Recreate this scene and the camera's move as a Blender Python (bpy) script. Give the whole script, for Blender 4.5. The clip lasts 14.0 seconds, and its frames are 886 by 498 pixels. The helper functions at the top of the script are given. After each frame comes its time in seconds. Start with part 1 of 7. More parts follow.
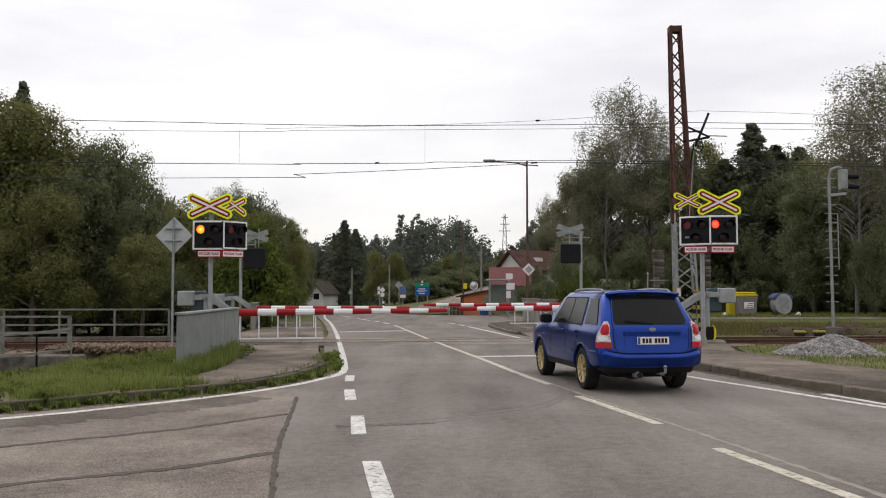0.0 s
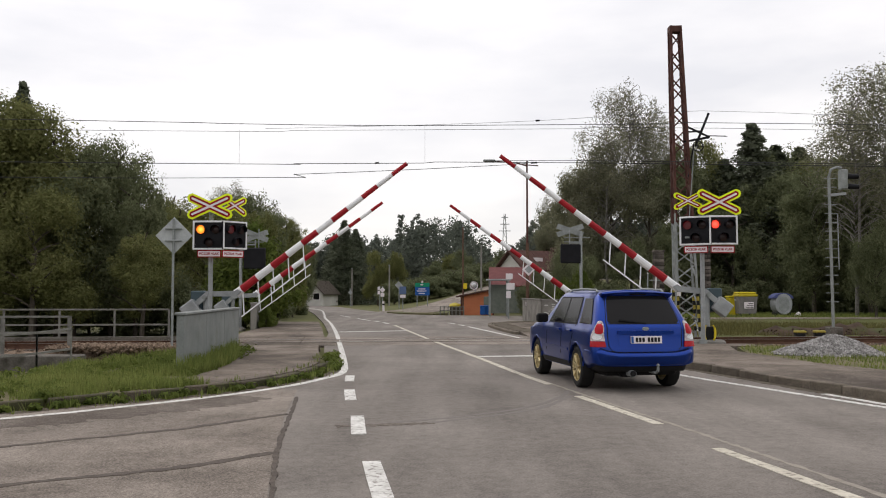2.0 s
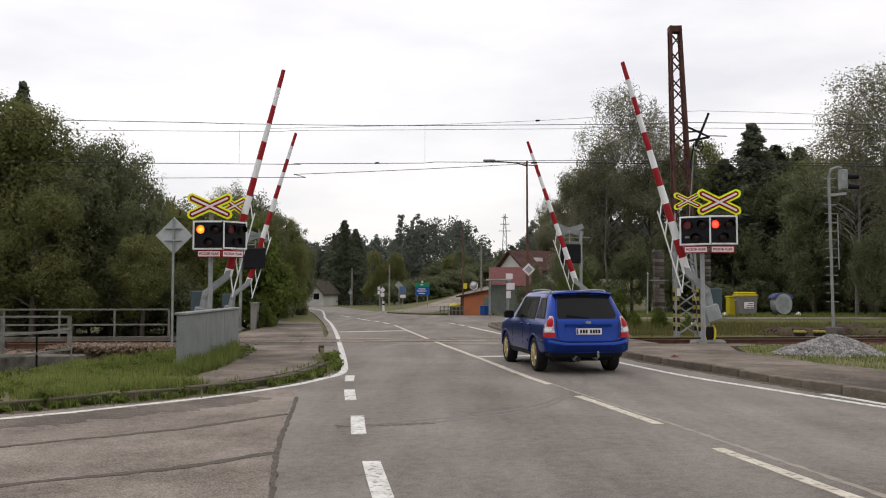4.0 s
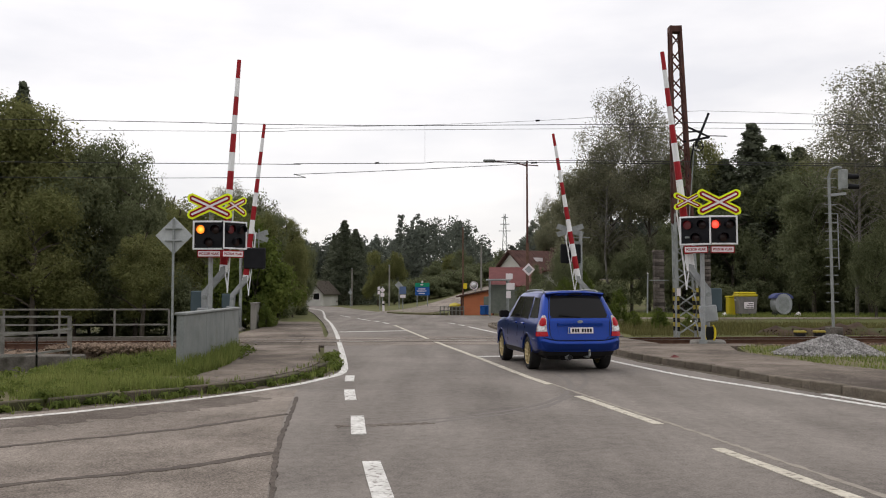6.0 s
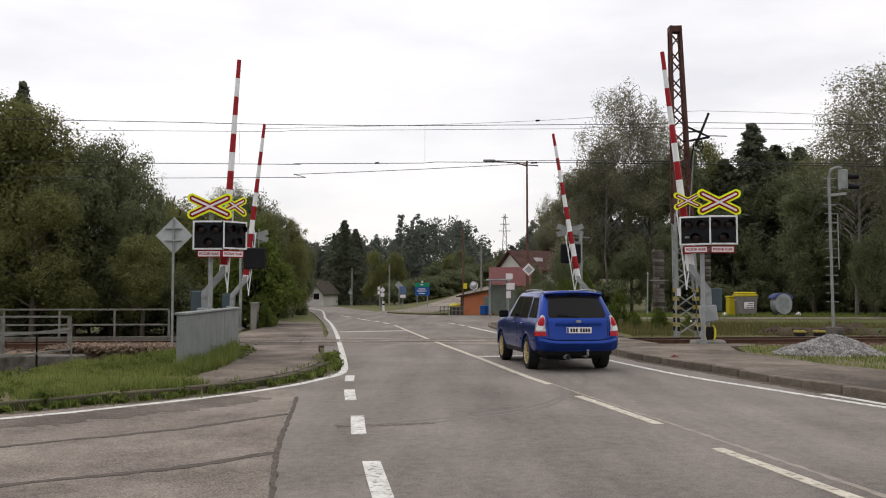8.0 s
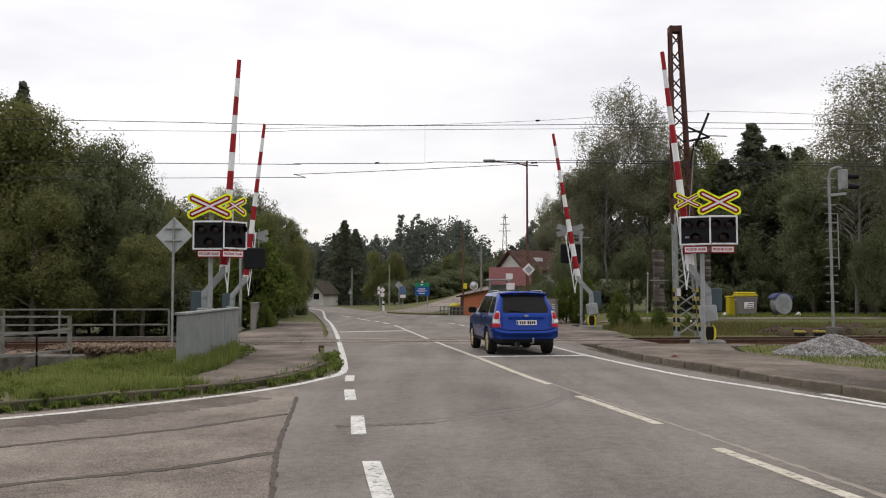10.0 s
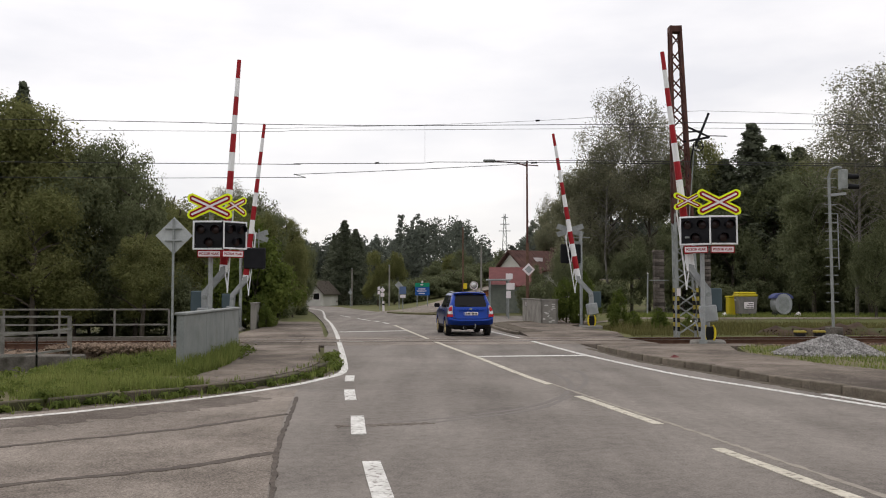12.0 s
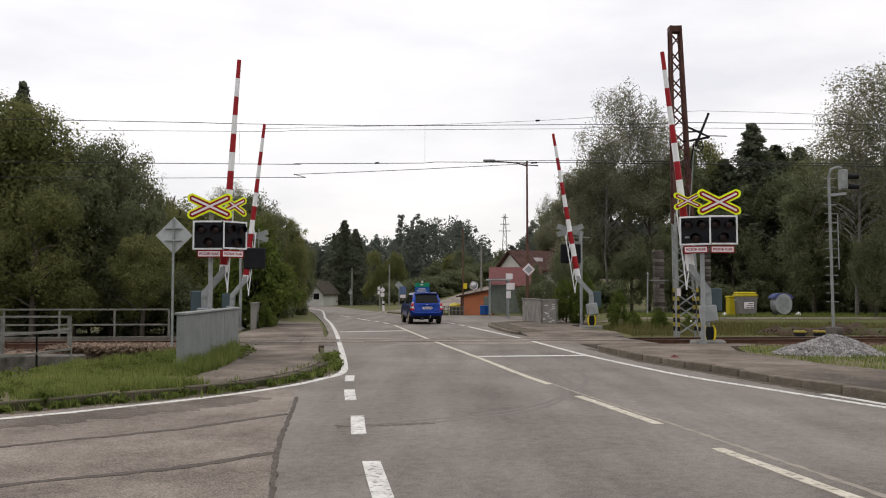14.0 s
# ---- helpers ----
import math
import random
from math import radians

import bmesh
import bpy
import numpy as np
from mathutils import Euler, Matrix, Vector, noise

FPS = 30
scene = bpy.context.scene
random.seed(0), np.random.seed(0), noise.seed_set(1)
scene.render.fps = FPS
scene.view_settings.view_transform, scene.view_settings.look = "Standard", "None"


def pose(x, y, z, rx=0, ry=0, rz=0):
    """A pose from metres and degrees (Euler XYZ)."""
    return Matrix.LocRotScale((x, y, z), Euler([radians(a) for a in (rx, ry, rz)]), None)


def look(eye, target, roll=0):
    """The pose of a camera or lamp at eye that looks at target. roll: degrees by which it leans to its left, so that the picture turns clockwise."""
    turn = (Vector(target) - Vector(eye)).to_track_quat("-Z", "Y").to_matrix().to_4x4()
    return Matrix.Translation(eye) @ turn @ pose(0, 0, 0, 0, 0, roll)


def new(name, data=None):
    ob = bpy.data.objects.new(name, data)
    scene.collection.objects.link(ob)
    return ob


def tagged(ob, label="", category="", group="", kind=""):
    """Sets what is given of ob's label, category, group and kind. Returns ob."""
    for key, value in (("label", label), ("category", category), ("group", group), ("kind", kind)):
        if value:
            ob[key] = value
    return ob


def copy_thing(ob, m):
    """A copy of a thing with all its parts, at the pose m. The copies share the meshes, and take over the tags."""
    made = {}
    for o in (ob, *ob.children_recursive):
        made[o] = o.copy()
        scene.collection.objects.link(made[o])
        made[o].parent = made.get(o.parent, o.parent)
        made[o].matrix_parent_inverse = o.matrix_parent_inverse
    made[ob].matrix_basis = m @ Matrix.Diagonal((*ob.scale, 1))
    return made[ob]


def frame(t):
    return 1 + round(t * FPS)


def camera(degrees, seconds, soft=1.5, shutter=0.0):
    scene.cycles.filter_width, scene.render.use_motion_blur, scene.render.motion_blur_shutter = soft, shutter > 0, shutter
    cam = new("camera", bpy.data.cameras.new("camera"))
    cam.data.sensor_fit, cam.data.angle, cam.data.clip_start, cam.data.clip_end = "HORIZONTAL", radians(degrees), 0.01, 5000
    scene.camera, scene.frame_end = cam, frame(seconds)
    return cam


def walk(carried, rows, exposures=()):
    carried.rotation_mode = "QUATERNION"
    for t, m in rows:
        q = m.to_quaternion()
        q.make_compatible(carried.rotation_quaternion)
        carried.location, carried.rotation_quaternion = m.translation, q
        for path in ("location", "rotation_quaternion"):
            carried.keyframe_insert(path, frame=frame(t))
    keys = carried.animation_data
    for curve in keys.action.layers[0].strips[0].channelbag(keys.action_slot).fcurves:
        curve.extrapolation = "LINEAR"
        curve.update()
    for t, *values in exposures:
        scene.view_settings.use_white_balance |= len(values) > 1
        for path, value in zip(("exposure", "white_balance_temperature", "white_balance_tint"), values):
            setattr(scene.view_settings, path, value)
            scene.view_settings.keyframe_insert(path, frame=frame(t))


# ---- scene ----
cam = camera(51.93, 14.0, soft=1.05)
EYE = pose(0, 0, 1.5, 92.81, 0, 0)
walk(cam, [(0, EYE), (14, EYE)], exposures=[(0, 0.04, 6680, 13), (14, 0.04, 6680, 13)])

# ---- overcast sky and weak sun ----
world = bpy.data.worlds.new("overcast_sky")
scene.world = world
world.use_nodes = True
wn, wl = world.node_tree.nodes, world.node_tree.links
wn.clear()
w_out = wn.new("ShaderNodeOutputWorld")
w_bg = wn.new("ShaderNodeBackground")
w_sky = wn.new("ShaderNodeTexSky")
w_sky.sky_type, w_sky.sun_disc = "NISHITA", False
w_sky.sun_elevation, w_sky.sun_rotation = radians(47), radians(-32)
w_co = wn.new("ShaderNodeTexCoord")
w_sep = wn.new("ShaderNodeSeparateXYZ")
w_map = wn.new("ShaderNodeMapping")
w_map.inputs["Scale"].default_value = (1.6, 1.6, 5.5)
w_noise = wn.new("ShaderNodeTexNoise")
w_noise.inputs["Scale"].default_value, w_noise.inputs["Detail"].default_value = 2.2, 6
w_cl = wn.new("ShaderNodeValToRGB")
w_cl.color_ramp.elements[0].position, w_cl.color_ramp.elements[0].color = 0.34, (0.80, 0.812, 0.84, 1)
w_cl.color_ramp.elements[1].position, w_cl.color_ramp.elements[1].color = 0.62, (1.0, 0.997, 0.99, 1)
w_gr = wn.new("ShaderNodeMapRange")
w_gr.inputs["From Min"].default_value, w_gr.inputs["From Max"].default_value = 0.0, 0.9
w_gr.inputs["To Min"].default_value, w_gr.inputs["To Max"].default_value = 0.85, 1.24
w_mul = wn.new("ShaderNodeVectorMath")
w_mul.operation = "SCALE"
w_mix = wn.new("ShaderNodeMixRGB")
w_mix.inputs["Fac"].default_value = 0.985
wl.new(w_co.outputs["Generated"], w_map.inputs["Vector"])
wl.new(w_map.outputs["Vector"], w_noise.inputs["Vector"])
wl.new(w_noise.outputs["Fac"], w_cl.inputs["Fac"])
wl.new(w_co.outputs["Generated"], w_sep.inputs["Vector"])
wl.new(w_sep.outputs["Z"], w_gr.inputs["Value"])
wl.new(w_cl.outputs["Color"], w_mul.inputs[0])
wl.new(w_gr.outputs["Result"], w_mul.inputs["Scale"])
wl.new(w_sky.outputs["Color"], w_mix.inputs["Color1"])
wl.new(w_mul.outputs["Vector"], w_mix.inputs["Color2"])
wl.new(w_mix.outputs["Color"], w_bg.inputs["Color"])
w_bg.inputs["Strength"].default_value = 1.0
wl.new(w_bg.outputs["Background"], w_out.inputs["Surface"])

sun = new("sun", bpy.data.lights.new("sun", "SUN"))
sun.data.energy, sun.data.angle, sun.data.color = 0.5, radians(30), (1.0, 0.96, 0.9)
sun.matrix_world = look((-22, 60, 45), (0, 25, 0))


# ---- materials ----
def surface(name, c1, c2, rough=0.7, scale=2.0, fine=40.0, bump=0.15, metal=0.0, spread=(0.35, 0.65), coat=0.0, random_tint=0.0, island=0.0, emit=0.0, stain=None):
    """Two colours mixed by a coarse and a fine noise, with fine relief."""
    m = bpy.data.materials.new(name)
    m.use_nodes = True
    n, l = m.node_tree.nodes, m.node_tree.links
    b = n["Principled BSDF"]
    b.inputs["Roughness"].default_value, b.inputs["Metallic"].default_value = rough, metal
    b.inputs["Coat Weight"].default_value = coat
    b.inputs["Specular IOR Level"].default_value = 0.15 if rough > 0.4 else 0.22
    b.inputs["Coat Roughness"].default_value = 0.05
    co = n.new("ShaderNodeTexCoord")
    big, small = n.new("ShaderNodeTexNoise"), n.new("ShaderNodeTexNoise")
    big.inputs["Scale"].default_value, big.inputs["Detail"].default_value = scale, 5
    small.inputs["Scale"].default_value, small.inputs["Detail"].default_value = fine, 3
    l.new(co.outputs["Object"], big.inputs["Vector"])
    l.new(co.outputs["Object"], small.inputs["Vector"])
    add = n.new("ShaderNodeMath")
    add.operation = "MULTIPLY_ADD"
    add.inputs[1].default_value = 0.4
    l.new(small.outputs["Fac"], add.inputs[0])
    half = n.new("ShaderNodeMath")
    half.operation = "MULTIPLY"
    half.inputs[1].default_value = 0.6
    l.new(big.outputs["Fac"], half.inputs[0])
    l.new(half.outputs[0], add.inputs[2])
    ramp = n.new("ShaderNodeValToRGB")
    ramp.color_ramp.elements[0].position, ramp.color_ramp.elements[0].color = spread[0], (*c1, 1)
    ramp.color_ramp.elements[1].position, ramp.color_ramp.elements[1].color = spread[1], (*c2, 1)
    l.new(add.outputs[0], ramp.inputs["Fac"])
    col = ramp.outputs["Color"]
    if random_tint or island:
        src = n.new("ShaderNodeNewGeometry").outputs["Random Per Island"] if island else n.new("ShaderNodeObjectInfo").outputs["Random"]
        amount = island or random_tint
        mr = n.new("ShaderNodeMapRange")
        mr.inputs["To Min"].default_value, mr.inputs["To Max"].default_value = 1 - amount, 1 + amount
        l.new(src, mr.inputs["Value"])
        sc = n.new("ShaderNodeVectorMath")
        sc.operation = "SCALE"
        l.new(col, sc.inputs[0])
        l.new(mr.outputs["Result"], sc.inputs["Scale"])
        col = sc.outputs["Vector"]
    if stain:
        st = n.new("ShaderNodeTexNoise")
        st.inputs["Scale"].default_value, st.inputs["Detail"].default_value = stain[1], 8
        l.new(co.outputs["Object"], st.inputs["Vector"])
        sr = n.new("ShaderNodeValToRGB")
        sr.color_ramp.elements[0].position, sr.color_ramp.elements[1].position = stain[2], stain[3]
        l.new(st.outputs["Fac"], sr.inputs["Fac"])
        mx = n.new("ShaderNodeMixRGB")
        l.new(sr.outputs["Color"], mx.inputs["Fac"])
        l.new(col, mx.inputs["Color1"])
        mx.inputs["Color2"].default_value = (*stain[0], 1)
        col = mx.outputs["Color"]
    l.new(col, b.inputs["Base Color"])
    if emit:
        l.new(col, b.inputs["Emission Color"])
        b.inputs["Emission Strength"].default_value = emit
    if bump:
        bp = n.new("ShaderNodeBump")
        bp.inputs["Strength"].default_value, bp.inputs["Distance"].default_value = bump, 0.02
        l.new(small.outputs["Fac"], bp.inputs["Height"])
        l.new(bp.outputs["Normal"], b.inputs["Normal"])
    return m


def plain(name, c, rough=0.5, metal=0.0, coat=0.0):
    """A clean paint with a faint unevenness."""
    return surface(name, tuple(v * 0.9 for v in c), c, rough, 3.0, 60.0, 0.03, metal, coat=coat)


def leafy(name, c1, c2):
    """Foliage: colour by leaf and by bough, some light through the leaf."""
    m = surface(name, c1, c2, 0.6, 0.45, 3.0, 0.0, island=0.24)
    n, l = m.node_tree.nodes, m.node_tree.links
    b, out = n["Principled BSDF"], n["Material Output"]
    b.inputs["Specular IOR Level"].default_value, b.inputs["Roughness"].default_value = 0.06, 0.8
    tr = n.new("ShaderNodeBsdfTranslucent")
    mix = n.new("ShaderNodeMixShader")
    mix.inputs["Fac"].default_value = 0.42
    l.new(b.inputs["Base Color"].links[0].from_socket, tr.inputs["Color"])
    l.new(b.outputs["BSDF"], mix.inputs[1])
    l.new(tr.outputs["BSDF"], mix.inputs[2])
    l.new(mix.outputs["Shader"], out.inputs["Surface"])
    return m


def road_surface(name, dark, mid, pale, streak, coarse=2.2, blotch=0.9):
    """Worn asphalt: big patches, streaks along the lanes, coarse grain of the chippings."""
    m = bpy.data.materials.new(name)
    m.use_nodes = True
    n, l = m.node_tree.nodes, m.node_tree.links
    b = n["Principled BSDF"]
    b.inputs["Roughness"].default_value, b.inputs["Specular IOR Level"].default_value = 0.9, 0.2
    co = n.new("ShaderNodeTexCoord")

    def noise_at(scale, detail, stretch=(1, 1, 1), rough=0.5):
        mp, t = n.new("ShaderNodeMapping"), n.new("ShaderNodeTexNoise")
        mp.inputs["Rotation"].default_value = (0, 0, radians(-8))
        mp.inputs["Scale"].default_value = stretch
        t.inputs["Scale"].default_value, t.inputs["Detail"].default_value, t.inputs["Roughness"].default_value = scale, detail, rough
        l.new(co.outputs["Object"], mp.inputs["Vector"])
        l.new(mp.outputs["Vector"], t.inputs["Vector"])
        return t.outputs["Fac"]

    def weigh(a, k, c=None):
        q = n.new("ShaderNodeMath")
        q.operation = "MULTIPLY_ADD"
        l.new(a, q.inputs[0])
        q.inputs[1].default_value = k
        if c is None:
            q.inputs[2].default_value = 0.5 - k / 2
        else:
            l.new(c, q.inputs[2])
        return q.outputs[0]

    def centred(a, k, c):
        q = n.new("ShaderNodeMath")
        q.operation = "SUBTRACT"
        l.new(a, q.inputs[0])
        q.inputs[1].default_value = 0.5
        return weigh(q.outputs[0], k, c)
    v = weigh(noise_at(0.28, 6, rough=0.65), blotch)
    v = centred(noise_at(1.3, 4, (1.0, streak, 1.0)), 0.8, v)
    v = centred(noise_at(9.0, 3), 0.45, v)
    grain = noise_at(42.0, 4, rough=0.8)
    v = centred(grain, coarse, v)
    ramp = n.new("ShaderNodeValToRGB")
    ramp.color_ramp.elements[0].position, ramp.color_ramp.elements[0].color = 0.12, (*dark, 1)
    ramp.color_ramp.elements[1].position, ramp.color_ramp.elements[1].color = 0.88, (*pale, 1)
    e = ramp.color_ramp.elements.new(0.5)
    e.color = (*mid, 1)
    l.new(v, ramp.inputs["Fac"])
    l.new(ramp.outputs["Color"], b.inputs["Base Color"])
    bp = n.new("ShaderNodeBump")
    bp.inputs["Strength"].default_value, bp.inputs["Distance"].default_value = 0.5, 0.01
    l.new(grain, bp.inputs["Height"])
    l.new(bp.outputs["Normal"], b.inputs["Normal"])
    return m


ASPHALT = road_surface("asphalt", (0.088, 0.077, 0.068), (0.180, 0.160, 0.142), (0.273, 0.246, 0.221), 0.10, 1.5)
ASPHALT_OLD = road_surface("old_asphalt", (0.084, 0.069, 0.057), (0.192, 0.163, 0.138), (0.312, 0.270, 0.233), 0.7, blotch=1.2)
TAR = surface("tar", (0.050, 0.039, 0.032), (0.110, 0.090, 0.075), 0.75, 7, 60, 0.4)
RUBBER_MARK = surface("rubber_mark", (0.148, 0.134, 0.123), (0.175, 0.158, 0.145), 0.8, 2, 60, 0.3)
PAVING = road_surface("pavement_asphalt", (0.045, 0.035, 0.027), (0.130, 0.106, 0.086), (0.245, 0.206, 0.172), 0.75, blotch=1.9)
LINE_WHITE = surface("road_paint", (0.46, 0.45, 0.42), (0.72, 0.71, 0.68), 0.8, 3, 30, 0.3, stain=((0.24, 0.22, 0.20), 14.0, 0.54, 0.66))
LINE_CREAM = surface("cream_road_paint", (0.40, 0.37, 0.30), (0.62, 0.58, 0.49), 0.8, 3, 30, 0.3, stain=((0.23, 0.205, 0.175), 12.0, 0.52, 0.66))
KERB_BROWN = surface("brown_kerb_concrete", (0.10, 0.085, 0.066), (0.24, 0.205, 0.165), 0.9, 3, 40, 0.6, random_tint=0.2, stain=((0.075, 0.066, 0.045), 1.6, 0.48, 0.62))
OLD_PAINT = surface("worn_old_paint", (0.21, 0.188, 0.158), (0.33, 0.30, 0.255), 0.85, 6, 60, 0.2)
KERB = surface("kerb_concrete", (0.058, 0.048, 0.034), (0.135, 0.112, 0.085), 0.9, 3, 40, 0.7, random_tint=0.25, stain=((0.045, 0.05, 0.02), 2.6, 0.42, 0.58))
SOIL = surface("soil_and_grass", (0.075, 0.085, 0.03), (0.17, 0.14, 0.085), 0.95, 0.5, 12, 0.6)
MEADOW = surface("meadow", (0.076, 0.088, 0.028), (0.128, 0.122, 0.052), 0.95, 0.25, 6, 0.5, stain=((0.10, 0.082, 0.05), 0.4, 0.55, 0.75))
GRASS = leafy("grass_blades", (0.110, 0.152, 0.036), (0.235, 0.258, 0.082))
DRY_GRASS = leafy("dry_grass", (0.088, 0.092, 0.032), (0.180, 0.160, 0.068))
BALLAST = surface("ballast_stone", (0.12, 0.08, 0.055), (0.27, 0.205, 0.155), 0.95, 4, 30, 0.6, island=0.4)
GRAVEL = surface("grey_gravel", (0.17, 0.163, 0.155), (0.37, 0.36, 0.35), 0.9, 4, 40, 0.5, island=0.4)
RAIL_RUST = surface("rusty_rail", (0.07, 0.036, 0.025), (0.14, 0.08, 0.055), 0.75, 5, 60, 0.3, metal=0.2)
RAIL_TOP = plain("polished_rail", (0.35, 0.34, 0.33), 0.3, 0.9)
RUST_STEEL = surface("rusty_steel", (0.055, 0.026, 0.022), (0.12, 0.055, 0.045), 0.8, 3, 40, 0.3)
GALV = surface("galvanised_steel", (0.24, 0.255, 0.26), (0.38, 0.395, 0.40), 0.55, 3, 40, 0.1, metal=0.35)
SIGN_BACK = surface("bare_sign_back", (0.33, 0.35, 0.355), (0.46, 0.48, 0.485), 0.5, 3, 40, 0.05, metal=0.3)
GALV_DULL = surface("dull_galvanised", (0.20, 0.215, 0.21), (0.32, 0.34, 0.335), 0.65, 4, 40, 0.1, metal=0.2)
CONCRETE = surface("concrete", (0.17, 0.16, 0.145), (0.31, 0.295, 0.27), 0.9, 1.5, 30, 0.35, stain=((0.12, 0.115, 0.10), 1.2, 0.55, 0.75))
STAINED = surface("stained_concrete", (0.07, 0.064, 0.055), (0.20, 0.185, 0.165), 0.95, 1.5, 20, 0.4, stain=((0.05, 0.045, 0.036), 1.5, 0.5, 0.65))
PANEL_GREY = surface("grey_sheet_metal", (0.165, 0.18, 0.175), (0.25, 0.265, 0.255), 0.6, 2, 30, 0.1, stain=((0.15, 0.155, 0.14), 2.5, 0.55, 0.8))
RAIL_PAINT = surface("grey_railing_paint", (0.12, 0.118, 0.105), (0.235, 0.23, 0.21), 0.7, 4, 40, 0.15)
RED = surface("red_reflective", (0.26, 0.012, 0.018), (0.36, 0.020, 0.026), 0.45, 3, 40, 0.03)
WHITE = surface("white_paint", (0.68, 0.69, 0.70), (0.82, 0.83, 0.84), 0.45, 3, 40, 0.03)
YELLOW = surface("fluorescent_yellow", (0.72, 0.86, 0.02), (0.80, 0.95, 0.03), 0.5, 3, 40, 0.0)
SIGN_RED = plain("sign_dark_red", (0.30, 0.010, 0.016), 0.45)
SIGN_WHITE = plain("sign_white", (0.75, 0.70, 0.72), 0.45)
BLACK = surface("black_housing", (0.006, 0.006, 0.008), (0.013, 0.013, 0.016), 0.45, 4, 40, 0.05)
LENS = plain("dark_lens", (0.03, 0.018, 0.018), 0.12)
TEAL_BOX = plain("slate_machine_box", (0.07, 0.10, 0.115), 0.5)
STRIPE_YELLOW = plain("dull_yellow", (0.34, 0.28, 0.06), 0.7)
GUARD_YELLOW = plain("guard_yellow", (0.65, 0.50, 0.03), 0.5)
BIRCH_BARK = surface("birch_bark", (0.09, 0.083, 0.074), (0.22, 0.208, 0.192), 0.8, 6, 30, 0.3)
BARK = surface("bark", (0.05, 0.042, 0.034), (0.10, 0.085, 0.07), 0.9, 4, 30, 0.5)
EARTH = surface("bare_earth", (0.034, 0.022, 0.015), (0.080, 0.055, 0.040), 0.95, 1.6, 14, 0.7, stain=((0.06, 0.07, 0.025), 1.1, 0.55, 0.7))
TWIG = surface("birch_twig", (0.13, 0.12, 0.108), (0.26, 0.245, 0.225), 0.85, 4, 30, 0.2)
LEAF_OLIVE = leafy("olive_leaves", (0.120, 0.131, 0.048), (0.218, 0.221, 0.092))
LEAF_DARK = leafy("dark_leaves", (0.106, 0.122, 0.064), (0.190, 0.206, 0.112))
LEAF_BIRCH = leafy("birch_leaves", (0.140, 0.142, 0.095), (0.255, 0.25, 0.17))
LEAF_GREY = leafy("grey_green_leaves", (0.140, 0.146, 0.092), (0.248, 0.246, 0.158))
LEAF_LIGHT = leafy("light_leaves", (0.07, 0.10, 0.022), (0.15, 0.18, 0.045))
LEAF_SPRUCE = leafy("spruce_needles", (0.086, 0.100, 0.070), (0.155, 0.170, 0.115))
# distance haze is put into this leaf colour: paler and bluer
LEAF_HAZED = leafy("hazed_far_leaves", (0.082, 0.098, 0.082), (0.150, 0.165, 0.132))
CAR_BLUE = surface("blue_car_paint", (0.005, 0.033, 0.225), (0.007, 0.041, 0.265), 0.30, 1.5, 200, 0.0, metal=0.80, coat=0.35)
TYRE = surface("tyre_rubber", (0.014, 0.014, 0.014), (0.028, 0.027, 0.026), 0.85, 6, 60, 0.2)
GOLD = surface("gold_alloy", (0.45, 0.37, 0.20), (0.60, 0.50, 0.29), 0.4, 5, 40, 0.0, metal=0.5)
GLASS_DARK = plain("tinted_glass", (0.012, 0.012, 0.013), 0.05)
GLASS_DARK.node_tree.nodes["Principled BSDF"].inputs["Specular IOR Level"].default_value = 0.11
TRIM_BLACK = plain("black_trim", (0.014, 0.014, 0.015), 0.55)
LAMP_RED = plain("red_tail_lens", (0.40, 0.010, 0.018), 0.2)
LAMP_CLEAR = surface("clear_tail_lens", (0.22, 0.17, 0.175), (0.60, 0.56, 0.57), 0.10, 26, 60, 0.0, metal=0.4)
CHROME = plain("chrome", (0.55, 0.55, 0.55), 0.25, 0.9)
BLUE_SIGN = plain("blue_sign", (0.02, 0.10, 0.34), 0.5)
BLUE_FADED = plain("faded_blue_sign", (0.10, 0.15, 0.27), 0.5)
GREEN_SIGN = plain("green_sign", (0.01, 0.24, 0.13), 0.5)
ROOF_RED = surface("red_sheet_roof", (0.11, 0.028, 0.028), (0.17, 0.048, 0.046), 0.6, 2, 30, 0.1)
ROOF_BROWN = surface("brown_tile_roof", (0.058, 0.031, 0.026), (0.105, 0.054, 0.046), 0.85, 2, 20, 0.3)
RENDER_WHITE = surface("pale_render", (0.48, 0.47, 0.44), (0.62, 0.61, 0.58), 0.9, 1, 20, 0.2)
RENDER_ORANGE = surface("orange_render", (0.42, 0.14, 0.07), (0.55, 0.20, 0.10), 0.85, 1, 20, 0.2)
BOARD_GREY = surface("grey_green_boards", (0.12, 0.14, 0.12), (0.20, 0.22, 0.19), 0.85, 2, 20, 0.2)
BIN_YELLOW = plain("yellow_plastic", (0.47, 0.38, 0.02), 0.5)
BIN_GREY = surface("grey_bin", (0.13, 0.122, 0.115), (0.21, 0.20, 0.19), 0.55, 3, 30, 0.05)
BIN_BLUE = plain("blue_plastic", (0.07, 0.085, 0.20), 0.5)
OLD_BRICK = surface("sooty_brick", (0.05, 0.042, 0.038), (0.16, 0.14, 0.125), 0.95, 5, 30, 0.6, random_tint=0.6)
WOOD_POLE = surface("pole_rust", (0.09, 0.05, 0.035), (0.16, 0.095, 0.07), 0.85, 5, 40, 0.3)
WIRE = plain("wire", (0.05, 0.052, 0.055), 0.6)
SLEEPER = surface("sleeper_wood", (0.06, 0.048, 0.04), (0.12, 0.10, 0.085), 0.9, 6, 40, 0.5)


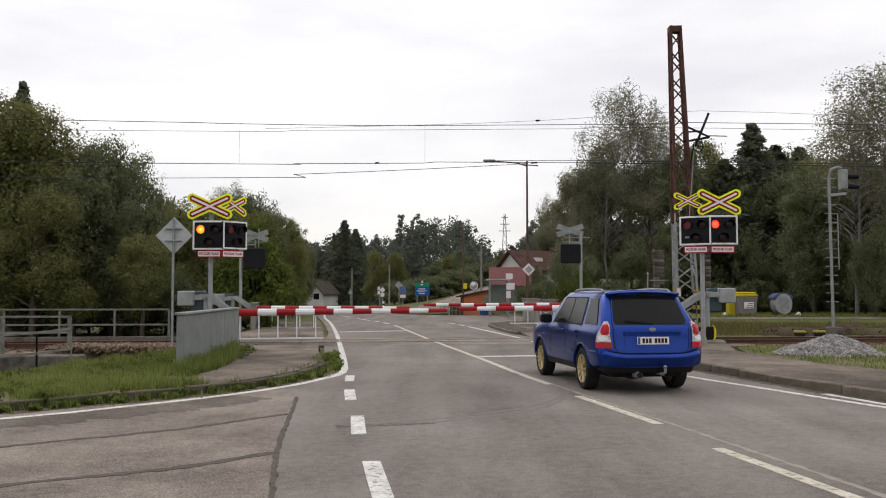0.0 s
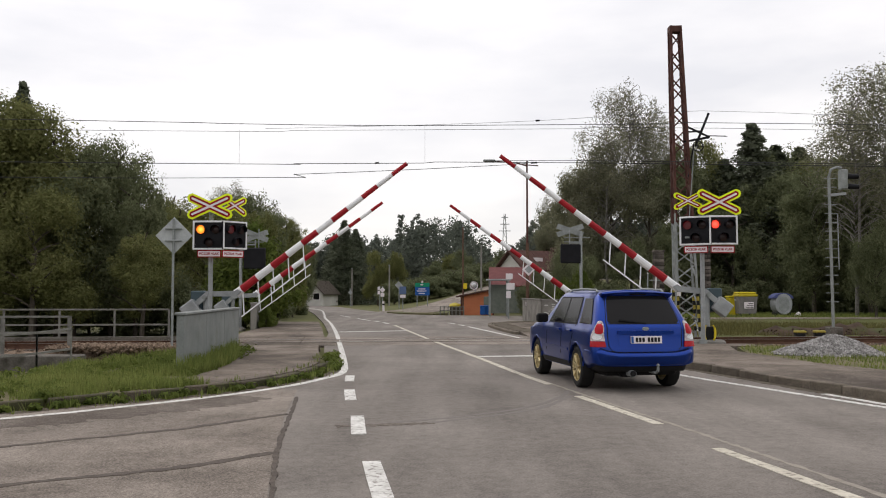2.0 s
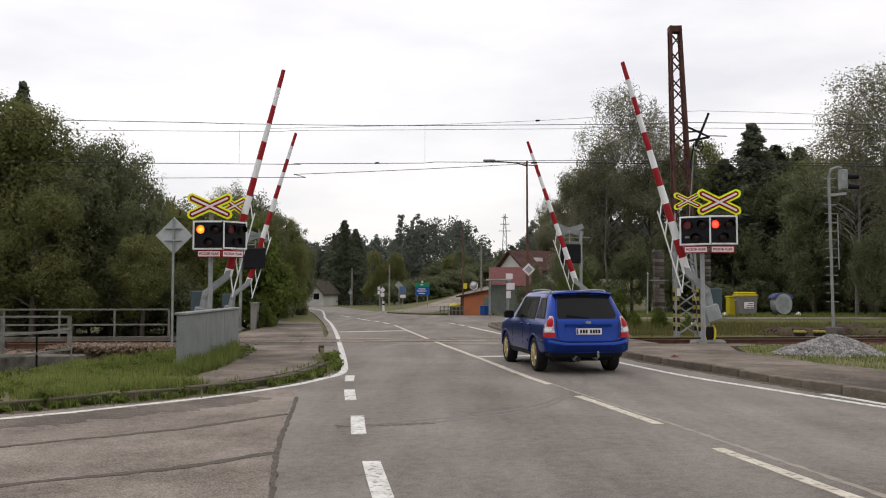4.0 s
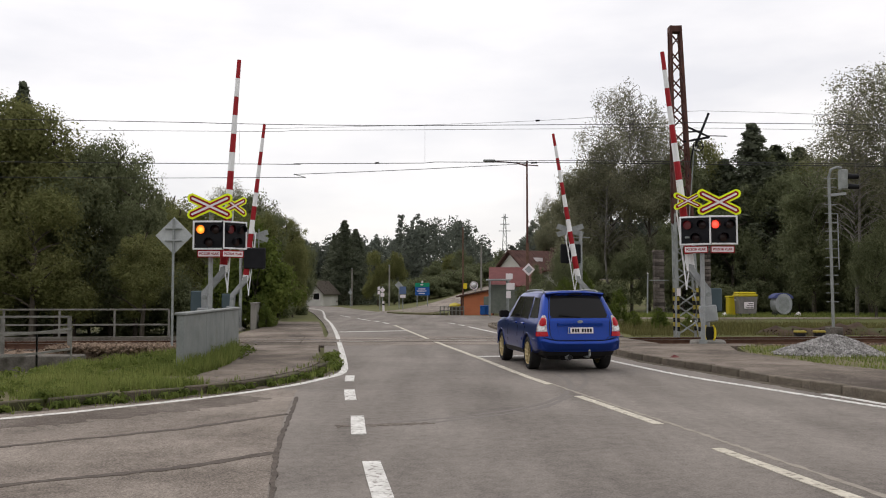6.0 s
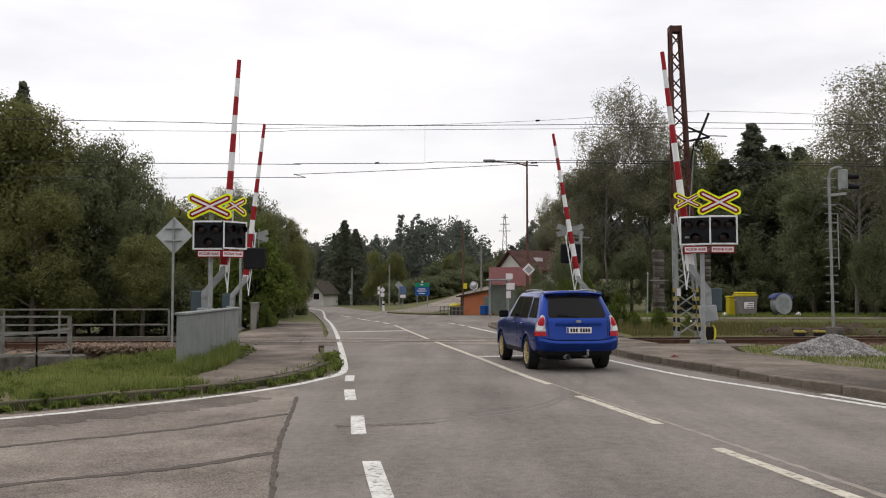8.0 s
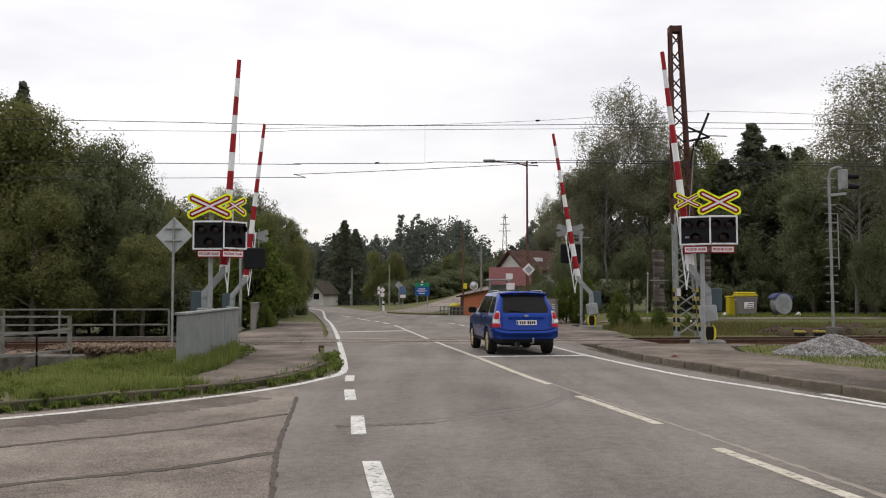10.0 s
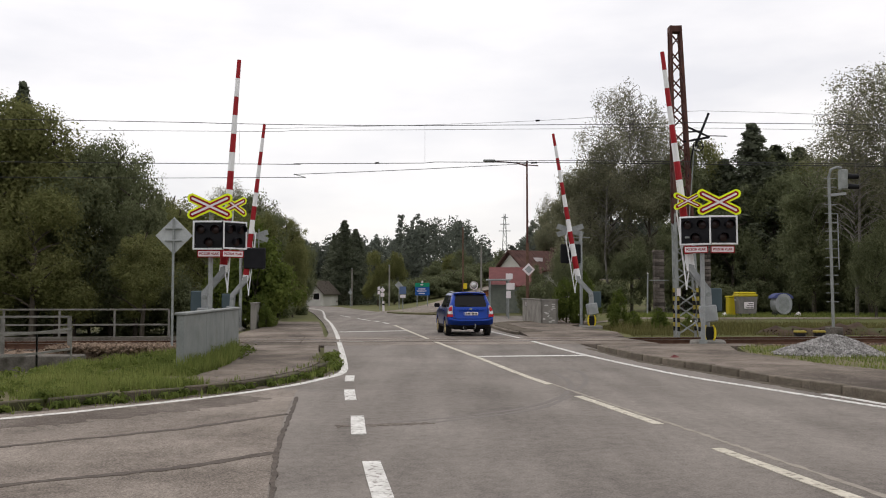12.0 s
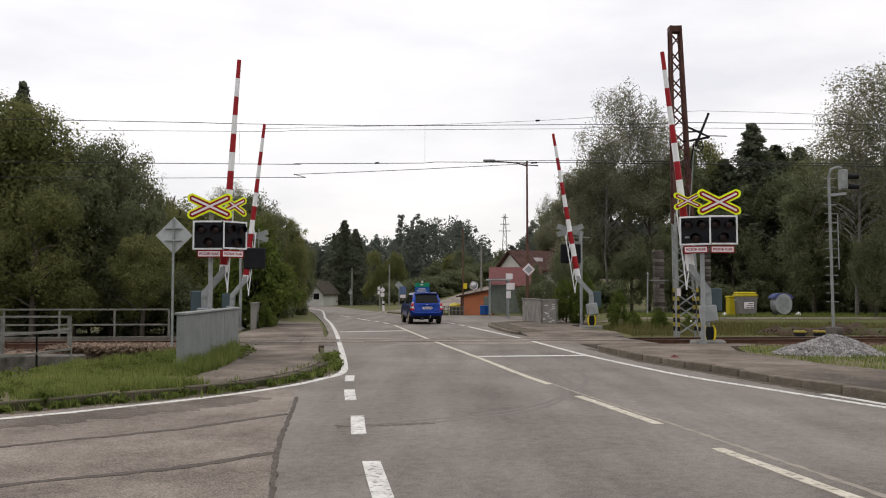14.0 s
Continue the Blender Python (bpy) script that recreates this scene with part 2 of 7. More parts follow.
def glow(name, colour, strength):
    m = bpy.data.materials.new(name)
    m.use_nodes = True
    b = m.node_tree.nodes["Principled BSDF"]
    b.inputs["Base Color"].default_value = (0.02, 0.01, 0.01, 1)
    n, l = m.node_tree.nodes, m.node_tree.links
    co, far = n.new("ShaderNodeTexCoord"), n.new("ShaderNodeVectorMath")
    far.operation = "LENGTH"
    ramp = n.new("ShaderNodeValToRGB")
    ramp.color_ramp.elements[0].position, ramp.color_ramp.elements[0].color = 0.03, (colour[0], min(1, colour[1] * 2.6 + 0.05), colour[2] * 3 + 0.03, 1)
    ramp.color_ramp.elements[1].position, ramp.color_ramp.elements[1].color = 0.115, (*colour, 1)
    l.new(co.outputs["Object"], far.inputs[0])
    l.new(far.outputs["Value"], ramp.inputs["Fac"])
    l.new(ramp.outputs["Color"], b.inputs["Emission Color"])
    b.inputs["Emission Strength"].default_value = strength
    return m


GLOW_ORANGE = glow("lit_orange", (1.0, 0.20, 0.012), 1.5)
GLOW_RED = glow("lit_red", (1.0, 0.05, 0.025), 1.0)
GLOW_DIM = glow("lit_dim_red", (1.0, 0.03, 0.05), 0.04)


# ---- mesh tools ----
class Shape:
    """Gathers vertices and faces for one mesh."""

    def __init__(self):
        self.v, self.f = [], []

    def add(self, verts, faces):
        k = len(self.v)
        self.v += [tuple(p) for p in verts]
        self.f += [tuple(i + k for i in face) for face in faces]
        return self

    def moved(self, m):
        self.v = [tuple(m @ Vector(p)) for p in self.v]
        return self

    def join(self, other, m=Matrix()):
        return self.add([m @ Vector(p) for p in other.v], other.f)

    def mesh(self, name, material, sharp=35):
        me = bpy.data.meshes.new(name)
        me.from_pydata(self.v, [], self.f)
        me.materials.append(material)
        if sharp:
            me.shade_smooth()
            me.set_sharp_from_angle(angle=radians(sharp))
        me.update()
        return me


def box(x0, x1, y0, y1, z0, z1, bevel=0.0):
    s = Shape()
    if not bevel:
        v = [(x, y, z) for z in (z0, z1) for y in (y0, y1) for x in (x0, x1)]
        return s.add(v, [(0, 2, 3, 1), (4, 5, 7, 6), (0, 1, 5, 4), (2, 6, 7, 3), (0, 4, 6, 2), (1, 3, 7, 5)])
    bm = bmesh.new()
    bmesh.ops.create_cube(bm, size=1)
    for p in bm.verts:
        p.co = ((x0 + x1) / 2 + p.co.x * (x1 - x0), (y0 + y1) / 2 + p.co.y * (y1 - y0), (z0 + z1) / 2 + p.co.z * (z1 - z0))
    bmesh.ops.bevel(bm, geom=bm.edges[:], offset=bevel, segments=1, affect="EDGES")
    bm.verts.index_update()
    s.add([p.co for p in bm.verts], [[p.index for p in f.verts] for f in bm.faces])
    bm.free()
    return s


def tube(points, radii, seg=8, caps=True):
    """A round bar along points; radii: one or one each."""
    s = Shape()
    pts = [Vector(p) for p in points]
    if not isinstance(radii, (list, tuple)):
        radii = [radii] * len(pts)
    up = Vector((0, 0, 1))
    for i, p in enumerate(pts):
        way = (pts[min(i + 1, len(pts) - 1)] - pts[max(i - 1, 0)]).normalized()
        a = way.cross(up if abs(way.z) < 0.95 else Vector((0, 1, 0))).normalized()
        b = way.cross(a)
        for k in range(seg):
            w = 2 * math.pi * k / seg
            s.v.append(tuple(p + (a * math.cos(w) + b * math.sin(w)) * radii[i]))
    for i in range(len(pts) - 1):
        for k in range(seg):
            s.f.append((i * seg + k, i * seg + (k + 1) % seg, (i + 1) * seg + (k + 1) % seg, (i + 1) * seg + k))
    if caps:
        s.f.append(tuple(range(seg - 1, -1, -1)))
        s.f.append(tuple((len(pts) - 1) * seg + k for k in range(seg)))
    return s


def bar(p0, p1, w, h):
    """A square bar from p0 to p1: w across, h upright."""
    p0, p1 = Vector(p0), Vector(p1)
    way = (p1 - p0).normalized()
    a = way.cross(Vector((0, 0, 1)) if abs(way.z) < 0.95 else Vector((0, 1, 0))).normalized()
    b = a.cross(way)
    v = [p + a * i * w / 2 + b * j * h / 2 for p in (p0, p1) for i, j in ((-1, -1), (1, -1), (1, 1), (-1, 1))]
    return Shape().add(v, [(0, 1, 2, 3), (7, 6, 5, 4), (0, 4, 5, 1), (1, 5, 6, 2), (2, 6, 7, 3), (3, 7, 4, 0)])


def lathe(profile, seg=24, m=Matrix()):
    """Turns (radius, z) pairs round z."""
    s = Shape()
    for r, z in profile:
        for k in range(seg):
            w = 2 * math.pi * k / seg
            s.v.append(tuple(m @ Vector((r * math.cos(w), r * math.sin(w), z))))
    for i in range(len(profile) - 1):
        for k in range(seg):
            s.f.append((i * seg + k, i * seg + (k + 1) % seg, (i + 1) * seg + (k + 1) % seg, (i + 1) * seg + k))
    return s


def prism(outline, z0, z1):
    """A flat outline (x, y), pulled from z0 to z1, any shape."""
    bm = bmesh.new()
    face = bm.faces.new([bm.verts.new((x, y, z0)) for x, y in outline])
    out = bmesh.ops.extrude_face_region(bm, geom=[face])
    for e in out["geom"]:
        if isinstance(e, bmesh.types.BMVert):
            e.co.z = z1
    bmesh.ops.recalc_face_normals(bm, faces=bm.faces[:])
    bmesh.ops.triangulate(bm, faces=[f for f in bm.faces if len(f.verts) > 4])
    bm.verts.index_update()
    s = Shape().add([p.co for p in bm.verts], [[p.index for p in f.verts] for f in bm.faces])
    bm.free()
    return s


def smooth_line(points, step=0.8):
    """A rounded line through the points."""
    p = [np.array(q, float) for q in points]
    p = [2 * p[0] - p[1]] + p + [2 * p[-1] - p[-2]]
    out = []
    for i in range(1, len(p) - 2):
        n = max(2, int(np.linalg.norm(p[i + 1] - p[i]) / step))
        for k in range(n):
            t = k / n
            out.append(0.5 * (2 * p[i] + (p[i + 1] - p[i - 1]) * t + (2 * p[i - 1] - 5 * p[i] + 4 * p[i + 1] - p[i + 2]) * t * t
                              + (3 * p[i] - p[i - 1] - 3 * p[i + 1] + p[i + 2]) * t ** 3))
    return [tuple(q) for q in out] + [tuple(p[-2])]


def ribbon(points, width, z=0.004, height=None, ragged=0.0):
    """A flat band along (x, y) points, with edges that reach down into the ground."""
    s = Shape()
    rng = random.Random(len(points))
    for i, p in enumerate(points):
        a, b = points[max(i - 1, 0)], points[min(i + 1, len(points) - 1)]
        dx, dy = b[0] - a[0], b[1] - a[1]
        n = math.hypot(dx, dy) or 1
        w1, w2 = (width / 2 * (1 + rng.uniform(-ragged, ragged)) for _ in range(2))
        for sgn, w in ((-1, w1), (1, w2)):
            x, y = p[0] + sgn * dy / n * w, p[1] - sgn * dx / n * w
            s.v.append((x, y, z + (height(x, y) if height else 0)))
    for i in range(len(points) - 1):
        s.f.append((2 * i, 2 * i + 1, 2 * i + 3, 2 * i + 2))
    top = len(s.v)
    s.v += [(x, y, h - 0.012) for x, y, h in s.v]
    for i in range(len(points) - 1):
        for k in (0, 1):
            a = 2 * i + k
            s.f.append((a + 2, a + 2 + top, a + top, a) if k else (a, a + top, a + 2 + top, a + 2))
    s.f += [(1, 0, top, top + 1), (top - 2, top - 1, 2 * top - 1, 2 * top - 2)]
    return s


def part(name, shape, material, parent=None, label="", m=None, sharp=35):
    """Links a shape as one mesh object under a thing or part."""
    ob = new(name, shape if isinstance(shape, bpy.types.Mesh) else shape.mesh(name, material, sharp))
    ob.parent = parent
    if m is not None:
        ob.matrix_basis = m
    return tagged(ob, label)


def thing(name, m, label, category, group="", kind=""):
    ob = new(name)
    ob.empty_display_size = 0.2
    ob.matrix_basis = m
    return tagged(ob, label, category, group, kind)


def structure(name, shape, material, label, category, sharp=35):
    return tagged(part(name, shape, material, sharp=sharp), label, category, kind="structure")


def text_mesh(words, size, material):
    """Writing as a thin mesh, centred, facing -y."""
    cu = bpy.data.curves.new("lettering", "FONT")
    cu.body, cu.size, cu.align_x, cu.align_y, cu.extrude, cu.offset = words, size, "CENTER", "CENTER", 0.001, 0.003
    ob = new("lettering", cu)
    me = bpy.data.meshes.new_from_object(ob)
    bpy.data.objects.remove(ob)
    me.transform(Matrix.Rotation(radians(90), 4, "X"))
    me.materials.clear()
    me.materials.append(material)
    return me


def ease(a, b, x):
    t = min(1, max(0, (x - a) / (b - a)))
    return t * t * (3 - 2 * t)


def land(x, y):
    """Height of the open ground: flat, with the track bed, the stream's cutting and a wooded slope far off."""
    z = -0.06 + 3.2 * ease(72, 125, y) * ease(-10, 8, x) + 5 * ease(120, 260, y)
    z += 0.3 * ease(42, 47, y) * ease(7, 10, x)
    off = abs(y - 29.43 - 0.12 * x)
    if x < -6 or x > 6:
        z -= 0.42 * (1 - ease(2.2, 3.6, off))
    z -= 0.35 * ease(-5.8, -7.6, x) * ease(14, 16, y) * (1 - ease(24.5, 26, y))
    z -= 1.0 * ease(-9.2, -10.4, x) * ease(20.5, 22, y) * (1 - ease(25.0, 25.6, y))
    z -= 0.5 * ease(-9.0, -11, x) * ease(32.5, 34, y) * (1 - ease(50, 60, y))
    return z


def track_y(x):
    """The track's middle line, slightly skew to the road."""
    return 29.43 + 0.12 * x


# ---- ground, road, pavements ----
def ground_sheet():
    xs = sorted({*[float(v) for v in range(-40, 62, 2)], *[-12 + 0.4 * k for k in range(22)], *[6 + 0.5 * k for k in range(10)], -2000, -900, -400, -200, -120, -80, -60, 80, 120, 200, 400, 900, 2000})
    ys = sorted({*[float(v) for v in range(-20, 60, 2)], *[14 + 0.4 * k for k in range(55)], *[float(v) for v in range(60, 300, 8)], -1500, -600, -200, -80, -40, 350, 500, 900, 1800, 3500})
    s = Shape()
    for y in ys:
        for x in xs:
            s.v.append((x, y, land(x, y)))
    w = len(xs)
    for j in range(len(ys) - 1):
        for i in range(w - 1):
            s.f.append((j * w + i, j * w + i + 1, (j + 1) * w + i + 1, (j + 1) * w + i))
    structure("ground", s, MEADOW, "green and brown grassy ground with bare soil", "ground")


ground_sheet()

KERB_LEFT = [(-16, 3.2), (-9, 8.9), (-5.64, 11.67), (-4.87, 12.44), (-3.98, 13.32), (-3.04, 14.72), (-2.5, 16.57), (-2.36, 18.32), (-2.62, 20.5), (-2.92, 22.5), (-3.2, 24.6)]
KERB_RIGHT = [(9.6, -2), (7.6, 7), (6.22, 12.68), (5.72, 14.75), (5.25, 17.12), (4.55, 20.25), (4.25, 23.5), (4.15, 25.0)]
KERB_FAR = [(2.75, 33.5), (2.55, 35), (2.3, 38), (2.15, 42), (2.6, 44.6), (4.0, 46.2), (6.5, 47.4)]

road_outline = [(9.6, -2)] + smooth_line(KERB_RIGHT, 1)[1:] + [(4.0, 28), (3.0, 32)] + smooth_line(KERB_FAR, 1) + [(12, 50), (12, 58), (5, 62), (0, 63), (-3.5, 67), (-7.4, 84), (-12, 104), (-25, 135), (-31, 132),
               (-18.5, 104), (-12.5, 84), (-9.6, 68), (-7.7, 56.4), (-6.1, 46.6), (-4.35, 34.7), (-3.75, 29)] + smooth_line(KERB_LEFT, 1)[::-1] + [(-60, -30), (30, -30)]
structure("road", prism(road_outline, -0.3, 0.0), ASPHALT, "worn grey asphalt road with white markings", "road")

# older, rougher asphalt of the side street
structure("side_street", prism([(-9.0, 8.5), (-5.6, 11.35), (-3.9, 12.9), (-2.75, 14.35), (-2.28, 14.3), (-1.95, 11.3), (-1.6, 8.7), (-1.3, 6.8), (-1.0, 3), (-14, -4), (-20, -1)], -0.02, 0.003), ASPHALT_OLD,
          "older coarse asphalt of the side street", "road")

seams = thing("tar_seam", Matrix(), "dark bitumen seams sealing the side street asphalt", "seam", kind="structure")
for line, w, z in (([(-2.12, 13.3), (-1.86, 11.08), (-1.75, 10.16), (-1.58, 8.72), (-1.36, 7.41), (-1.27, 6.76), (-0.95, 4.0)], 0.045, 0.0078), ([(-9, 2.5), (-6, 5.05), (-3.45, 7.17), (-2.34, 7.86), (-1.60, 8.66)], 0.115, 0.007),
                   ([(-9, 5.0), (-6.5, 7.1), (-4.33, 8.97), (-3.0, 10.08), (-1.92, 11.45)], 0.10, 0.0064)):
    part("seam", ribbon([(x + 0.015 * noise.noise((x * 2.1, y * 2.1, 5)), y + 0.04 * noise.noise((x * 3.3, y * 2.7, 8))) for x, y in smooth_line(line, 0.1)], w, z, ragged=0.5), TAR, seams)

DAMP = road_surface("dirty_asphalt", (0.050, 0.038, 0.030), (0.106, 0.086, 0.071), (0.205, 0.178, 0.155), 0.7)
structure("gutter_patch", ribbon(smooth_line([(-14, 3.1), (-9, 7.15), (-5.4, 10.25), (-4.3, 11.3), (-3.4, 12.25), (-2.75, 13.3)], 0.1), 0.85, 0.0048, ragged=0.35), DAMP, "dirty darker asphalt strip along the corner line", "road")
structure("asphalt_stain", ribbon(smooth_line([(-1.2, 10.35), (-0.6, 10.5), (-0.1, 10.62)], 0.05), 0.14, 0.0042, ragged=0.9), DAMP, "dark crack with spilt dirt in the asphalt", "road")

marks = thing("road_marking", Matrix(), "worn white thermoplastic road markings", "road marking", kind="structure")
LEFT_LINE = [(-16.5, 103), (-11.4, 84), (-8.6, 66), (-7.3, 56.4), (-5.75, 46.6), (-4.06, 34.7), (-3.05, 27), (-2.35, 21.5), (-1.96, 18.2), (-1.93, 17.0), (-2.08, 16.3), (-2.45, 15.0), (-3.2, 13.52), (-4.2, 12.2), (-5.3, 10.98), (-9, 7.7), (-16, 2)]
part("edge_line", ribbon(smooth_line(LEFT_LINE, 0.5), 0.14, 0.006, ragged=0.05), LINE_WHITE, marks)
RIGHT_LINE = [(9.0, 2), (7.2, 8), (5.83, 12.06), (5.1, 14.4), (4.47, 16.43), (3.98, 19), (3.49, 22.28), (3.05, 26.4), (2.65, 30.33), (2.0, 35.3), (1.5, 38.8), (1.15, 41.5)]
part("edge_line", ribbon(smooth_line(RIGHT_LINE, 0.5), 0.13, 0.006, ragged=0.05), LINE_WHITE, marks)
part("edge_line", ribbon(smooth_line([(5.7, 13.7), (6.0, 12.4), (6.3, 11.4)], 0.3), 0.12, 0.006), LINE_WHITE, marks)
CENTRE = [(-2.3, 43.3), (-1.7, 39), (-0.95, 33.5), (-0.25, 28.55), (0.81, 21.5), (1.42, 17.2), (1.76, 15.1)]
part("centre_line", ribbon(smooth_line(CENTRE, 0.5), 0.13, 0.006, ragged=0.05), LINE_CREAM, marks)
for a, b in (((1.98, 13.4), (2.48, 10.55)), ((2.66, 8.9), (3.15, 6.0)), ((3.4, 4.5), (3.9, 1.6))):
    part("centre_dash", ribbon([(a[0] + (b[0] - a[0]) * k / 8, a[1] + (b[1] - a[1]) * k / 8) for k in range(9)], 0.13, 0.006, ragged=0.08), LINE_CREAM, marks)
for a, b in (((-1.70, 16.75), (-1.60, 15.65)), ((-1.46, 14.3), (-1.30, 12.9)), ((-1.05, 11.25), (-0.90, 9.78)), ((-0.64, 8.22), (-0.44, 6.75)), ((-0.2, 5.2), (0.05, 3.7))):
    part("junction_dash", ribbon([a, ((a[0] + b[0]) / 2, (a[1] + b[1]) / 2), b], 0.165, 0.006, ragged=0.06), LINE_WHITE, marks)
for a, b in (((-2.75, 45.6), (-3.1, 47.4)), ((-3.4, 48.6), (-3.75, 50)), ((-4.1, 51), (-5.2, 55.3)), ((-5.9, 58), (-7.0, 62.5)), ((1.0, 42.6), (0.8, 44)), ((0.6, 45.2), (0.3, 46.6))):
    part("centre_dash", ribbon([a, b], 0.14, 0.006), LINE_WHITE, marks)
part("stop_line", ribbon([(0.85, 21.8), (3.42, 22.2)], 0.3, 0.0065), LINE_WHITE, marks)
part("stop_line", ribbon([(-4.05, 35.7), (-1.45, 36.9)], 0.35, 0.0065), LINE_WHITE, marks)

tyre_marks = thing("tyre_mark", Matrix(), "faint dark curved tyre marks on the asphalt", "tyre mark", kind="structure")
for line in ([(-0.7, 10.6), (0.2, 11.2), (1.1, 12.1), (1.8, 13.6), (2.15, 15.6), (2.1, 17.6)], [(-0.55, 10.45), (0.35, 11.05), (1.25, 12.0), (1.9, 13.5)], [(1.98, 13.9), (2.4, 15.4), (2.62, 17.2), (2.5, 18.6)]):
    part("mark", ribbon(smooth_line(line, 0.1), 0.085, 0.0016, ragged=0.4), RUBBER_MARK, tyre_marks)


def slab(name, outline, z, material, label):
    return structure(name, prism(outline, -0.25, z), material, label, "pavement")


kl, kr = smooth_line(KERB_LEFT, 0.6), smooth_line(KERB_RIGHT, 0.6)


def shifted(line, d):
    out = []
    for i, p in enumerate(line):
        a, b = line[max(i - 1, 0)], line[min(i + 1, len(line) - 1)]
        dx, dy = b[0] - a[0], b[1] - a[1]
        n = math.hypot(dx, dy)
        out.append((p[0] + dy / n * d, p[1] - dx / n * d))
    return out


# left footpath beside the crossing, and its verge
path_in = [p for p in shifted(kl, -0.15) if p[1] > 13.6]
slab("pavement_left", path_in + [(-5.7, 24.4), (-5.0, 23), (-4.35, 19), (-4.2, 17), (-4.2, 14.6)], 0.115, PAVING, "patched brown-grey asphalt footpath")
slab("pavement_right", [(kr[0][0] + 0.15, kr[0][1])] + shifted(kr, 0.15)[1:] + [(8.55, 25.2), (8.4, 24.4), (7.6, 24.2), (7.1, 22), (7.5, 18.2), (8.1, 16.5), (10.5, 12), (14, 4), (16, -2)], 0.115, PAVING,
     "brown-grey worn asphalt footpath")
kf = smooth_line(KERB_FAR, 0.6)
slab("pavement_far_right", shifted(kf, 0.12) + [(7.6, 47), (6.6, 43), (5.6, 40), (5.9, 36), (6.4, 33.5)], 0.10, PAVING, "brown-grey footpath beyond the track")
slab("pavement_far_left", [(-4.4, 33.4), (-4.75, 36), (-6.2, 45.5), (-9.5, 46), (-8.6, 42), (-7.4, 37), (-7.3, 33.2)], 0.10, PAVING, "brown-grey footpath beyond the track")


def ramp(name, high, low, z):
    """A wedge that lets a footpath down to the crossing."""
    (a, b), (c, d) = high, low
    s = Shape().add([(*a, z), (*b, z), (*d, 0.006), (*c, 0.006), (*a, -0.2), (*b, -0.2), (*d, -0.2), (*c, -0.2)], [(0, 1, 2, 3), (7, 6, 5, 4), (0, 4, 5, 1), (1, 5, 6, 2), (2, 6, 7, 3), (3, 7, 4, 0)])
    structure(name, s, PAVING, "worn asphalt ramp of the footpath at the crossing", "pavement")


ramp("ramp_left", ((-3.3, 24.6), (-5.72, 24.4)), ((-3.75, 26.8), (-6.9, 26.4)), 0.115)
ramp("ramp_right", ((4.28, 25.0), (8.57, 25.2)), ((4.05, 27.0), (8.9, 27.4)), 0.115)
ramp("ramp_far_right", ((2.85, 33.5), (6.4, 33.5)), ((3.0, 31.8), (6.35, 32.0)), 0.10)
ramp("ramp_far_left", ((-4.4, 33.4), (-7.3, 33.2)), ((-4.1, 31.6), (-7.2, 31.3)), 0.10)


def kerb(name, line, label, stone_mt=KERB, length=0.95, top=0.14):
    """A row of single kerb stones along a line."""
    k = thing(name, Matrix(), label, "kerb", kind="structure")
    stone = box(-length / 2 + 0.008, length / 2 - 0.008, -0.075, 0.075, -0.2, top, 0.015).mesh("kerb_stone", stone_mt)
    pts = [Vector(p) for p in smooth_line(line, 0.1)]
    run, rng = 0.0, random.Random(7)
    start = pts[0]
    for p in pts:
        if (p - start).length >= length:
            mid, way = (p + start) / 2, p - start
            part("kerb_stone", stone, stone_mt, k, m=pose(mid.x, mid.y, rng.uniform(-0.012, 0.012), rng.uniform(-1.5, 1.5), rng.uniform(-0.8, 0.8), math.degrees(math.atan2(way.y, way.x))))
            start = p
    return k


kerb("kerb_left", KERB_LEFT[:-3], "weathered mossy concrete kerb stones round the corner", top=0.12)
kerb("kerb_right", KERB_RIGHT, "weathered brown concrete kerb stones along the footpath", KERB_BROWN)
kerb("kerb_far", KERB_FAR, "weathered brown concrete kerb stones beyond the track", KERB_BROWN, top=0.11)

structure("gutter_dirt", ribbon(shifted(smooth_line(KERB_LEFT[1:9], 0.12), 0.2), 0.24, 0.005, ragged=0.6), surface("gutter_dirt", (0.07, 0.058, 0.042), (0.13, 0.11, 0.085), 0.95, 3, 30, 0.5), "damp dirt in the gutter along the kerb", "dirt")
structure("old_line_trace", ribbon(smooth_line([(3.55, 5.2), (2.86, 9.29), (2.21, 12.9), (1.75, 15.6)], 0.1), 0.06, 0.0022, ragged=0.6), OLD_PAINT, "faint worn trace of an old road line", "road marking")
structure("gutter_dirt_right", ribbon(shifted(smooth_line(KERB_RIGHT[1:], 0.12), -0.16), 0.16, 0.005, ragged=0.6), bpy.data.materials["gutter_dirt"], "damp dirt in the gutter along the kerb", "dirt")

structure("corner_dirt", ribbon(shifted(smooth_line(KERB_FAR[:6], 0.15), 0.55), 0.7, 0.108, ragged=0.5), bpy.data.materials["gutter_dirt"], "dark damp soil on the footpath corner", "dirt")

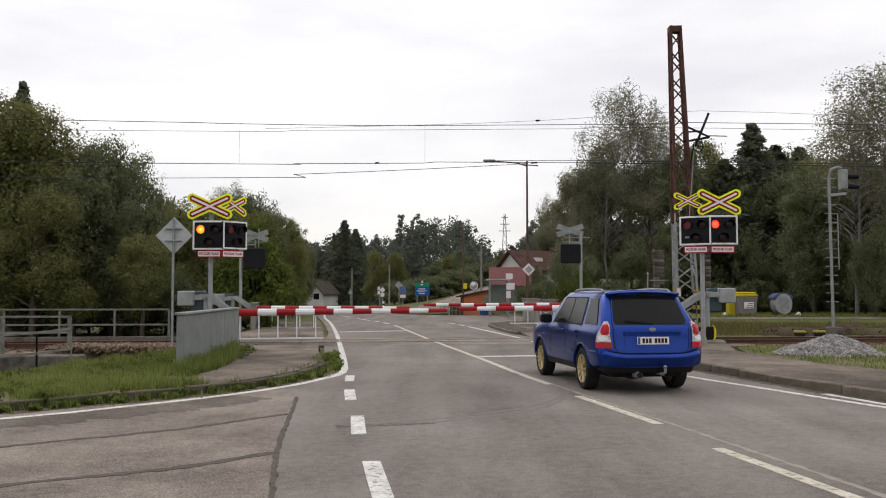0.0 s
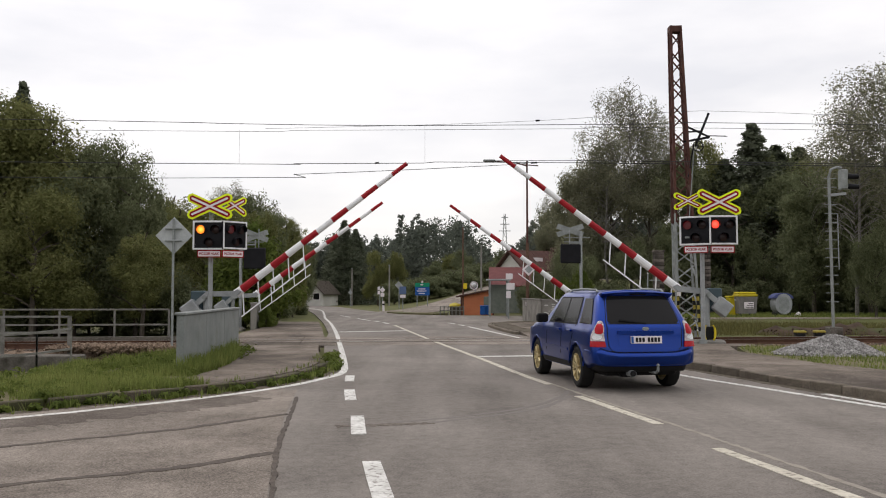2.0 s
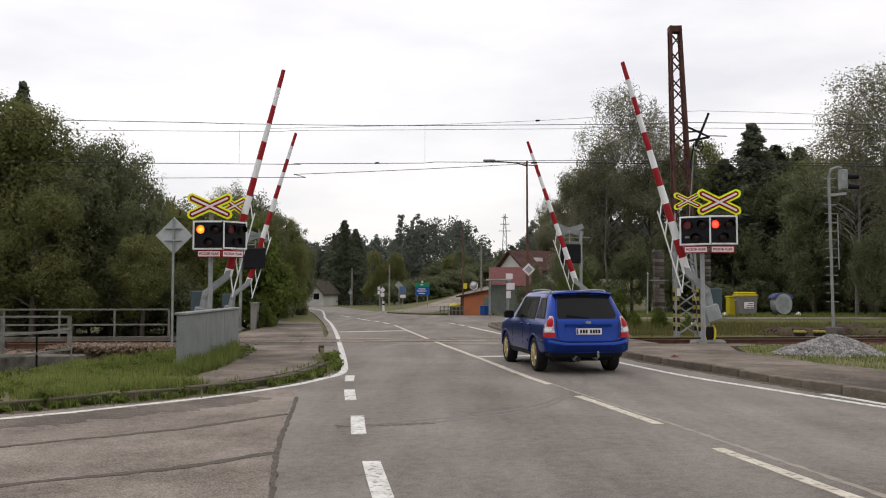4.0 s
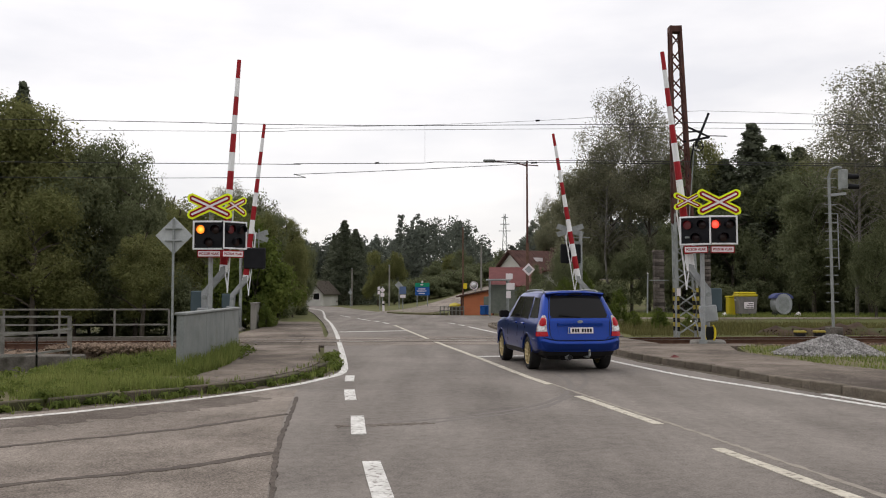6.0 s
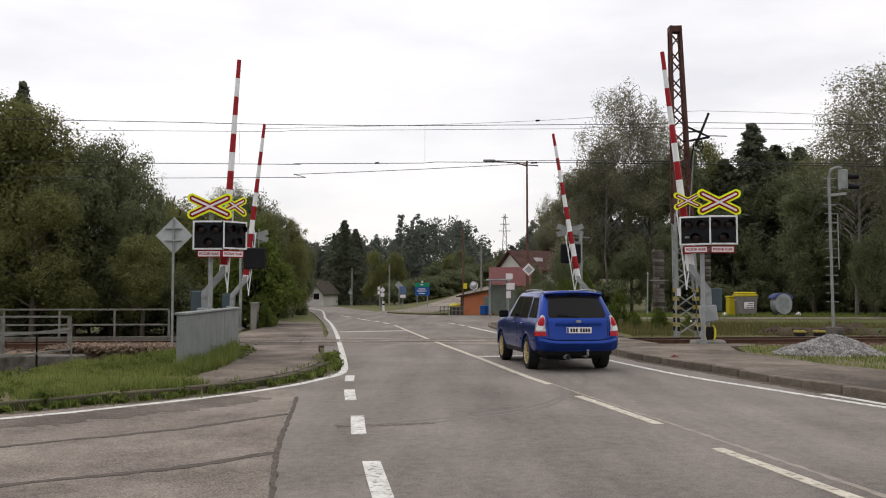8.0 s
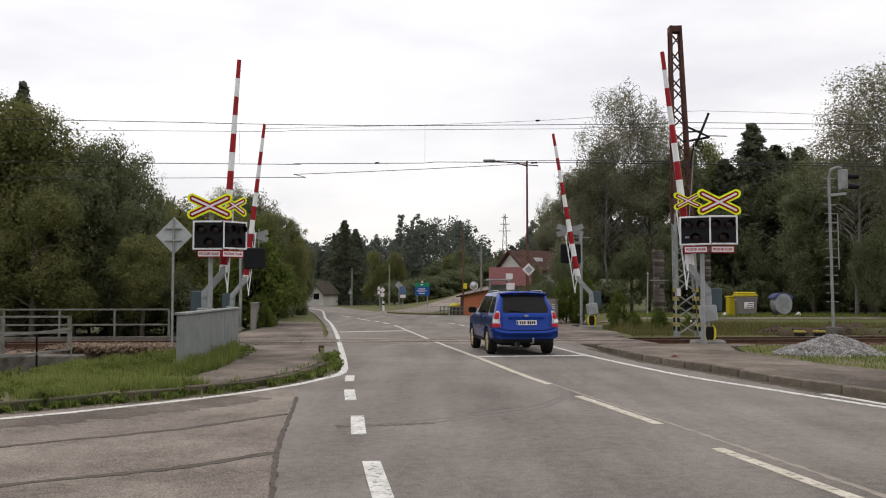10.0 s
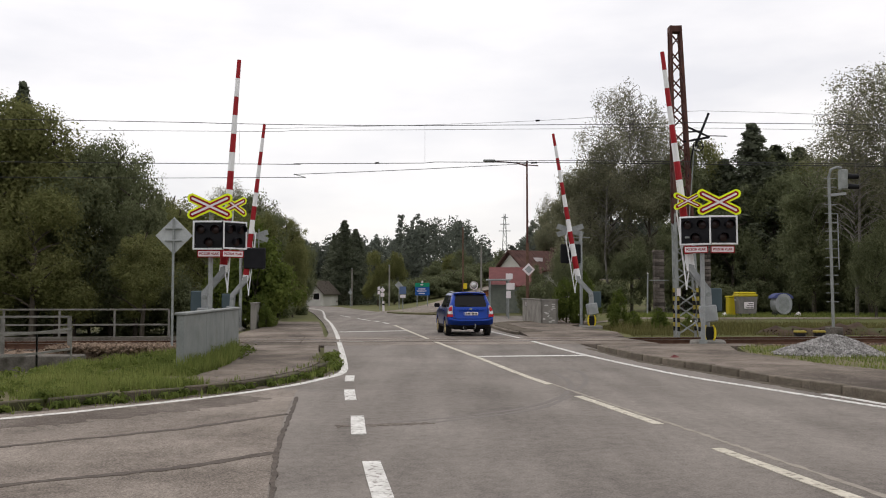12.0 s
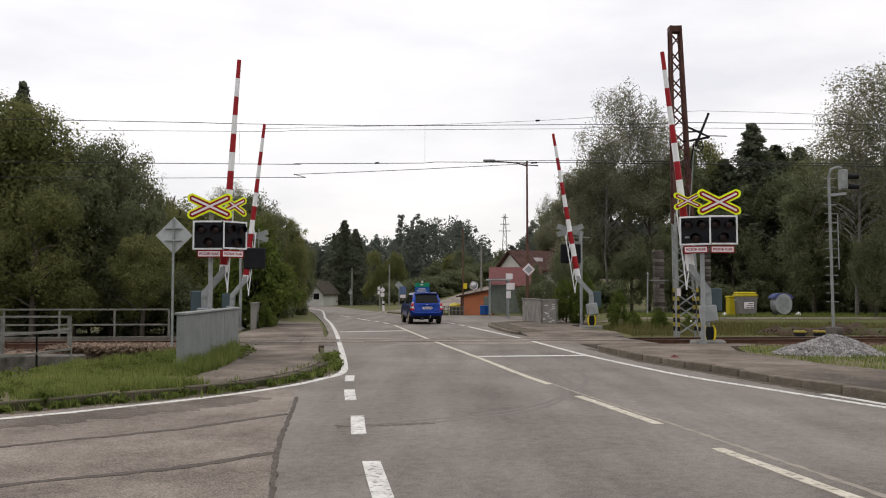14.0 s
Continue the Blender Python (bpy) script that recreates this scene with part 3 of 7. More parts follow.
# raised grass verges
verge_outline = [p for p in shifted(kl, -0.12) if p[1] < 14.5] + [(-4.2, 14.7), (-4.25, 17), (-4.4, 19), (-5.0, 22.5), (-5.7, 23.4), (-6.2, 21.6), (-6.9, 19.6), (-7.2, 17.0), (-8.2, 14.6), (-12, 10.5), (-20, 5), (-20, 1)]
structure("verge_left", prism(verge_outline, -0.25, 0.10), SOIL, "grassy raised verge behind the kerb", "verge")
structure("verge_right", prism([(8.2, 16.4), (7.65, 18.3), (7.3, 22), (7.8, 24.2), (8.6, 24.4), (14, 24.8), (30, 24.5), (30, 10), (12, 9)], -0.25, 0.09), SOIL, "grassy verge behind the footpath", "verge")


# ---- railway ----
rail_profile = [(-0.07, 0), (0.07, 0), (0.07, 0.015), (0.012, 0.04), (0.012, 0.115), (0.035, 0.125), (0.035, 0.155), (-0.035, 0.155), (-0.035, 0.125), (-0.012, 0.115), (-0.012, 0.04), (-0.07, 0.015)]
railway = thing("railway_track", pose(0, 29.43, 0.022, 0, 0, math.degrees(math.atan(0.12))), "single rusty railway track on stone ballast", "railway track", kind="structure")
for side in (-0.75, 0.75):
    n = len(rail_profile)
    s = Shape().add([(x, side + a, b - 0.165) for x in (-90, 90) for a, b in rail_profile], [(i, (i + 1) % n, n + (i + 1) % n, n + i) for i in range(n)])
    rail = part("rail", s, RAIL_RUST, railway)
    part("railhead", box(-90, 90, side - 0.03, side + 0.03, -0.011, -0.006), RAIL_TOP, rail)
sleeper = box(-0.12, 0.12, -1.25, 1.25, -0.33, -0.165, 0.015).mesh("sleeper", SLEEPER)
for k in range(-45, 46):
    x = k * 0.62
    if -4.8 < x < 6.2:
        continue
    part("sleeper", sleeper, SLEEPER, railway, m=pose(x, 0, 0))
s = Shape()
for x0, x1 in ((-90, -6.2), (6.4, 90)):
    s.add([(x, y, z) for x in (x0, x1) for y, z in ((-2.7, -0.42), (-1.6, -0.2), (1.6, -0.2), (2.7, -0.42))], [(0, 1, 5, 4), (1, 2, 6, 5), (2, 3, 7, 6)])
part("ballast_bed", s, BALLAST, railway)


def pebbles(count, place, size, seed):
    """Many small angular stones as one shape."""
    rng, s = random.Random(seed), Shape()
    base = [(1, 0, 0), (-1, 0, 0), (0, 1, 0), (0, -1, 0), (0, 0, 1), (0, 0, -1)]
    faces = [(0, 2, 4), (2, 1, 4), (1, 3, 4), (3, 0, 4), (2, 0, 5), (1, 2, 5), (3, 1, 5), (0, 3, 5)]
    for _ in range(count):
        c = Vector(place(rng))
        r = Euler([rng.uniform(0, 6.28) for _ in range(3)]).to_matrix()
        k = size * rng.uniform(0.6, 1.5)
        s.add([c + r @ Vector([q * k * rng.uniform(0.6, 1.2) for q in p]) for p in base], faces)
    return s


def on_ballast(rng):
    x = rng.choice((rng.uniform(-16, -4.6), rng.uniform(6.2, 18)))
    y = rng.uniform(-2.6, 2.6)
    return x, y, -0.2 - max(0, abs(y) - 1.6) * 0.2


tagged(part("ballast_stones", pebbles(9000, on_ballast, 0.045, 3), BALLAST, railway, sharp=0), kind="stuff")

# crossing deck: panels between and beside the rails
deck = thing("crossing_deck", pose(0, 29.43, 0, 0, 0, math.degrees(math.atan(0.12))), "worn rubber and asphalt panels of the level crossing", "crossing deck", kind="structure")
for y0, y1 in ((-2.6, -0.84), (-0.66, 0.66), (0.84, 2.6)):
    for k in range(11):
        x = -6.9 + k * 1.2
        part("panel", box(x, x + 1.185, y0, y1, -0.25, 0.008 if abs(y0 + y1) < 0.1 else 0.004, 0.01), PAVING if (k < 3 or k > 8) else ASPHALT_OLD, deck)

for side in (-0.75, 0.75):
    part("flangeway", box(-6.2, 6.4, side - 0.15, side + 0.15, -0.1, 0.0095), TAR, deck)

# gravel on the near left of the track
tagged(part("spilled_ballast", pebbles(2600, lambda r: (r.uniform(-11, -7), r.uniform(25.2, 27.0), -0.06 + r.uniform(-0.05, 0.1)), 0.05, 9), BALLAST, sharp=0),
       "loose brown ballast stones beside the track", "gravel", kind="stuff")


# ---- gravel heap on the verge ----
def on_heap(rng):
    a, q = rng.uniform(0, 6.283), math.sqrt(rng.random())
    x, y = 1.3 * q * math.cos(a), 0.9 * q * math.sin(a)
    return x, y, 0.46 * max(0, 1 - q ** 1.25) + 0.03 * math.sin(4 * x + y)


heap = thing("gravel_heap", pose(8.98, 21.2, 0.08), "heap of pale grey crushed stone on the verge", "gravel heap")
core = Shape()
rings = [(q, [(1.3 * q * math.cos(k * 0.2618), 0.9 * q * math.sin(k * 0.2618), 0.44 * max(0, 1 - q ** 1.25) - 0.02) for k in range(24)]) for q in (1.0, 0.8, 0.6, 0.4, 0.2, 0.02)]
for q, r in rings:
    core.v += r
for j in range(5):
    for k in range(24):
        core.f.append((j * 24 + k, j * 24 + (k + 1) % 24, (j + 1) * 24 + (k + 1) % 24, (j + 1) * 24 + k))
part("core", core, GRAVEL, heap)
tagged(part("loose_gravel", pebbles(4600, on_heap, 0.034, 5), GRAVEL, heap, sharp=0), kind="stuff")


# ---- barriers and signals ----
LAMP_TIMES = [(0.35, 0), (0.85, 1), (1.35, 0), (1.85, 1), (2.35, 0), (2.85, 1), (3.35, 0), (3.85, 1), (4.35, 0), (4.85, 1), (5.35, 0), (5.85, 1), (6.35, 0), (6.85, 2)]
BOOM_ANGLES = [(0, 0.0), (0.38, 0.0), (0.5, 1.2), (0.6, 2.8), (0.7, 5.0), (0.8, 7.8), (1.0, 12.6), (1.2, 17.2), (1.5, 24.2), (1.8, 30.8), (2.2, 39.4), (2.6, 47.4), (3.0, 55.0), (3.2, 58.6), (3.6, 66.0), (4.0, 73.0), (4.4, 79.4), (4.7, 83.0), (5.0, 84.6), (5.3, 85.0), (14, 85.0)]
booms, lit_lamps = [], []


def andrew_cross(parent, m, width, height):
    """Warning cross: yellow board, red and white bars."""
    cross = part("warning_cross", Shape(), YELLOW, parent, "fluorescent yellow warning cross with red and white bars", m=m)
    half = math.hypot(width, height) * 0.45
    ang = math.atan2(height, width) * 0.80
    for name, wide, length, depth, mt in (("backing", 0.305, half, 0.02, YELLOW), ("red_bar", 0.185, half - 0.07, 0.028, SIGN_RED), ("white_bar", 0.068, half - 0.13, 0.036, SIGN_WHITE)):
        k = width / 1.5
        wide *= k
        s = Shape()
        for j, sg in enumerate((-1, 1)):
            q = Matrix.Rotation(sg * ang, 4, "Y") @ Matrix.Translation((0, -j * 0.003, 0))
            pt = wide * 0.33
            outline = [(-length, -wide / 2 + pt), (-length, wide / 2 - pt), (-length + pt, wide / 2), (length - pt, wide / 2), (length, wide / 2 - pt), (length, -wide / 2 + pt), (length - pt, -wide / 2), (-length + pt, -wide / 2)]
            s.join(prism(outline, 0, depth), q @ Matrix.Rotation(radians(90), 4, "X"))
        part(name, s, mt, cross, sharp=20)
    return cross


def light_board(parent, m, glow_mat, lit=True):
    """Black signal board with white rim, two red lamps over one white lamp, hoods."""
    board = part("light_board", box(-0.47, 0.47, -0.012, 0.12, -0.435, 0.435, 0.04), BLACK, parent, "black signal board with a white rim", m=m)
    rim = Shape()
    rim.join(box(-0.475, 0.475, -0.03, 0.0, 0.385, 0.44, 0.012)).join(box(-0.475, 0.475, -0.03, 0.0, -0.44, -0.385, 0.012))
    rim.join(box(-0.475, -0.42, -0.031, 0.0, -0.43, 0.43, 0.012)).join(box(0.42, 0.475, -0.031, 0.0, -0.43, 0.43, 0.012))
    if lit:
        part("rim", rim, WHITE, board)
    spots = [(-0.22, 0.17), (0.22, 0.17), (0.03, -0.22)]
    for i, (x, z) in enumerate(spots):
        lens = lathe([(0.125, 0.0), (0.125, 0.035), (0.10, 0.05), (0.0, 0.06)], 20, Matrix.Translation((x, -0.015, z)) @ Matrix.Rotation(radians(90), 4, "X"))
        part("lens", lens, LENS, board)
        hood = Shape()
        seg = 14
        for k in range(seg + 1):
            w = math.pi * (-0.12 + 1.24 * k / seg)
            for r, y in ((0.145, -0.01), (0.145, -0.22 + 0.05 * abs(math.cos(w))), (0.138, -0.22 + 0.05 * abs(math.cos(w))), (0.138, -0.01)):
                hood.v.append((x + r * math.cos(w), y, z + r * math.sin(w)))
        for k in range(seg):
            for j in range(4):
                hood.f.append((4 * k + j, 4 * k + (j + 1) % 4, 4 * k + 4 + (j + 1) % 4, 4 * k + 4 + j))
        part("hood", hood, BLACK, board)
        if lit and i < 2:
            lamp = part("lit_lamp", lathe([(0.128, 0.0), (0.128, 0.004), (0.10, 0.012), (0.0, 0.022)], 20, Matrix.Rotation(radians(90), 4, "X")), glow_mat, board, "glowing red warning lamp")
            lit_lamps.append((lamp, x, z, i))
    return board


def name_plate(parent, m):
    plate = part("name_plate", box(-0.36, 0.36, -0.012, 0.012, -0.11, 0.11, 0.004), SIGN_RED, parent, "small red-bordered white warning plate", m=m)
    part("plate_face", box(-0.33, 0.33, -0.018, -0.010, -0.08, 0.08, 0.002), SIGN_WHITE, plate)
    part("lettering", text_mesh("POZOR VLAK", 0.096, SIGN_RED), SIGN_RED, plate, m=Matrix.Translation((0, -0.021, 0)))


def barrier(x, y, pivot_z, side, off, closed, up, end, label):
    """A road barrier. side 1: its boom reaches to +x. The thing's origin is on the ground below the pivot."""
    b = thing("level_crossing_barrier", pose(x, y, 0), label, "barrier", group="crossing barriers")
    # pedestal, machine box, yellow guards
    part("footing", box(-0.48, 0.48, -0.34, 0.28, -0.25, 0.09, 0.05), CONCRETE, b, "whitish concrete footing")
    part("pedestal", tube([(0, 0, 0.05), (0, 0, pivot_z + 0.05)], 0.085, 12), GALV, b)
    part("machine_box", box(-0.2 - side * 0.28, 0.2 - side * 0.28, 0.02, 0.42, pivot_z - 0.52, pivot_z + 0.2, 0.03), TEAL_BOX, b, "slate grey drive housing")
    part("guard_plate", box(-0.16, 0.16, -0.17, -0.10, 0.10, 0.50, 0.02), TRIM_BLACK, b, "black plate behind the guard")
    for k in (-0.15, 0.15):
        part("guard", tube([(k * 0.65, -0.27, 0.06), (k, -0.27, 0.16), (k * 1.08, -0.27, 0.32), (k, -0.27, 0.46), (k * 0.75, -0.24, 0.54)], 0.036, 8), GUARD_YELLOW, b, "yellow curved guard hoop")
    # the moving boom, in its own space: it reaches along +x * side
    boom = part("boom", Shape(), WHITE, b, "red and white striped boom with a hanging grille")
    r0, r1, begin = 0.125, 0.062, 1.03 if side > 0 else 1.30
    n = 11
    for k in range(n):
        a, c = begin + (end - begin) * k / n, begin + (end - begin) * (k + 1) / n
        ra, rc = r0 + (r1 - r0) * k / n, r0 + (r1 - r0) * (k + 1) / n
        part("stripe", tube([(side * a, 0, off), (side * c, 0, off)], [ra, rc], 10), WHITE if k % 2 else RED, boom)
    part("stripe", tube([(side * 0.80, 0, off), (side * begin, 0, off)], [r0 + 0.004, r0], 10), WHITE, boom)
    bent = [(-0.38, -0.09), (0.12, -0.06), (0.78, off - 0.09), (1.0, off - 0.07), (0.94, off + 0.07), (0.84, off + 0.08), (0.16, 0.11), (-0.38, 0.07)]
    for yy in (-0.13, 0.13):
        part("arm", prism([(side * px, pz) for px, pz in bent], -0.025, 0.025).moved(Matrix.Translation((0, yy, 0)) @ Matrix.Rotation(radians(90), 4, "X")), GALV, boom, "bent galvanised steel arm", sharp=20)
    part("counterweight", box(-side * 0.58 - 0.25, -side * 0.58 + 0.25, -0.2, 0.2, -0.26, 0.20, 0.03), GALV, boom, "galvanised counterweight")
    part("axle", tube([(0, -0.2, 0), (0, 0.2, 0)], 0.07, 12), GALV_DULL, boom)
    hang = []
    drop = 0.80
    if drop:
        for k in range(5):
            hx = side * (1.06 + 0.58 * k)
            h = part("hanger", box(-0.016, 0.016, -0.016, 0.016, -drop, 0.0), WHITE, boom, m=pose(hx, -0.02, off))
            hang.append((h, hx))
        rail = part("grille_rail", box(-0.05, 0.0, -0.03, 0.0, -0.018, 0.018).add(box(side * 0.98 - 0.02, side * 3.62, -0.035, -0.005, -0.02, 0.02).v, box(0, 1, 0, 1, 0, 1).f), WHITE, boom, m=pose(0, 0, off - drop))
        hang.append((rail, None))
    booms.append((boom, side, pivot_z, closed, up, hang, off, drop, 0.06 if side > 0 else 0.12))
    return b


barrier(-7.29, 28.0, 1.39, 1, -0.48, 0.6, 86.4, 7.42, "red and white barrier beside the grey parapet")
barrier(8.08, 27.9, 1.47, -1, -0.38, -0.4, 83.2, 7.62, "red and white barrier beside the lattice mast")
barrier(-8.76, 38.0, 1.30, 1, -0.42, 0.2, 83.6, 7.4, "red and white barrier beyond the track by the bushes")
barrier(6.58, 40.6, 1.40, -1, -0.42, 0.2, 80.6, 7.45, "red and white barrier beyond the track by the concrete wall")


def signal_mast(x, y, top, label, reach=0.6):
    s = thing("warning_light_mast", pose(x, y, 0), label, "warning light", group="crossing warning lights")
    part("post", tube([(0, 0, -0.2), (0, 0, top)], 0.068, 14), GALV, s)
    part("foot", tube([(0, 0, 0), (0, 0, 0.12)], 0.12, 14), GALV_DULL, s)
    part("bracket", Shape().join(bar((-0.5, 0.02, top - 1.0), (reach, 0.02, top - 1.0), 0.06, 0.06)).join(bar((-0.5, 0.02, top - 0.55), (reach, 0.02, top - 0.55), 0.06, 0.06)), GALV_DULL, s)
    return s


# the near signals face the camera; each has a second board turned to the side street
sl = signal_mast(-7.05, 27.6, 4.0, "signal mast with orange lamp, warning crosses and black boards")
light_board(sl, pose(-0.02, -0.22, 3.26), GLOW_ORANGE)
name_plate(sl, pose(0.0, -0.2, 2.70))
andrew_cross(sl, pose(0.02, -0.25, 4.13), 1.40, 0.84)
light_board(sl, pose(0.72, 0.02, 3.27, 0, 0, 50) @ Matrix.Diagonal((0.93, 1, 0.97, 1)), GLOW_DIM)
name_plate(sl, pose(0.68, -0.05, 2.70, 0, 0, 40))
andrew_cross(sl, pose(0.64, 0.2, 4.19, 0, 0, 60), 1.12, 0.66)

sr = signal_mast(7.84, 27.5, 4.2, "signal mast with red lamp, warning crosses and black boards")
light_board(sr, pose(0.54, -0.22, 3.41), GLOW_RED)
name_plate(sr, pose(0.56, -0.2, 2.83), )
andrew_cross(sr, pose(0.46, -0.25, 4.25), 1.34, 0.86)
light_board(sr, pose(-0.22, -0.08, 3.40, 0, 0, -30), GLOW_DIM)
name_plate(sr, pose(-0.20, -0.06, 2.83, 0, 0, -26))
andrew_cross(sr, pose(-0.39, 0.05, 4.32, 0, 0, -20), 0.86, 0.60)

# the far signals show their backs
sfl = signal_mast(-8.45, 38.0, 4.1, "signal mast beyond the track, seen from behind")
light_board(sfl, pose(0.62, -0.12, 2.97, 0, 0, 172), GLOW_DIM, False)
part("cross_back", Shape().join(box(-0.5, 0.5, -0.012, 0.012, -0.11, 0.11, 0.004), Matrix.Rotation(0.36, 4, "Y")).join(box(-0.5, 0.5, -0.012, 0.012, -0.11, 0.11, 0.004), Matrix.Translation((0, 0.006, 0)) @ Matrix.Rotation(-0.36, 4, "Y")),
     GALV_DULL, sfl, "grey back of a warning cross", m=pose(0.62, 0.2, 3.93, 0, 0, 205))
for bx, z0, z1 in ((0.60, 2.55, 3.75), (0.74, 3.42, 4.2)):
    part("bracket", bar((bx, 0.02, z0), (bx, 0.02, z1), 0.04, 0.04), GALV_DULL, sfl)
for z in (2.62, 3.30, 3.66, 3.98):
    part("bracket", bar((-0.05, 0.04, z), (0.95, 0.06, z), 0.035, 0.035), GALV_DULL, sfl)
for bx in (0.40, 0.60, 0.92):
    part("terminal_box", box(bx - 0.05, bx + 0.05, -0.02, 0.08, 2.52, 2.60, 0.01), GALV, sfl)
sfr = signal_mast(6.25, 41.2, 4.35, "signal mast beyond the track, seen from behind", 0.08)
light_board(sfr, pose(-0.5, -0.12, 3.30, 0, 0, 190), GLOW_DIM, False)
andrew_back = Shape()
for sg in (-1, 1):
    andrew_back.join(box(-0.63, 0.63, -0.012, 0.012, -0.12, 0.12, 0.004), Matrix.Rotation(sg * 0.32, 4, "Y") @ Matrix.Translation((0, sg * 0.004, 0)))
part("cross_back", andrew_back, GALV_DULL, sfr, "grey back of a warning cross", m=pose(-0.45, 0.2, 4.38))
for z, right in ((3.85, 0.1), (4.05, 0.42)):
    part("bracket", bar((-0.75, 0.06, z), (right, 0.06, z), 0.045, 0.045), GALV_DULL, sfr)
part("bracket", bar((-0.5, 0.05, 2.9), (-0.5, 0.05, 4.4), 0.05, 0.05), GALV, sfr)


# ---- the car ----
def ring(y_low, y_belt, y_top, arch=None, wide=1.0, belt=0.97, roof=1.52, top_w=0.60, bottom=0.27):
    """Half outline of the body from sill to roof middle, as (x, y, z)."""
    pts = [(0.70, bottom), (0.80, bottom + 0.02), (0.855, max(0.42, bottom + 0.05)), (0.868, 0.58), (0.865, 0.72), (0.85, 0.86), (0.825, belt - 0.02), (0.80, belt + 0.02),
           (0.80 + (top_w + 0.05 - 0.80) * 0.5, belt + (roof - belt) * 0.45), (top_w + 0.05, roof - 0.06), (top_w - 0.02, roof), (0.3, roof + 0.035), (0.0, roof + 0.045)]
    ys = [y_low, y_low, y_low, y_low, y_low + (y_belt - y_low) * 0.4, y_belt, y_belt, y_belt, y_belt + (y_top - y_belt) * 0.45, y_top, y_top, y_top, y_top]
    out = []
    for (px, pz), py in zip(pts, ys):
        if arch is not None and abs(py - arch) < 0.385 and pz < 0.72:
            pz = max(pz, 0.335 + math.sqrt(max(0.0, 0.385 ** 2 - (py - arch) ** 2)))
        out.append((px * wide, py, pz))
    return out


def make_car():
    car = thing("estate_car", pose(3.03, 14.55, 0, 0, 0, 8.6), "blue compact estate car with gold alloy wheels", "car")
    R, F = 0.0, 2.525
    rings = [ring(-0.90, -0.86, -0.50, wide=0.90, bottom=0.40), ring(-0.86, -0.82, -0.44, wide=0.965, bottom=0.40), ring(-0.76, -0.74, -0.36, wide=0.99, bottom=0.39), ring(-0.60, -0.58, -0.2, bottom=0.36), ring(-0.39, -0.36, -0.1, bottom=0.33)]
    for d in (-0.384, -0.33, -0.2, 0.0, 0.2, 0.33, 0.384):
        rings.append(ring(R + d, R + d, R + d + 0.02, arch=R))
    rings += [ring(y, y, y) for y in (0.43, 0.8, 1.05, 1.3)]
    rings.append(ring(1.55, 1.55, 1.42, roof=1.515))
    rings.append(ring(1.85, 1.85, 1.55, roof=1.49))
    # windscreen and bonnet
    def bonnet(y, h, w=1.0, arch=None):
        return ring(y, y, y, arch=arch, wide=w, belt=h - 0.03, roof=h + 0.015, top_w=0.70)
    rings.append(ring(2.1, 2.1, 1.95, roof=1.25, top_w=0.66, arch=F))
    for d, h in ((-0.384, 1.04), (-0.33, 1.03), (-0.2, 1.02), (0.0, 1.0), (0.2, 0.97), (0.33, 0.95), (0.384, 0.94)):
        rings.append(bonnet(F + d, h, 1.0, F))
    rings += [bonnet(3.1, 0.90, 0.97), bonnet(3.3, 0.84, 0.92), bonnet(3.45, 0.76, 0.80)]
    s, n = Shape(), len(rings[0])
    for r in rings:
        s.v += r + [(-x, y, z) for x, y, z in r]
    for i in range(len(rings) - 1):
        for k in range(n - 1):
            a, b = i * 2 * n + k, (i + 1) * 2 * n + k
            s.f.append((a, a + 1, b + 1, b))
            s.f.append((a + n, b + n, b + n + 1, a + n + 1))
    # rear and nose panels, bowed outwards
    for r, sign, base in ((rings[0], -1, 0), (rings[-1], 1, (len(rings) - 1) * 2 * n)):
        prev = None
        for k in range(n - 1):
            row = [base + k]
            for u in (0.7, 0.35, 0.0, -0.35, -0.7):
                x, y, z = r[k]
                bow = 0.055 * (1 - u * u)
                s.v.append((x * u, y + sign * bow, z))
                row.append(len(s.v) - 1)
            row.append(base + n + k)
            if prev:
                for j in range(6):
                    s.f.append((prev[j], prev[j + 1], row[j + 1], row[j]) if sign < 0 else (row[j], row[j + 1], prev[j + 1], prev[j]))
            prev = row
        for j in range(6):
            s.f.append((prev[j], prev[j + 1], base + n - 1))
    body = part("body", s, CAR_BLUE, car, "metallic blue bodywork", sharp=50)

    def rear(u, z):
        """A point on the rear face: u from -1 to 1 across, at height z."""
        r = rings[0]
        for k in range(n - 1):
            if r[k][2] <= z <= r[k + 1][2]:
                t = (z - r[k][2]) / max(1e-6, r[k + 1][2] - r[k][2])
                x = r[k][0] + (r[k + 1][0] - r[k][0]) * t
                y = r[k][1] + (r[k + 1][1] - r[k][1]) * t
                return Vector((x * u, y - 0.055 * (1 - u * u), z))
        return Vector((0, -0.9, z))

    def rear_patch(outline_rows, lift, thick):
        """A plate on the rear face from rows of (z, u0, u1)."""
        q, m = Shape(), 11
        for d in (lift, lift - thick):
            for z, u0, u1 in outline_rows:
                for j in range(m):
                    p = rear(u0 + (u1 - u0) * j / (m - 1), z)
                    q.v.append((p.x, p.y - d, p.z))
        h = len(outline_rows)
        for i in range(h - 1):
            for j in range(m - 1):
                a = i * m + j
                q.f.append((a, a + 1, a + m + 1, a + m))
        edge = [j for j in range(m)] + [i * m + m - 1 for i in range(1, h)] + [(h - 1) * m + j for j in range(m - 2, -1, -1)] + [i * m for i in range(h - 2, 0, -1)]
        for i, a in enumerate(edge):
            b = edge[(i + 1) % len(edge)]
            q.f.append((b, a, a + h * m, b + h * m))
        return q

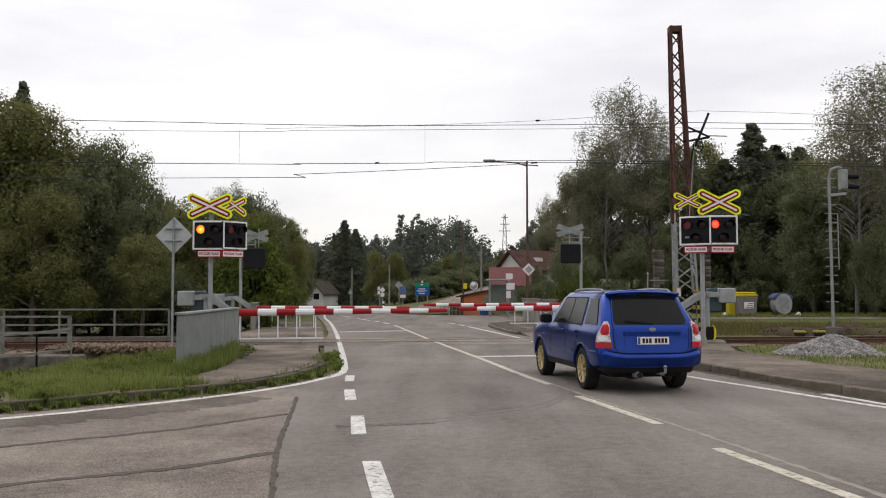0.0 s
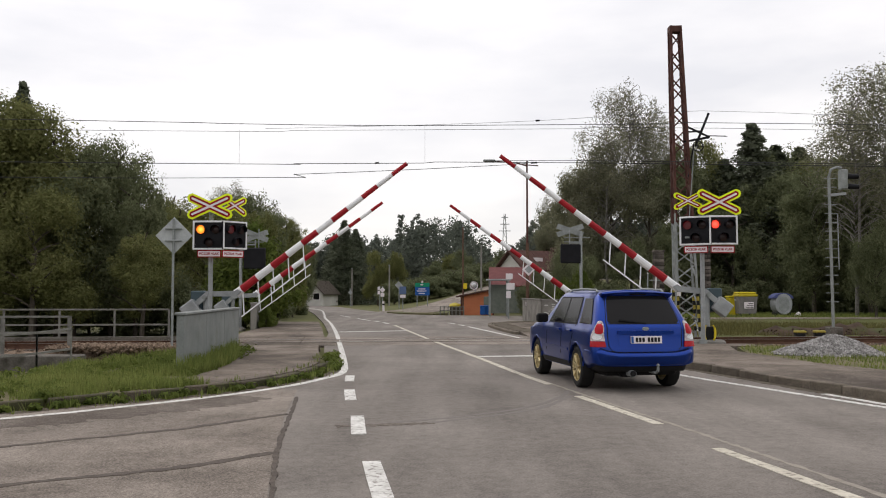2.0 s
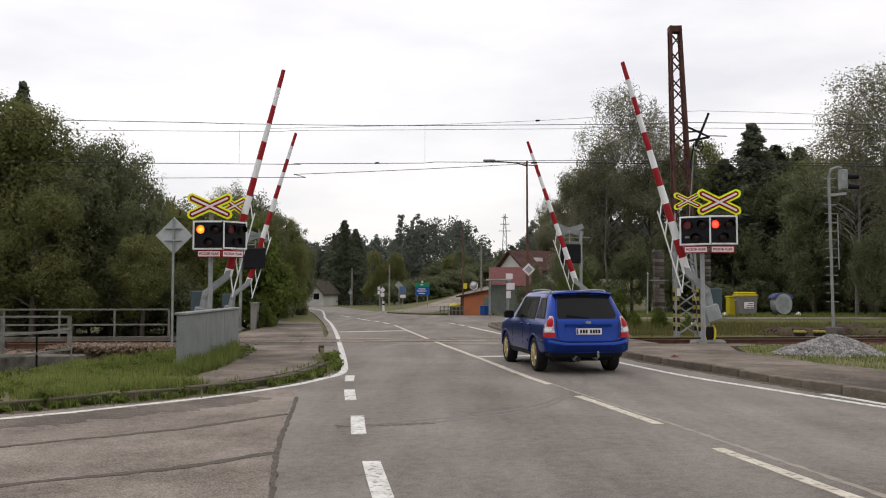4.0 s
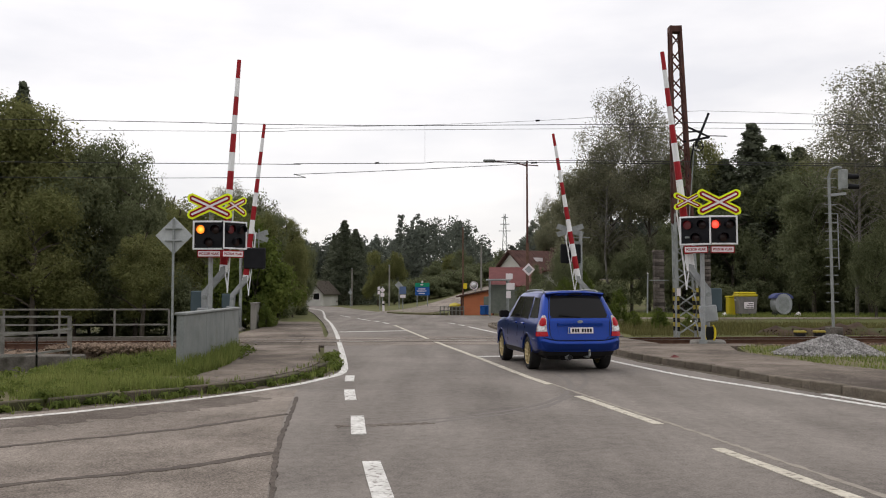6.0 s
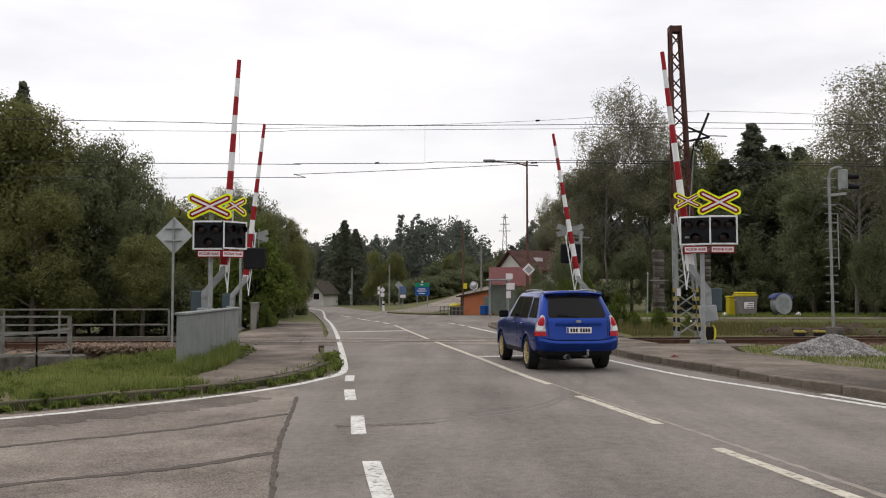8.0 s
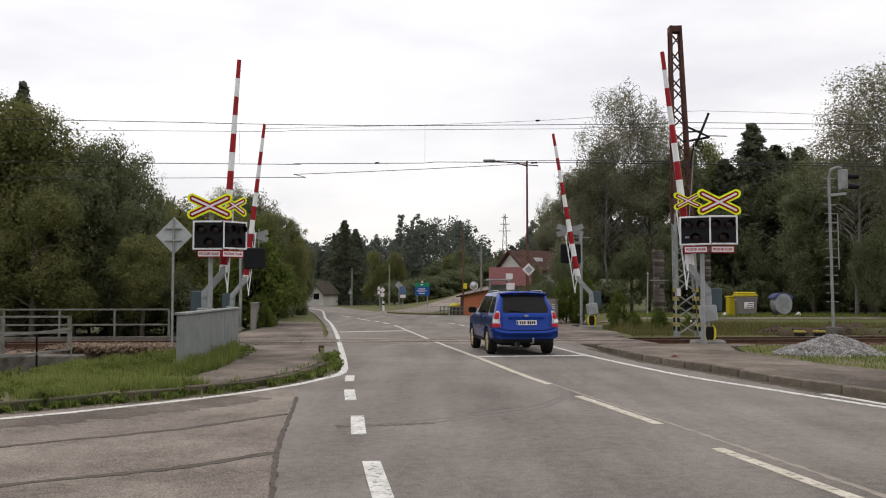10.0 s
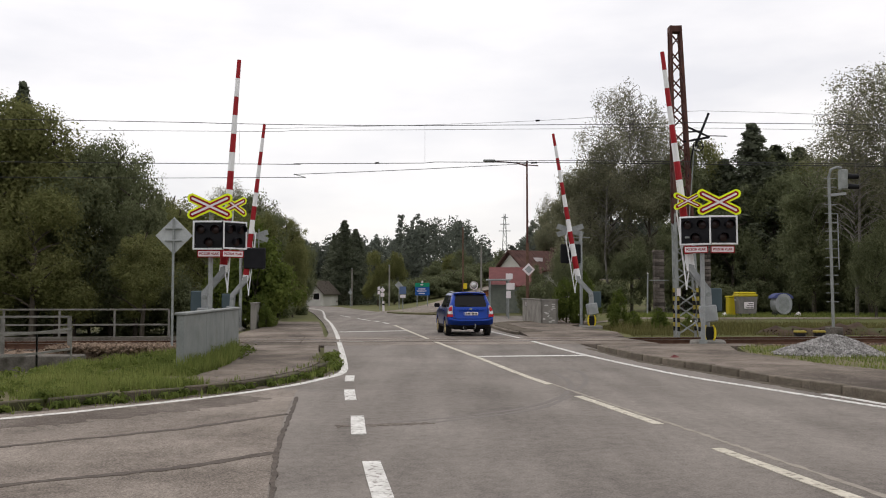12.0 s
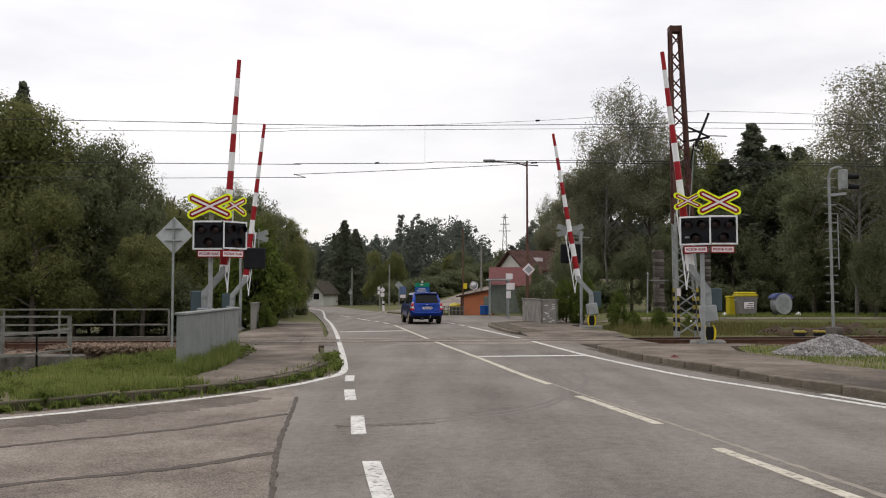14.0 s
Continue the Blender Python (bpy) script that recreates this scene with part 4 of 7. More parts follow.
    tailgate = part("tailgate", rear_patch([(0.59, -0.62, 0.62), (0.625, -0.68, 0.68), (0.69, -0.76, 0.76), (0.86, -0.80, 0.80), (0.97, -0.84, 0.84), (1.0, -0.86, 0.86), (1.06, -0.88, 0.88), (1.3, -0.90, 0.90), (1.47, -0.92, 0.92)], 0.010, 0.03), CAR_BLUE, body, "blue tailgate", sharp=50)
    part("rear_window", rear_patch([(1.05, -0.80, 0.80), (1.08, -0.86, 0.86), (1.25, -0.88, 0.88), (1.42, -0.88, 0.88), (1.465, -0.84, 0.84)], 0.016, 0.02), GLASS_DARK, body, "dark tinted rear window", sharp=50)
    part("plate_recess", rear_patch([(0.70, -0.52, 0.52), (0.72, -0.56, 0.56), (0.87, -0.60, 0.60), (0.905, -0.60, 0.60)], 0.014, 0.01), CAR_BLUE, tailgate)
    part("tailgate_garnish", rear_patch([(0.885, -0.60, 0.60), (0.90, -0.62, 0.62), (0.935, -0.62, 0.62)], 0.050, 0.045), CAR_BLUE, tailgate)
    p = rear(0, 0.80)
    plate = part("number_plate", box(-0.26, 0.26, -0.01, 0.005, -0.057, 0.057, 0.004), SIGN_WHITE, body, "white number plate with dark bars", m=pose(0, p.y - 0.028, 0.80, -4))
    part("plate_band", box(-0.252, -0.215, -0.0125, -0.008, -0.05, 0.05), BLUE_SIGN, plate)
    for x, w in ((-0.16, 0.04), (-0.105, 0.04), (-0.05, 0.04), (0.04, 0.04), (0.095, 0.04), (0.15, 0.04), (0.205, 0.04)):
        part("plate_bar", box(x - w / 2, x + w / 2, -0.0125, -0.008, -0.034, 0.034), TRIM_BLACK, plate)
    p = rear(0, 0.965)
    part("badge", lathe([(0.0, 0.010), (0.045, 0.007), (0.05, 0.0)], 16, Matrix.Translation((0, p.y - 0.014, 0.965)) @ Matrix.Rotation(radians(90), 4, "X") @ Matrix.Diagonal((1.2, 0.6, 1, 1))), GALV_DULL, body)
    part("wiper", Shape().join(bar((0.02, rear(0.02, 1.06).y - 0.03, 1.045), (-0.42, rear(-0.5, 1.09).y - 0.032, 1.10), 0.018, 0.018)), TRIM_BLACK, body)
    # spoiler over the rear window
    sp = Shape()
    for x in (-0.60, -0.3, 0.0, 0.3, 0.60):
        e = 0.05 * (abs(x) / 0.60) ** 2
        sp.v += [(x, -0.30, 1.53 - e), (x, -0.62 + e, 1.545 - e * 0.6), (x, -0.64 + e, 1.525 - e * 0.6), (x, -0.55 + e, 1.495 - e), (x, -0.30, 1.49 - e)]
    for i in range(4):
        for k in range(5):
            a, b = i * 5 + k, i * 5 + (k + 1) % 5
            sp.f.append((a, b, b + 5, a + 5))
    sp.f += [(4, 3, 2, 1, 0), (20, 21, 22, 23, 24)]
    part("spoiler", sp, CAR_BLUE, body, "blue roof spoiler", sharp=50)
    part("brake_light", box(-0.14, 0.14, -0.012, 0.0, -0.012, 0.012, 0.003), GLASS_DARK, body, "dark unlit brake light", m=pose(0, -0.60, 1.487))
    # bumper, swept round both rear corners
    half_path = [(0.850, -0.43), (0.852, -0.55), (0.850, -0.66), (0.836, -0.76), (0.802, -0.85), (0.742, -0.912), (0.64, -0.952), (0.46, -0.978), (0.22, -0.990), (0.0, -0.994)]
    full_path = half_path + [(-x, y) for x, y in half_path[-2::-1]]

    def sweep(profile, dip=0.055):
        q, h = Shape(), len(profile)
        for i, (px, py) in enumerate(full_path):
            a, b = full_path[max(i - 1, 0)], full_path[min(i + 1, len(full_path) - 1)]
            tx, ty = b[0] - a[0], b[1] - a[1]
            d = math.hypot(tx, ty)
            low = dip * ease(0.72, 0.58, abs(px))
            q.v += [(px - ty / d * o, py + tx / d * o, z - low * ease(0.50, 0.62, z)) for o, z in profile]
        for i in range(len(full_path) - 1):
            for k in range(h - 1):
                a = i * h + k
                q.f.append((a, a + h, a + h + 1, a + 1))
        return q
    part("rear_bumper", sweep([(-0.10, 0.41), (-0.050, 0.41), (-0.030, 0.425), (-0.008, 0.475), (0.004, 0.50), (0.016, 0.545), (0.024, 0.585), (0.023, 0.61), (0.014, 0.640), (-0.004, 0.658), (-0.07, 0.668)]), CAR_BLUE, body, "blue wrap-round rear bumper", sharp=40)
    part("bumper_skirt", sweep([(-0.24, 0.31), (-0.13, 0.31), (-0.10, 0.34), (-0.075, 0.415)]), TRIM_BLACK, body, "black bumper underside", sharp=50)
    part("bumper_gap", sweep([(-0.07, 0.671), (-0.014, 0.665), (-0.012, 0.675)]), TRIM_BLACK, body)
    # shut lines of the tailgate
    for sg in (-1, 1):
        part("shut_line", rear_patch([(z, sg * u, sg * (u + 0.014)) for z, u in ((0.60, 0.64), (0.63, 0.69), (0.70, 0.775), (0.86, 0.805), (0.97, 0.845), (1.0, 0.862), (1.06, 0.885), (1.3, 0.905), (1.46, 0.925))], 0.006, 0.012), TRIM_BLACK, body)
    part("window_lip", rear_patch([(1.035, -0.84, 0.84), (1.048, -0.84, 0.84)], 0.014, 0.01), TRIM_BLACK, tailgate)
    # tail lights wrap round the corners
    def skin(q, z, lift):
        """A point on the rear corner: q below 0 runs forward along the side, above 0 inwards over the rear."""
        if q >= 0:
            p = rear(1 - 0.35 * q, z)
        else:
            i = min(int(-q * 2), 1)
            ends = []
            for r in (rings[i], rings[i + 1]):
                for k in range(n - 1):
                    if r[k][2] <= z <= r[k + 1][2]:
                        t = (z - r[k][2]) / max(1e-6, r[k + 1][2] - r[k][2])
                        ends.append(Vector(r[k]).lerp(Vector(r[k + 1]), t))
                        break
            p = ends[0].lerp(ends[1], -q * 2 - i)
        w = radians(min(90, max(5, 52 + 75 * q)))
        return p + Vector((math.cos(w), -math.sin(w), 0)) * lift

    def lamp_piece(rows, lift, sg):
        q, m2 = Shape(), 11
        for d in (lift, lift - 0.03):
            for z, q0, q1 in rows:
                for j in range(m2):
                    p = skin(q0 + (q1 - q0) * j / (m2 - 1), z, d)
                    q.v.append((sg * p.x, p.y, p.z))
        h = len(rows)
        for i in range(h - 1):
            for j in range(m2 - 1):
                a = i * m2 + j
                q.f.append((a, a + 1, a + m2 + 1, a + m2) if sg < 0 else (a + m2, a + m2 + 1, a + 1, a))
        edge = list(range(m2)) + [i * m2 + m2 - 1 for i in range(1, h)] + [(h - 1) * m2 + j for j in range(m2 - 2, -1, -1)] + [i * m2 for i in range(h - 2, 0, -1)]
        for i, a in enumerate(edge):
            b = edge[(i + 1) % len(edge)]
            q.f.append((b, a, a + h * m2, b + h * m2))
        return q

    for sg in (-1, 1):
        light = part("tail_light", lamp_piece([(0.780, -0.93, 0.40), (0.83, -0.93, 0.36), (0.90, -0.84, 0.31), (0.97, -0.68, 0.25), (1.03, -0.50, 0.17), (1.07, -0.34, 0.10), (1.085, -0.22, 0.03)], 0.020, sg), LAMP_CLEAR, body, "tail light with clear and red lenses", sharp=60)
        part("red_lens", lamp_piece([(0.690, -0.90, 0.46), (0.705, -0.93, 0.46), (0.776, -0.93, 0.40)], 0.021, sg), LAMP_RED, light, sharp=60)
        part("red_lens", lamp_piece([(0.885, -0.10, 0.16), (0.91, -0.38, 0.25), (0.96, -0.50, 0.22), (1.01, -0.46, 0.15), (1.045, -0.30, 0.04)], 0.024, sg), LAMP_RED, light, sharp=60)
        part("chrome_ring", lamp_piece([(0.80, -0.45, 0.05), (0.825, -0.58, 0.22), (0.855, -0.58, 0.22), (0.88, -0.45, 0.05)], 0.0225, sg), CHROME, light, sharp=60)

    # side windows, pillars, seams, handles
    def flank(y, z):
        """x of the body side at y, z."""
        best = [r for r in rings if len(r) == n]
        prof = rings[12]
        for k in range(n - 1):
            if prof[k][2] <= z <= prof[k + 1][2]:
                t = (z - prof[k][2]) / max(1e-6, prof[k + 1][2] - prof[k][2])
                return prof[k][0] + (prof[k + 1][0] - prof[k][0]) * t
        return 0.86

    def flank_plate(corners, lift, sg, thick=0.02):
        m2, h = 4, 5
        (ya0, ya1, za), (yb0, yb1, zb) = corners
        q = Shape()
        for d in (lift, lift - thick):
            for i in range(h):
                t = i / (h - 1)
                z = za + (zb - za) * t
                for j in range(m2):
                    y0, y1 = ya0 + (yb0 - ya0) * t, ya1 + (yb1 - ya1) * t
                    q.v.append((sg * (flank(0, z) + d), y0 + (y1 - y0) * j / (m2 - 1), z))
        for i in range(h - 1):
            for j in range(m2 - 1):
                a = i * m2 + j
                q.f.append((a, a + 1, a + m2 + 1, a + m2) if sg > 0 else (a + m2, a + m2 + 1, a + 1, a))
        edge = list(range(m2)) + [i * m2 + m2 - 1 for i in range(1, h)] + [(h - 1) * m2 + j for j in range(m2 - 2, -1, -1)] + [i * m2 for i in range(h - 2, 0, -1)]
        for i, a in enumerate(edge):
            b = edge[(i + 1) % len(edge)]
            q.f.append((a, b, b + h * m2, a + h * m2))
        return q

    for sg in (-1, 1):
        part("window_surround", flank_plate(((0.13, 1.84, 1.0), (0.16, 1.40, 1.445)), 0.006, sg), TRIM_BLACK, body)
        for c in (((-0.60, 0.0, 1.03), (-0.34, 0.03, 1.425)), ((0.17, 0.86, 1.02), (0.19, 0.80, 1.425)), ((0.90, 1.74, 1.02), (0.86, 1.38, 1.425))):
            part("side_window", flank_plate(c, 0.010, sg), GLASS_DARK, body, "dark tinted side window")
        for y0, y1 in ((0.165, 0.18), (0.875, 0.89), (1.80, 1.815)):
            part("door_seam", flank_plate(((y0 + 0.25 if y0 < 0.2 else y0, y1 + 0.25 if y0 < 0.2 else y1, 0.36), (y0, y1, 1.0)), 0.005, sg, 0.012), TRIM_BLACK, body)
        for y in (0.36, 1.02):
            part("door_handle", box(-0.02, 0.02, -0.10, 0.10, -0.018, 0.018, 0.008), CAR_BLUE, body, m=pose(sg * 0.868, y, 0.90))
        part("side_sill", flank_plate(((0.45, 2.10, 0.30), (0.42, 2.12, 0.39)), 0.012, sg), TRIM_BLACK, body)
        part("side_moulding", flank_plate(((0.45, 2.05, 0.56), (0.45, 2.05, 0.61)), 0.014, sg), CAR_BLUE, body)
        mirror = part("mirror", box(-0.11, 0.11, -0.07, 0.07, -0.08, 0.08, 0.035), TRIM_BLACK, body, "dark wing mirror", m=pose(sg * 0.97, 1.72, 1.07))
        part("mirror_glass", box(-0.09, 0.09, -0.076, -0.066, -0.06, 0.06), GLASS_DARK, mirror)
        for wy in (R, F):
            arc = [(sg * 0.860, wy + 0.392 * math.cos(radians(w)), 0.335 + 0.392 * math.sin(radians(w))) for w in range(5, 176, 10)]
            part("arch_lip", tube(arc, 0.011, 6), CAR_BLUE, body)
        part("roof_rail", tube([(sg * 0.57, -0.30, 1.52), (sg * 0.565, -0.2, 1.56), (sg * 0.56, 0.5, 1.575), (sg * 0.56, 1.1, 1.56), (sg * 0.565, 1.25, 1.51)], 0.018, 8), GALV_DULL, body, "grey roof rail")
    scr = Shape().add([(-0.72, 2.06, 1.06), (0.72, 2.06, 1.06), (0.60, 1.58, 1.47), (-0.60, 1.58, 1.47), (-0.72, 2.02, 1.04), (0.72, 2.02, 1.04), (0.60, 1.54, 1.45), (-0.60, 1.54, 1.45)],
                      [(0, 1, 2, 3), (7, 6, 5, 4), (0, 4, 5, 1), (1, 5, 6, 2), (2, 6, 7, 3), (3, 7, 4, 0)])
    part("windscreen", scr, GLASS_DARK, body, m=pose(0, 0.02, 0.015))
    # underbody, exhaust, tow hook
    part("underbody", box(-0.60, 0.60, -0.72, 3.1, 0.24, 0.62, 0.05), TRIM_BLACK, car)
    part("wheel_liner", box(-0.78, 0.78, -0.42, 0.42, 0.55, 0.70, 0.05).join(box(-0.78, 0.78, F - 0.42, F + 0.42, 0.55, 0.70, 0.05)), TRIM_BLACK, car)
    part("exhaust_pipe", lathe([(0.050, 0.0), (0.050, 0.34), (0.0, 0.34)], 14, Matrix.Translation((-0.22, -0.98, 0.29)) @ Matrix.Rotation(radians(-90), 4, "X")), GALV, car, "steel exhaust tip")
    part("exhaust_bore", lathe([(0.0, 0.0), (0.042, 0.0), (0.042, 0.02)], 14, Matrix.Translation((-0.22, -0.982, 0.29)) @ Matrix.Rotation(radians(-90), 4, "X")), TRIM_BLACK, car)
    part("exhaust_box", box(-0.36, -0.08, -0.78, -0.35, 0.22, 0.36, 0.05), BLACK, car)
    part("tow_hook", tube([(0.14, -0.6, 0.30), (0.14, -0.98, 0.30), (0.14, -1.06, 0.34), (0.14, -1.06, 0.40)], 0.022, 8).join(lathe([(0.0, -0.03), (0.03, 0.0), (0.0, 0.03)], 10, Matrix.Translation((0.14, -1.06, 0.42)))), GALV_DULL, car)

    # wheels: axle along x, turned about it
    wheels = []
    for sg, y in ((-1, R), (1, R), (-1, F), (1, F)):
        q = Matrix.Rotation(radians(90), 4, "Y")
        w = part("wheel", Shape(), TYRE, car, "gold alloy wheel with black tyre", m=pose(sg * 0.712, y, 0.325))
        prof = [(0.215, -0.09), (0.24, -0.105), (0.29, -0.108), (0.315, -0.09), (0.325, -0.05), (0.325, 0.05), (0.315, 0.09), (0.29, 0.108), (0.24, 0.105), (0.215, 0.09)]
        part("tyre", lathe(prof, 32, q), TYRE, w)
        rim = lathe([(0.215, -0.09), (0.225, -0.10), (0.218, -0.10), (0.20, -0.07), (0.195, 0.07), (0.218, 0.10), (0.225, 0.10), (0.215, 0.09)], 32, q)
        for k in range(10):
            a = 2 * math.pi * k / 10
            ca, sa = math.cos(a), math.sin(a)
            rim.join(bar((sg * 0.075, 0.03 * ca, 0.03 * sa), (sg * 0.095, 0.205 * ca, 0.205 * sa), 0.034, 0.02))
        rim.join(lathe([(0.055, 0.0), (0.05, 0.05), (0.0, 0.055)], 16, Matrix.Translation((sg * 0.05, 0, 0)) @ Matrix.Rotation(radians(90 * sg), 4, "Y")))
        part("rim", rim, GOLD, w, "gold ten-spoke rim")
        part("brake_disc", lathe([(0.0, 0.0), (0.15, 0.0), (0.15, 0.02), (0.0, 0.02)], 20, Matrix.Translation((sg * 0.02, 0, 0)) @ q), GALV_DULL, w)
        wheels.append((w, sg * 0.712, y))
    # the body is a little narrower than its sections
    for o in body.children_recursive + [body]:
        o.data.transform(Matrix.Diagonal((0.953, 1, 1, 1)))
        o.location.x *= 0.953
    return car, wheels


car, car_wheels = make_car()


# ---- trees ----
def leaf_mesh(name, clumps, per, size, seed, material, droop=0.0, flat=0.6):
    """Many small rhombic leaves in clumps (x, y, z, r) as one mesh."""
    rng = np.random.default_rng(seed)
    c = np.repeat(np.array(clumps, float), per, axis=0)
    n = len(c)
    d = rng.normal(size=(n, 3))
    d /= np.linalg.norm(d, axis=1)[:, None]
    rad = c[:, 3] * rng.random(n) ** 0.45
    p = c[:, :3] + d * rad[:, None] * np.array([1, 1, 0.75])
    p[:, 2] -= droop * rng.random(n) ** 2 * c[:, 3] * 2
    nrm = d * flat * 1.6 + rng.normal(size=(n, 3)) * 0.3 + np.array([0, 0, 0.35])
    nrm /= np.linalg.norm(nrm, axis=1)[:, None]
    a = np.cross(nrm, rng.normal(size=(n, 3)))
    a /= np.linalg.norm(a, axis=1)[:, None]
    b = np.cross(nrm, a)
    s = size * rng.uniform(0.6, 1.4, n)[:, None]
    v = np.stack([p - a * s * 0.45 - b * s * 0.34, p + a * s * 0.6, p - a * s * 0.45 + b * s * 0.34], axis=1).reshape(-1, 3)
    me = bpy.data.meshes.new(name)
    me.vertices.add(3 * n)
    me.vertices.foreach_set("co", v.ravel())
    me.loops.add(3 * n)
    me.loops.foreach_set("vertex_index", np.arange(3 * n, dtype=np.int32))
    me.polygons.add(n)
    me.polygons.foreach_set("loop_start", np.arange(0, 3 * n, 3, dtype=np.int32))
    me.materials.append(material)
    me.update(calc_edges=True)
    return me


def crown_clumps(seed, height, radius, base, count, clump, narrow=1.0):
    """Clump centres through an uneven crown made of several lobes."""
    rng = random.Random(seed)
    lobes = [(0, 0, base + (height - base) * 0.55, radius * 0.8, (height - base) * 0.45)]
    for k in range(9):
        a, h = rng.uniform(0, 6.28), rng.uniform(0.12, 0.92)
        r = radius * (1.15 - h * 0.75 * narrow) * rng.uniform(0.35, 0.75)
        lobes.append((r * math.cos(a), r * math.sin(a), base + (height - base) * h, radius * rng.uniform(0.28, 0.5), (height - base) * rng.uniform(0.10, 0.2)))
    out = []
    while len(out) < count:
        x, y, z, r, h = rng.choice(lobes)
        d = Vector((rng.gauss(0, 1), rng.gauss(0, 1), rng.gauss(0, 1))).normalized() * rng.uniform(0.55, 1.0)
        q = (x + d.x * r, y + d.y * r, z + d.z * h)
        if q[2] > base * 0.6:
            out.append((*q, clump * rng.uniform(0.6, 1.35)))
    return out


def trunk_shape(seed, height, r, limbs, spread, base):
    rng = random.Random(seed)
    pts = [(rng.uniform(-0.1, 0.1) * k, rng.uniform(-0.1, 0.1) * k, height * 0.92 * k / 6) for k in range(7)]
    pts[0] = (0, 0, -0.3)
    s = tube(pts, [r * (1 - 0.13 * k) for k in range(7)], 8)
    for k in range(limbs):
        h = base + (height * 0.85 - base) * (k + 0.5) / limbs
        a, reach = rng.uniform(0, 6.28), spread * (1 - 0.6 * h / height) * rng.uniform(0.6, 0.95)
        s.join(tube([(0, 0, h), (0.5 * reach * math.cos(a), 0.5 * reach * math.sin(a), h + 0.35 * reach), (reach * math.cos(a), reach * math.sin(a), h + 0.55 * reach)], [r * 0.45, r * 0.28, r * 0.08], 5))
    return s


def hanging_twigs(seed, height, radius, base):
    """Thin boughs that rise from the stem and hang down at their ends."""
    rng, s = random.Random(seed + 50), Shape()
    for k in range(90):
        h = height * 0.32 + height * 0.64 * (k + rng.random()) / 90
        a, reach = rng.uniform(0, 6.28), radius * (1.08 - 0.62 * h / height) * rng.uniform(0.5, 1.05)
        c, d = math.cos(a), math.sin(a)
        drop = rng.uniform(0.35, 1.3)
        lift = 0.36 * reach * (1 - 0.75 * (h / height) ** 4)
        way = smooth_line([(0, 0, h - 0.3), (0.45 * reach * c, 0.45 * reach * d, h - 0.1 + 0.8 * lift), (0.85 * reach * c, 0.85 * reach * d, h - 0.1 + lift), (1.02 * reach * c, 1.02 * reach * d, h - 0.1 + lift - drop)], 0.45)
        s.join(tube(way, [0.026 - 0.021 * i / (len(way) - 1) for i in range(len(way))], 4, False))
    return s


def broadleaf(name, seed, height, radius, base, count, per, leaf, clump, material, bark, droop=0.0, narrow=1.0):
    """One tree at the origin: tapered trunk with limbs, and a crown of leaves."""
    t = thing(name, Matrix(), "", "tree")
    part("trunk", trunk_shape(seed, height, (0.0075 if bark is BIRCH_BARK else 0.022) * height, 9, radius, max(0.8, base)), bark, t)
    if bark is BIRCH_BARK:
        part("twig_spray", hanging_twigs(seed, height, radius, base), TWIG, t, "thin drooping twigs")
    part("crown", leaf_mesh("crown", crown_clumps(seed, height, radius, base, count, clump, narrow), per, leaf, seed, material, droop), material, t)
    return t


def spruce(seed, height, radius):
    rng = random.Random(seed)
    t = thing("spruce", Matrix(), "", "tree")
    part("trunk", tube([(0, 0, -0.3), (0, 0, height * 0.98)], [0.02 * height, 0.01], 8), BARK, t)
    clumps, z = [], height * 0.06
    while z < height:
        q = 1 - z / height
        reach = radius * q * rng.uniform(0.85, 1.1) + 0.12
        for k in range(max(4, int(9 * q) + 3)):
            a = rng.uniform(0, 6.28)
            for u in (0.2, 0.4, 0.6, 0.8, 1.0):
                clumps.append((reach * u * math.cos(a), reach * u * math.sin(a), z - 0.26 * reach * u + rng.uniform(-0.22, 0.22), 0.15 + 0.36 * q))
        z += height * (0.012 + 0.018 * q)
    part("crown", leaf_mesh("crown", clumps, 16, 0.165, seed, LEAF_SPRUCE, 0.5), LEAF_SPRUCE, t)
    return t


def plant(model, label, x, y, height, ref, wide=1.0, turn=0.0, category="tree", group=""):
    """Puts a copy of a tree at x, y with the height given."""
    k = height / ref
    ob = copy_thing(model, Matrix.Translation((x, y, land(x, y))) @ Matrix.Rotation(turn, 4, "Z") @ Matrix.Diagonal((k * wide, k * wide, k, 1)))
    return tagged(ob, label, category, group)


models = {
    "olive": broadleaf("willow_tree", 11, 10, 4.2, 2.0, 380, 104, 0.15, 0.82, LEAF_OLIVE, BARK, 0.4),
    "olive2": broadleaf("alder_tree", 12, 10, 3.8, 2.0, 380, 104, 0.145, 0.78, LEAF_OLIVE, BARK, 0.2),
    "dark": broadleaf("maple_tree", 13, 10, 4.0, 1.7, 365, 96, 0.16, 0.85, LEAF_DARK, BARK, 0.2),
    "dark2": broadleaf("hazel_tree", 14, 10, 4.4, 0.2, 345, 96, 0.165, 0.9, LEAF_DARK, BARK, 0.1),
    "grey": broadleaf("aspen_tree", 19, 10, 3.9, 1.2, 350, 92, 0.145, 0.8, LEAF_GREY, BARK, 0.3),
    "birch": broadleaf("birch_tree", 15, 14, 3.2, 6.6, 300, 44, 0.11, 0.58, LEAF_BIRCH, BIRCH_BARK, 1.2, 0.8),
    "bush": broadleaf("bush", 16, 3, 1.7, 0.05, 150, 60, 0.12, 0.42, LEAF_LIGHT, BARK, 0.2),
    "thicket": broadleaf("thicket", 18, 3, 1.9, 0.0, 190, 64, 0.13, 0.45, LEAF_DARK, BARK, 0.2),
    "spruce": spruce(17, 12, 3.2),
}
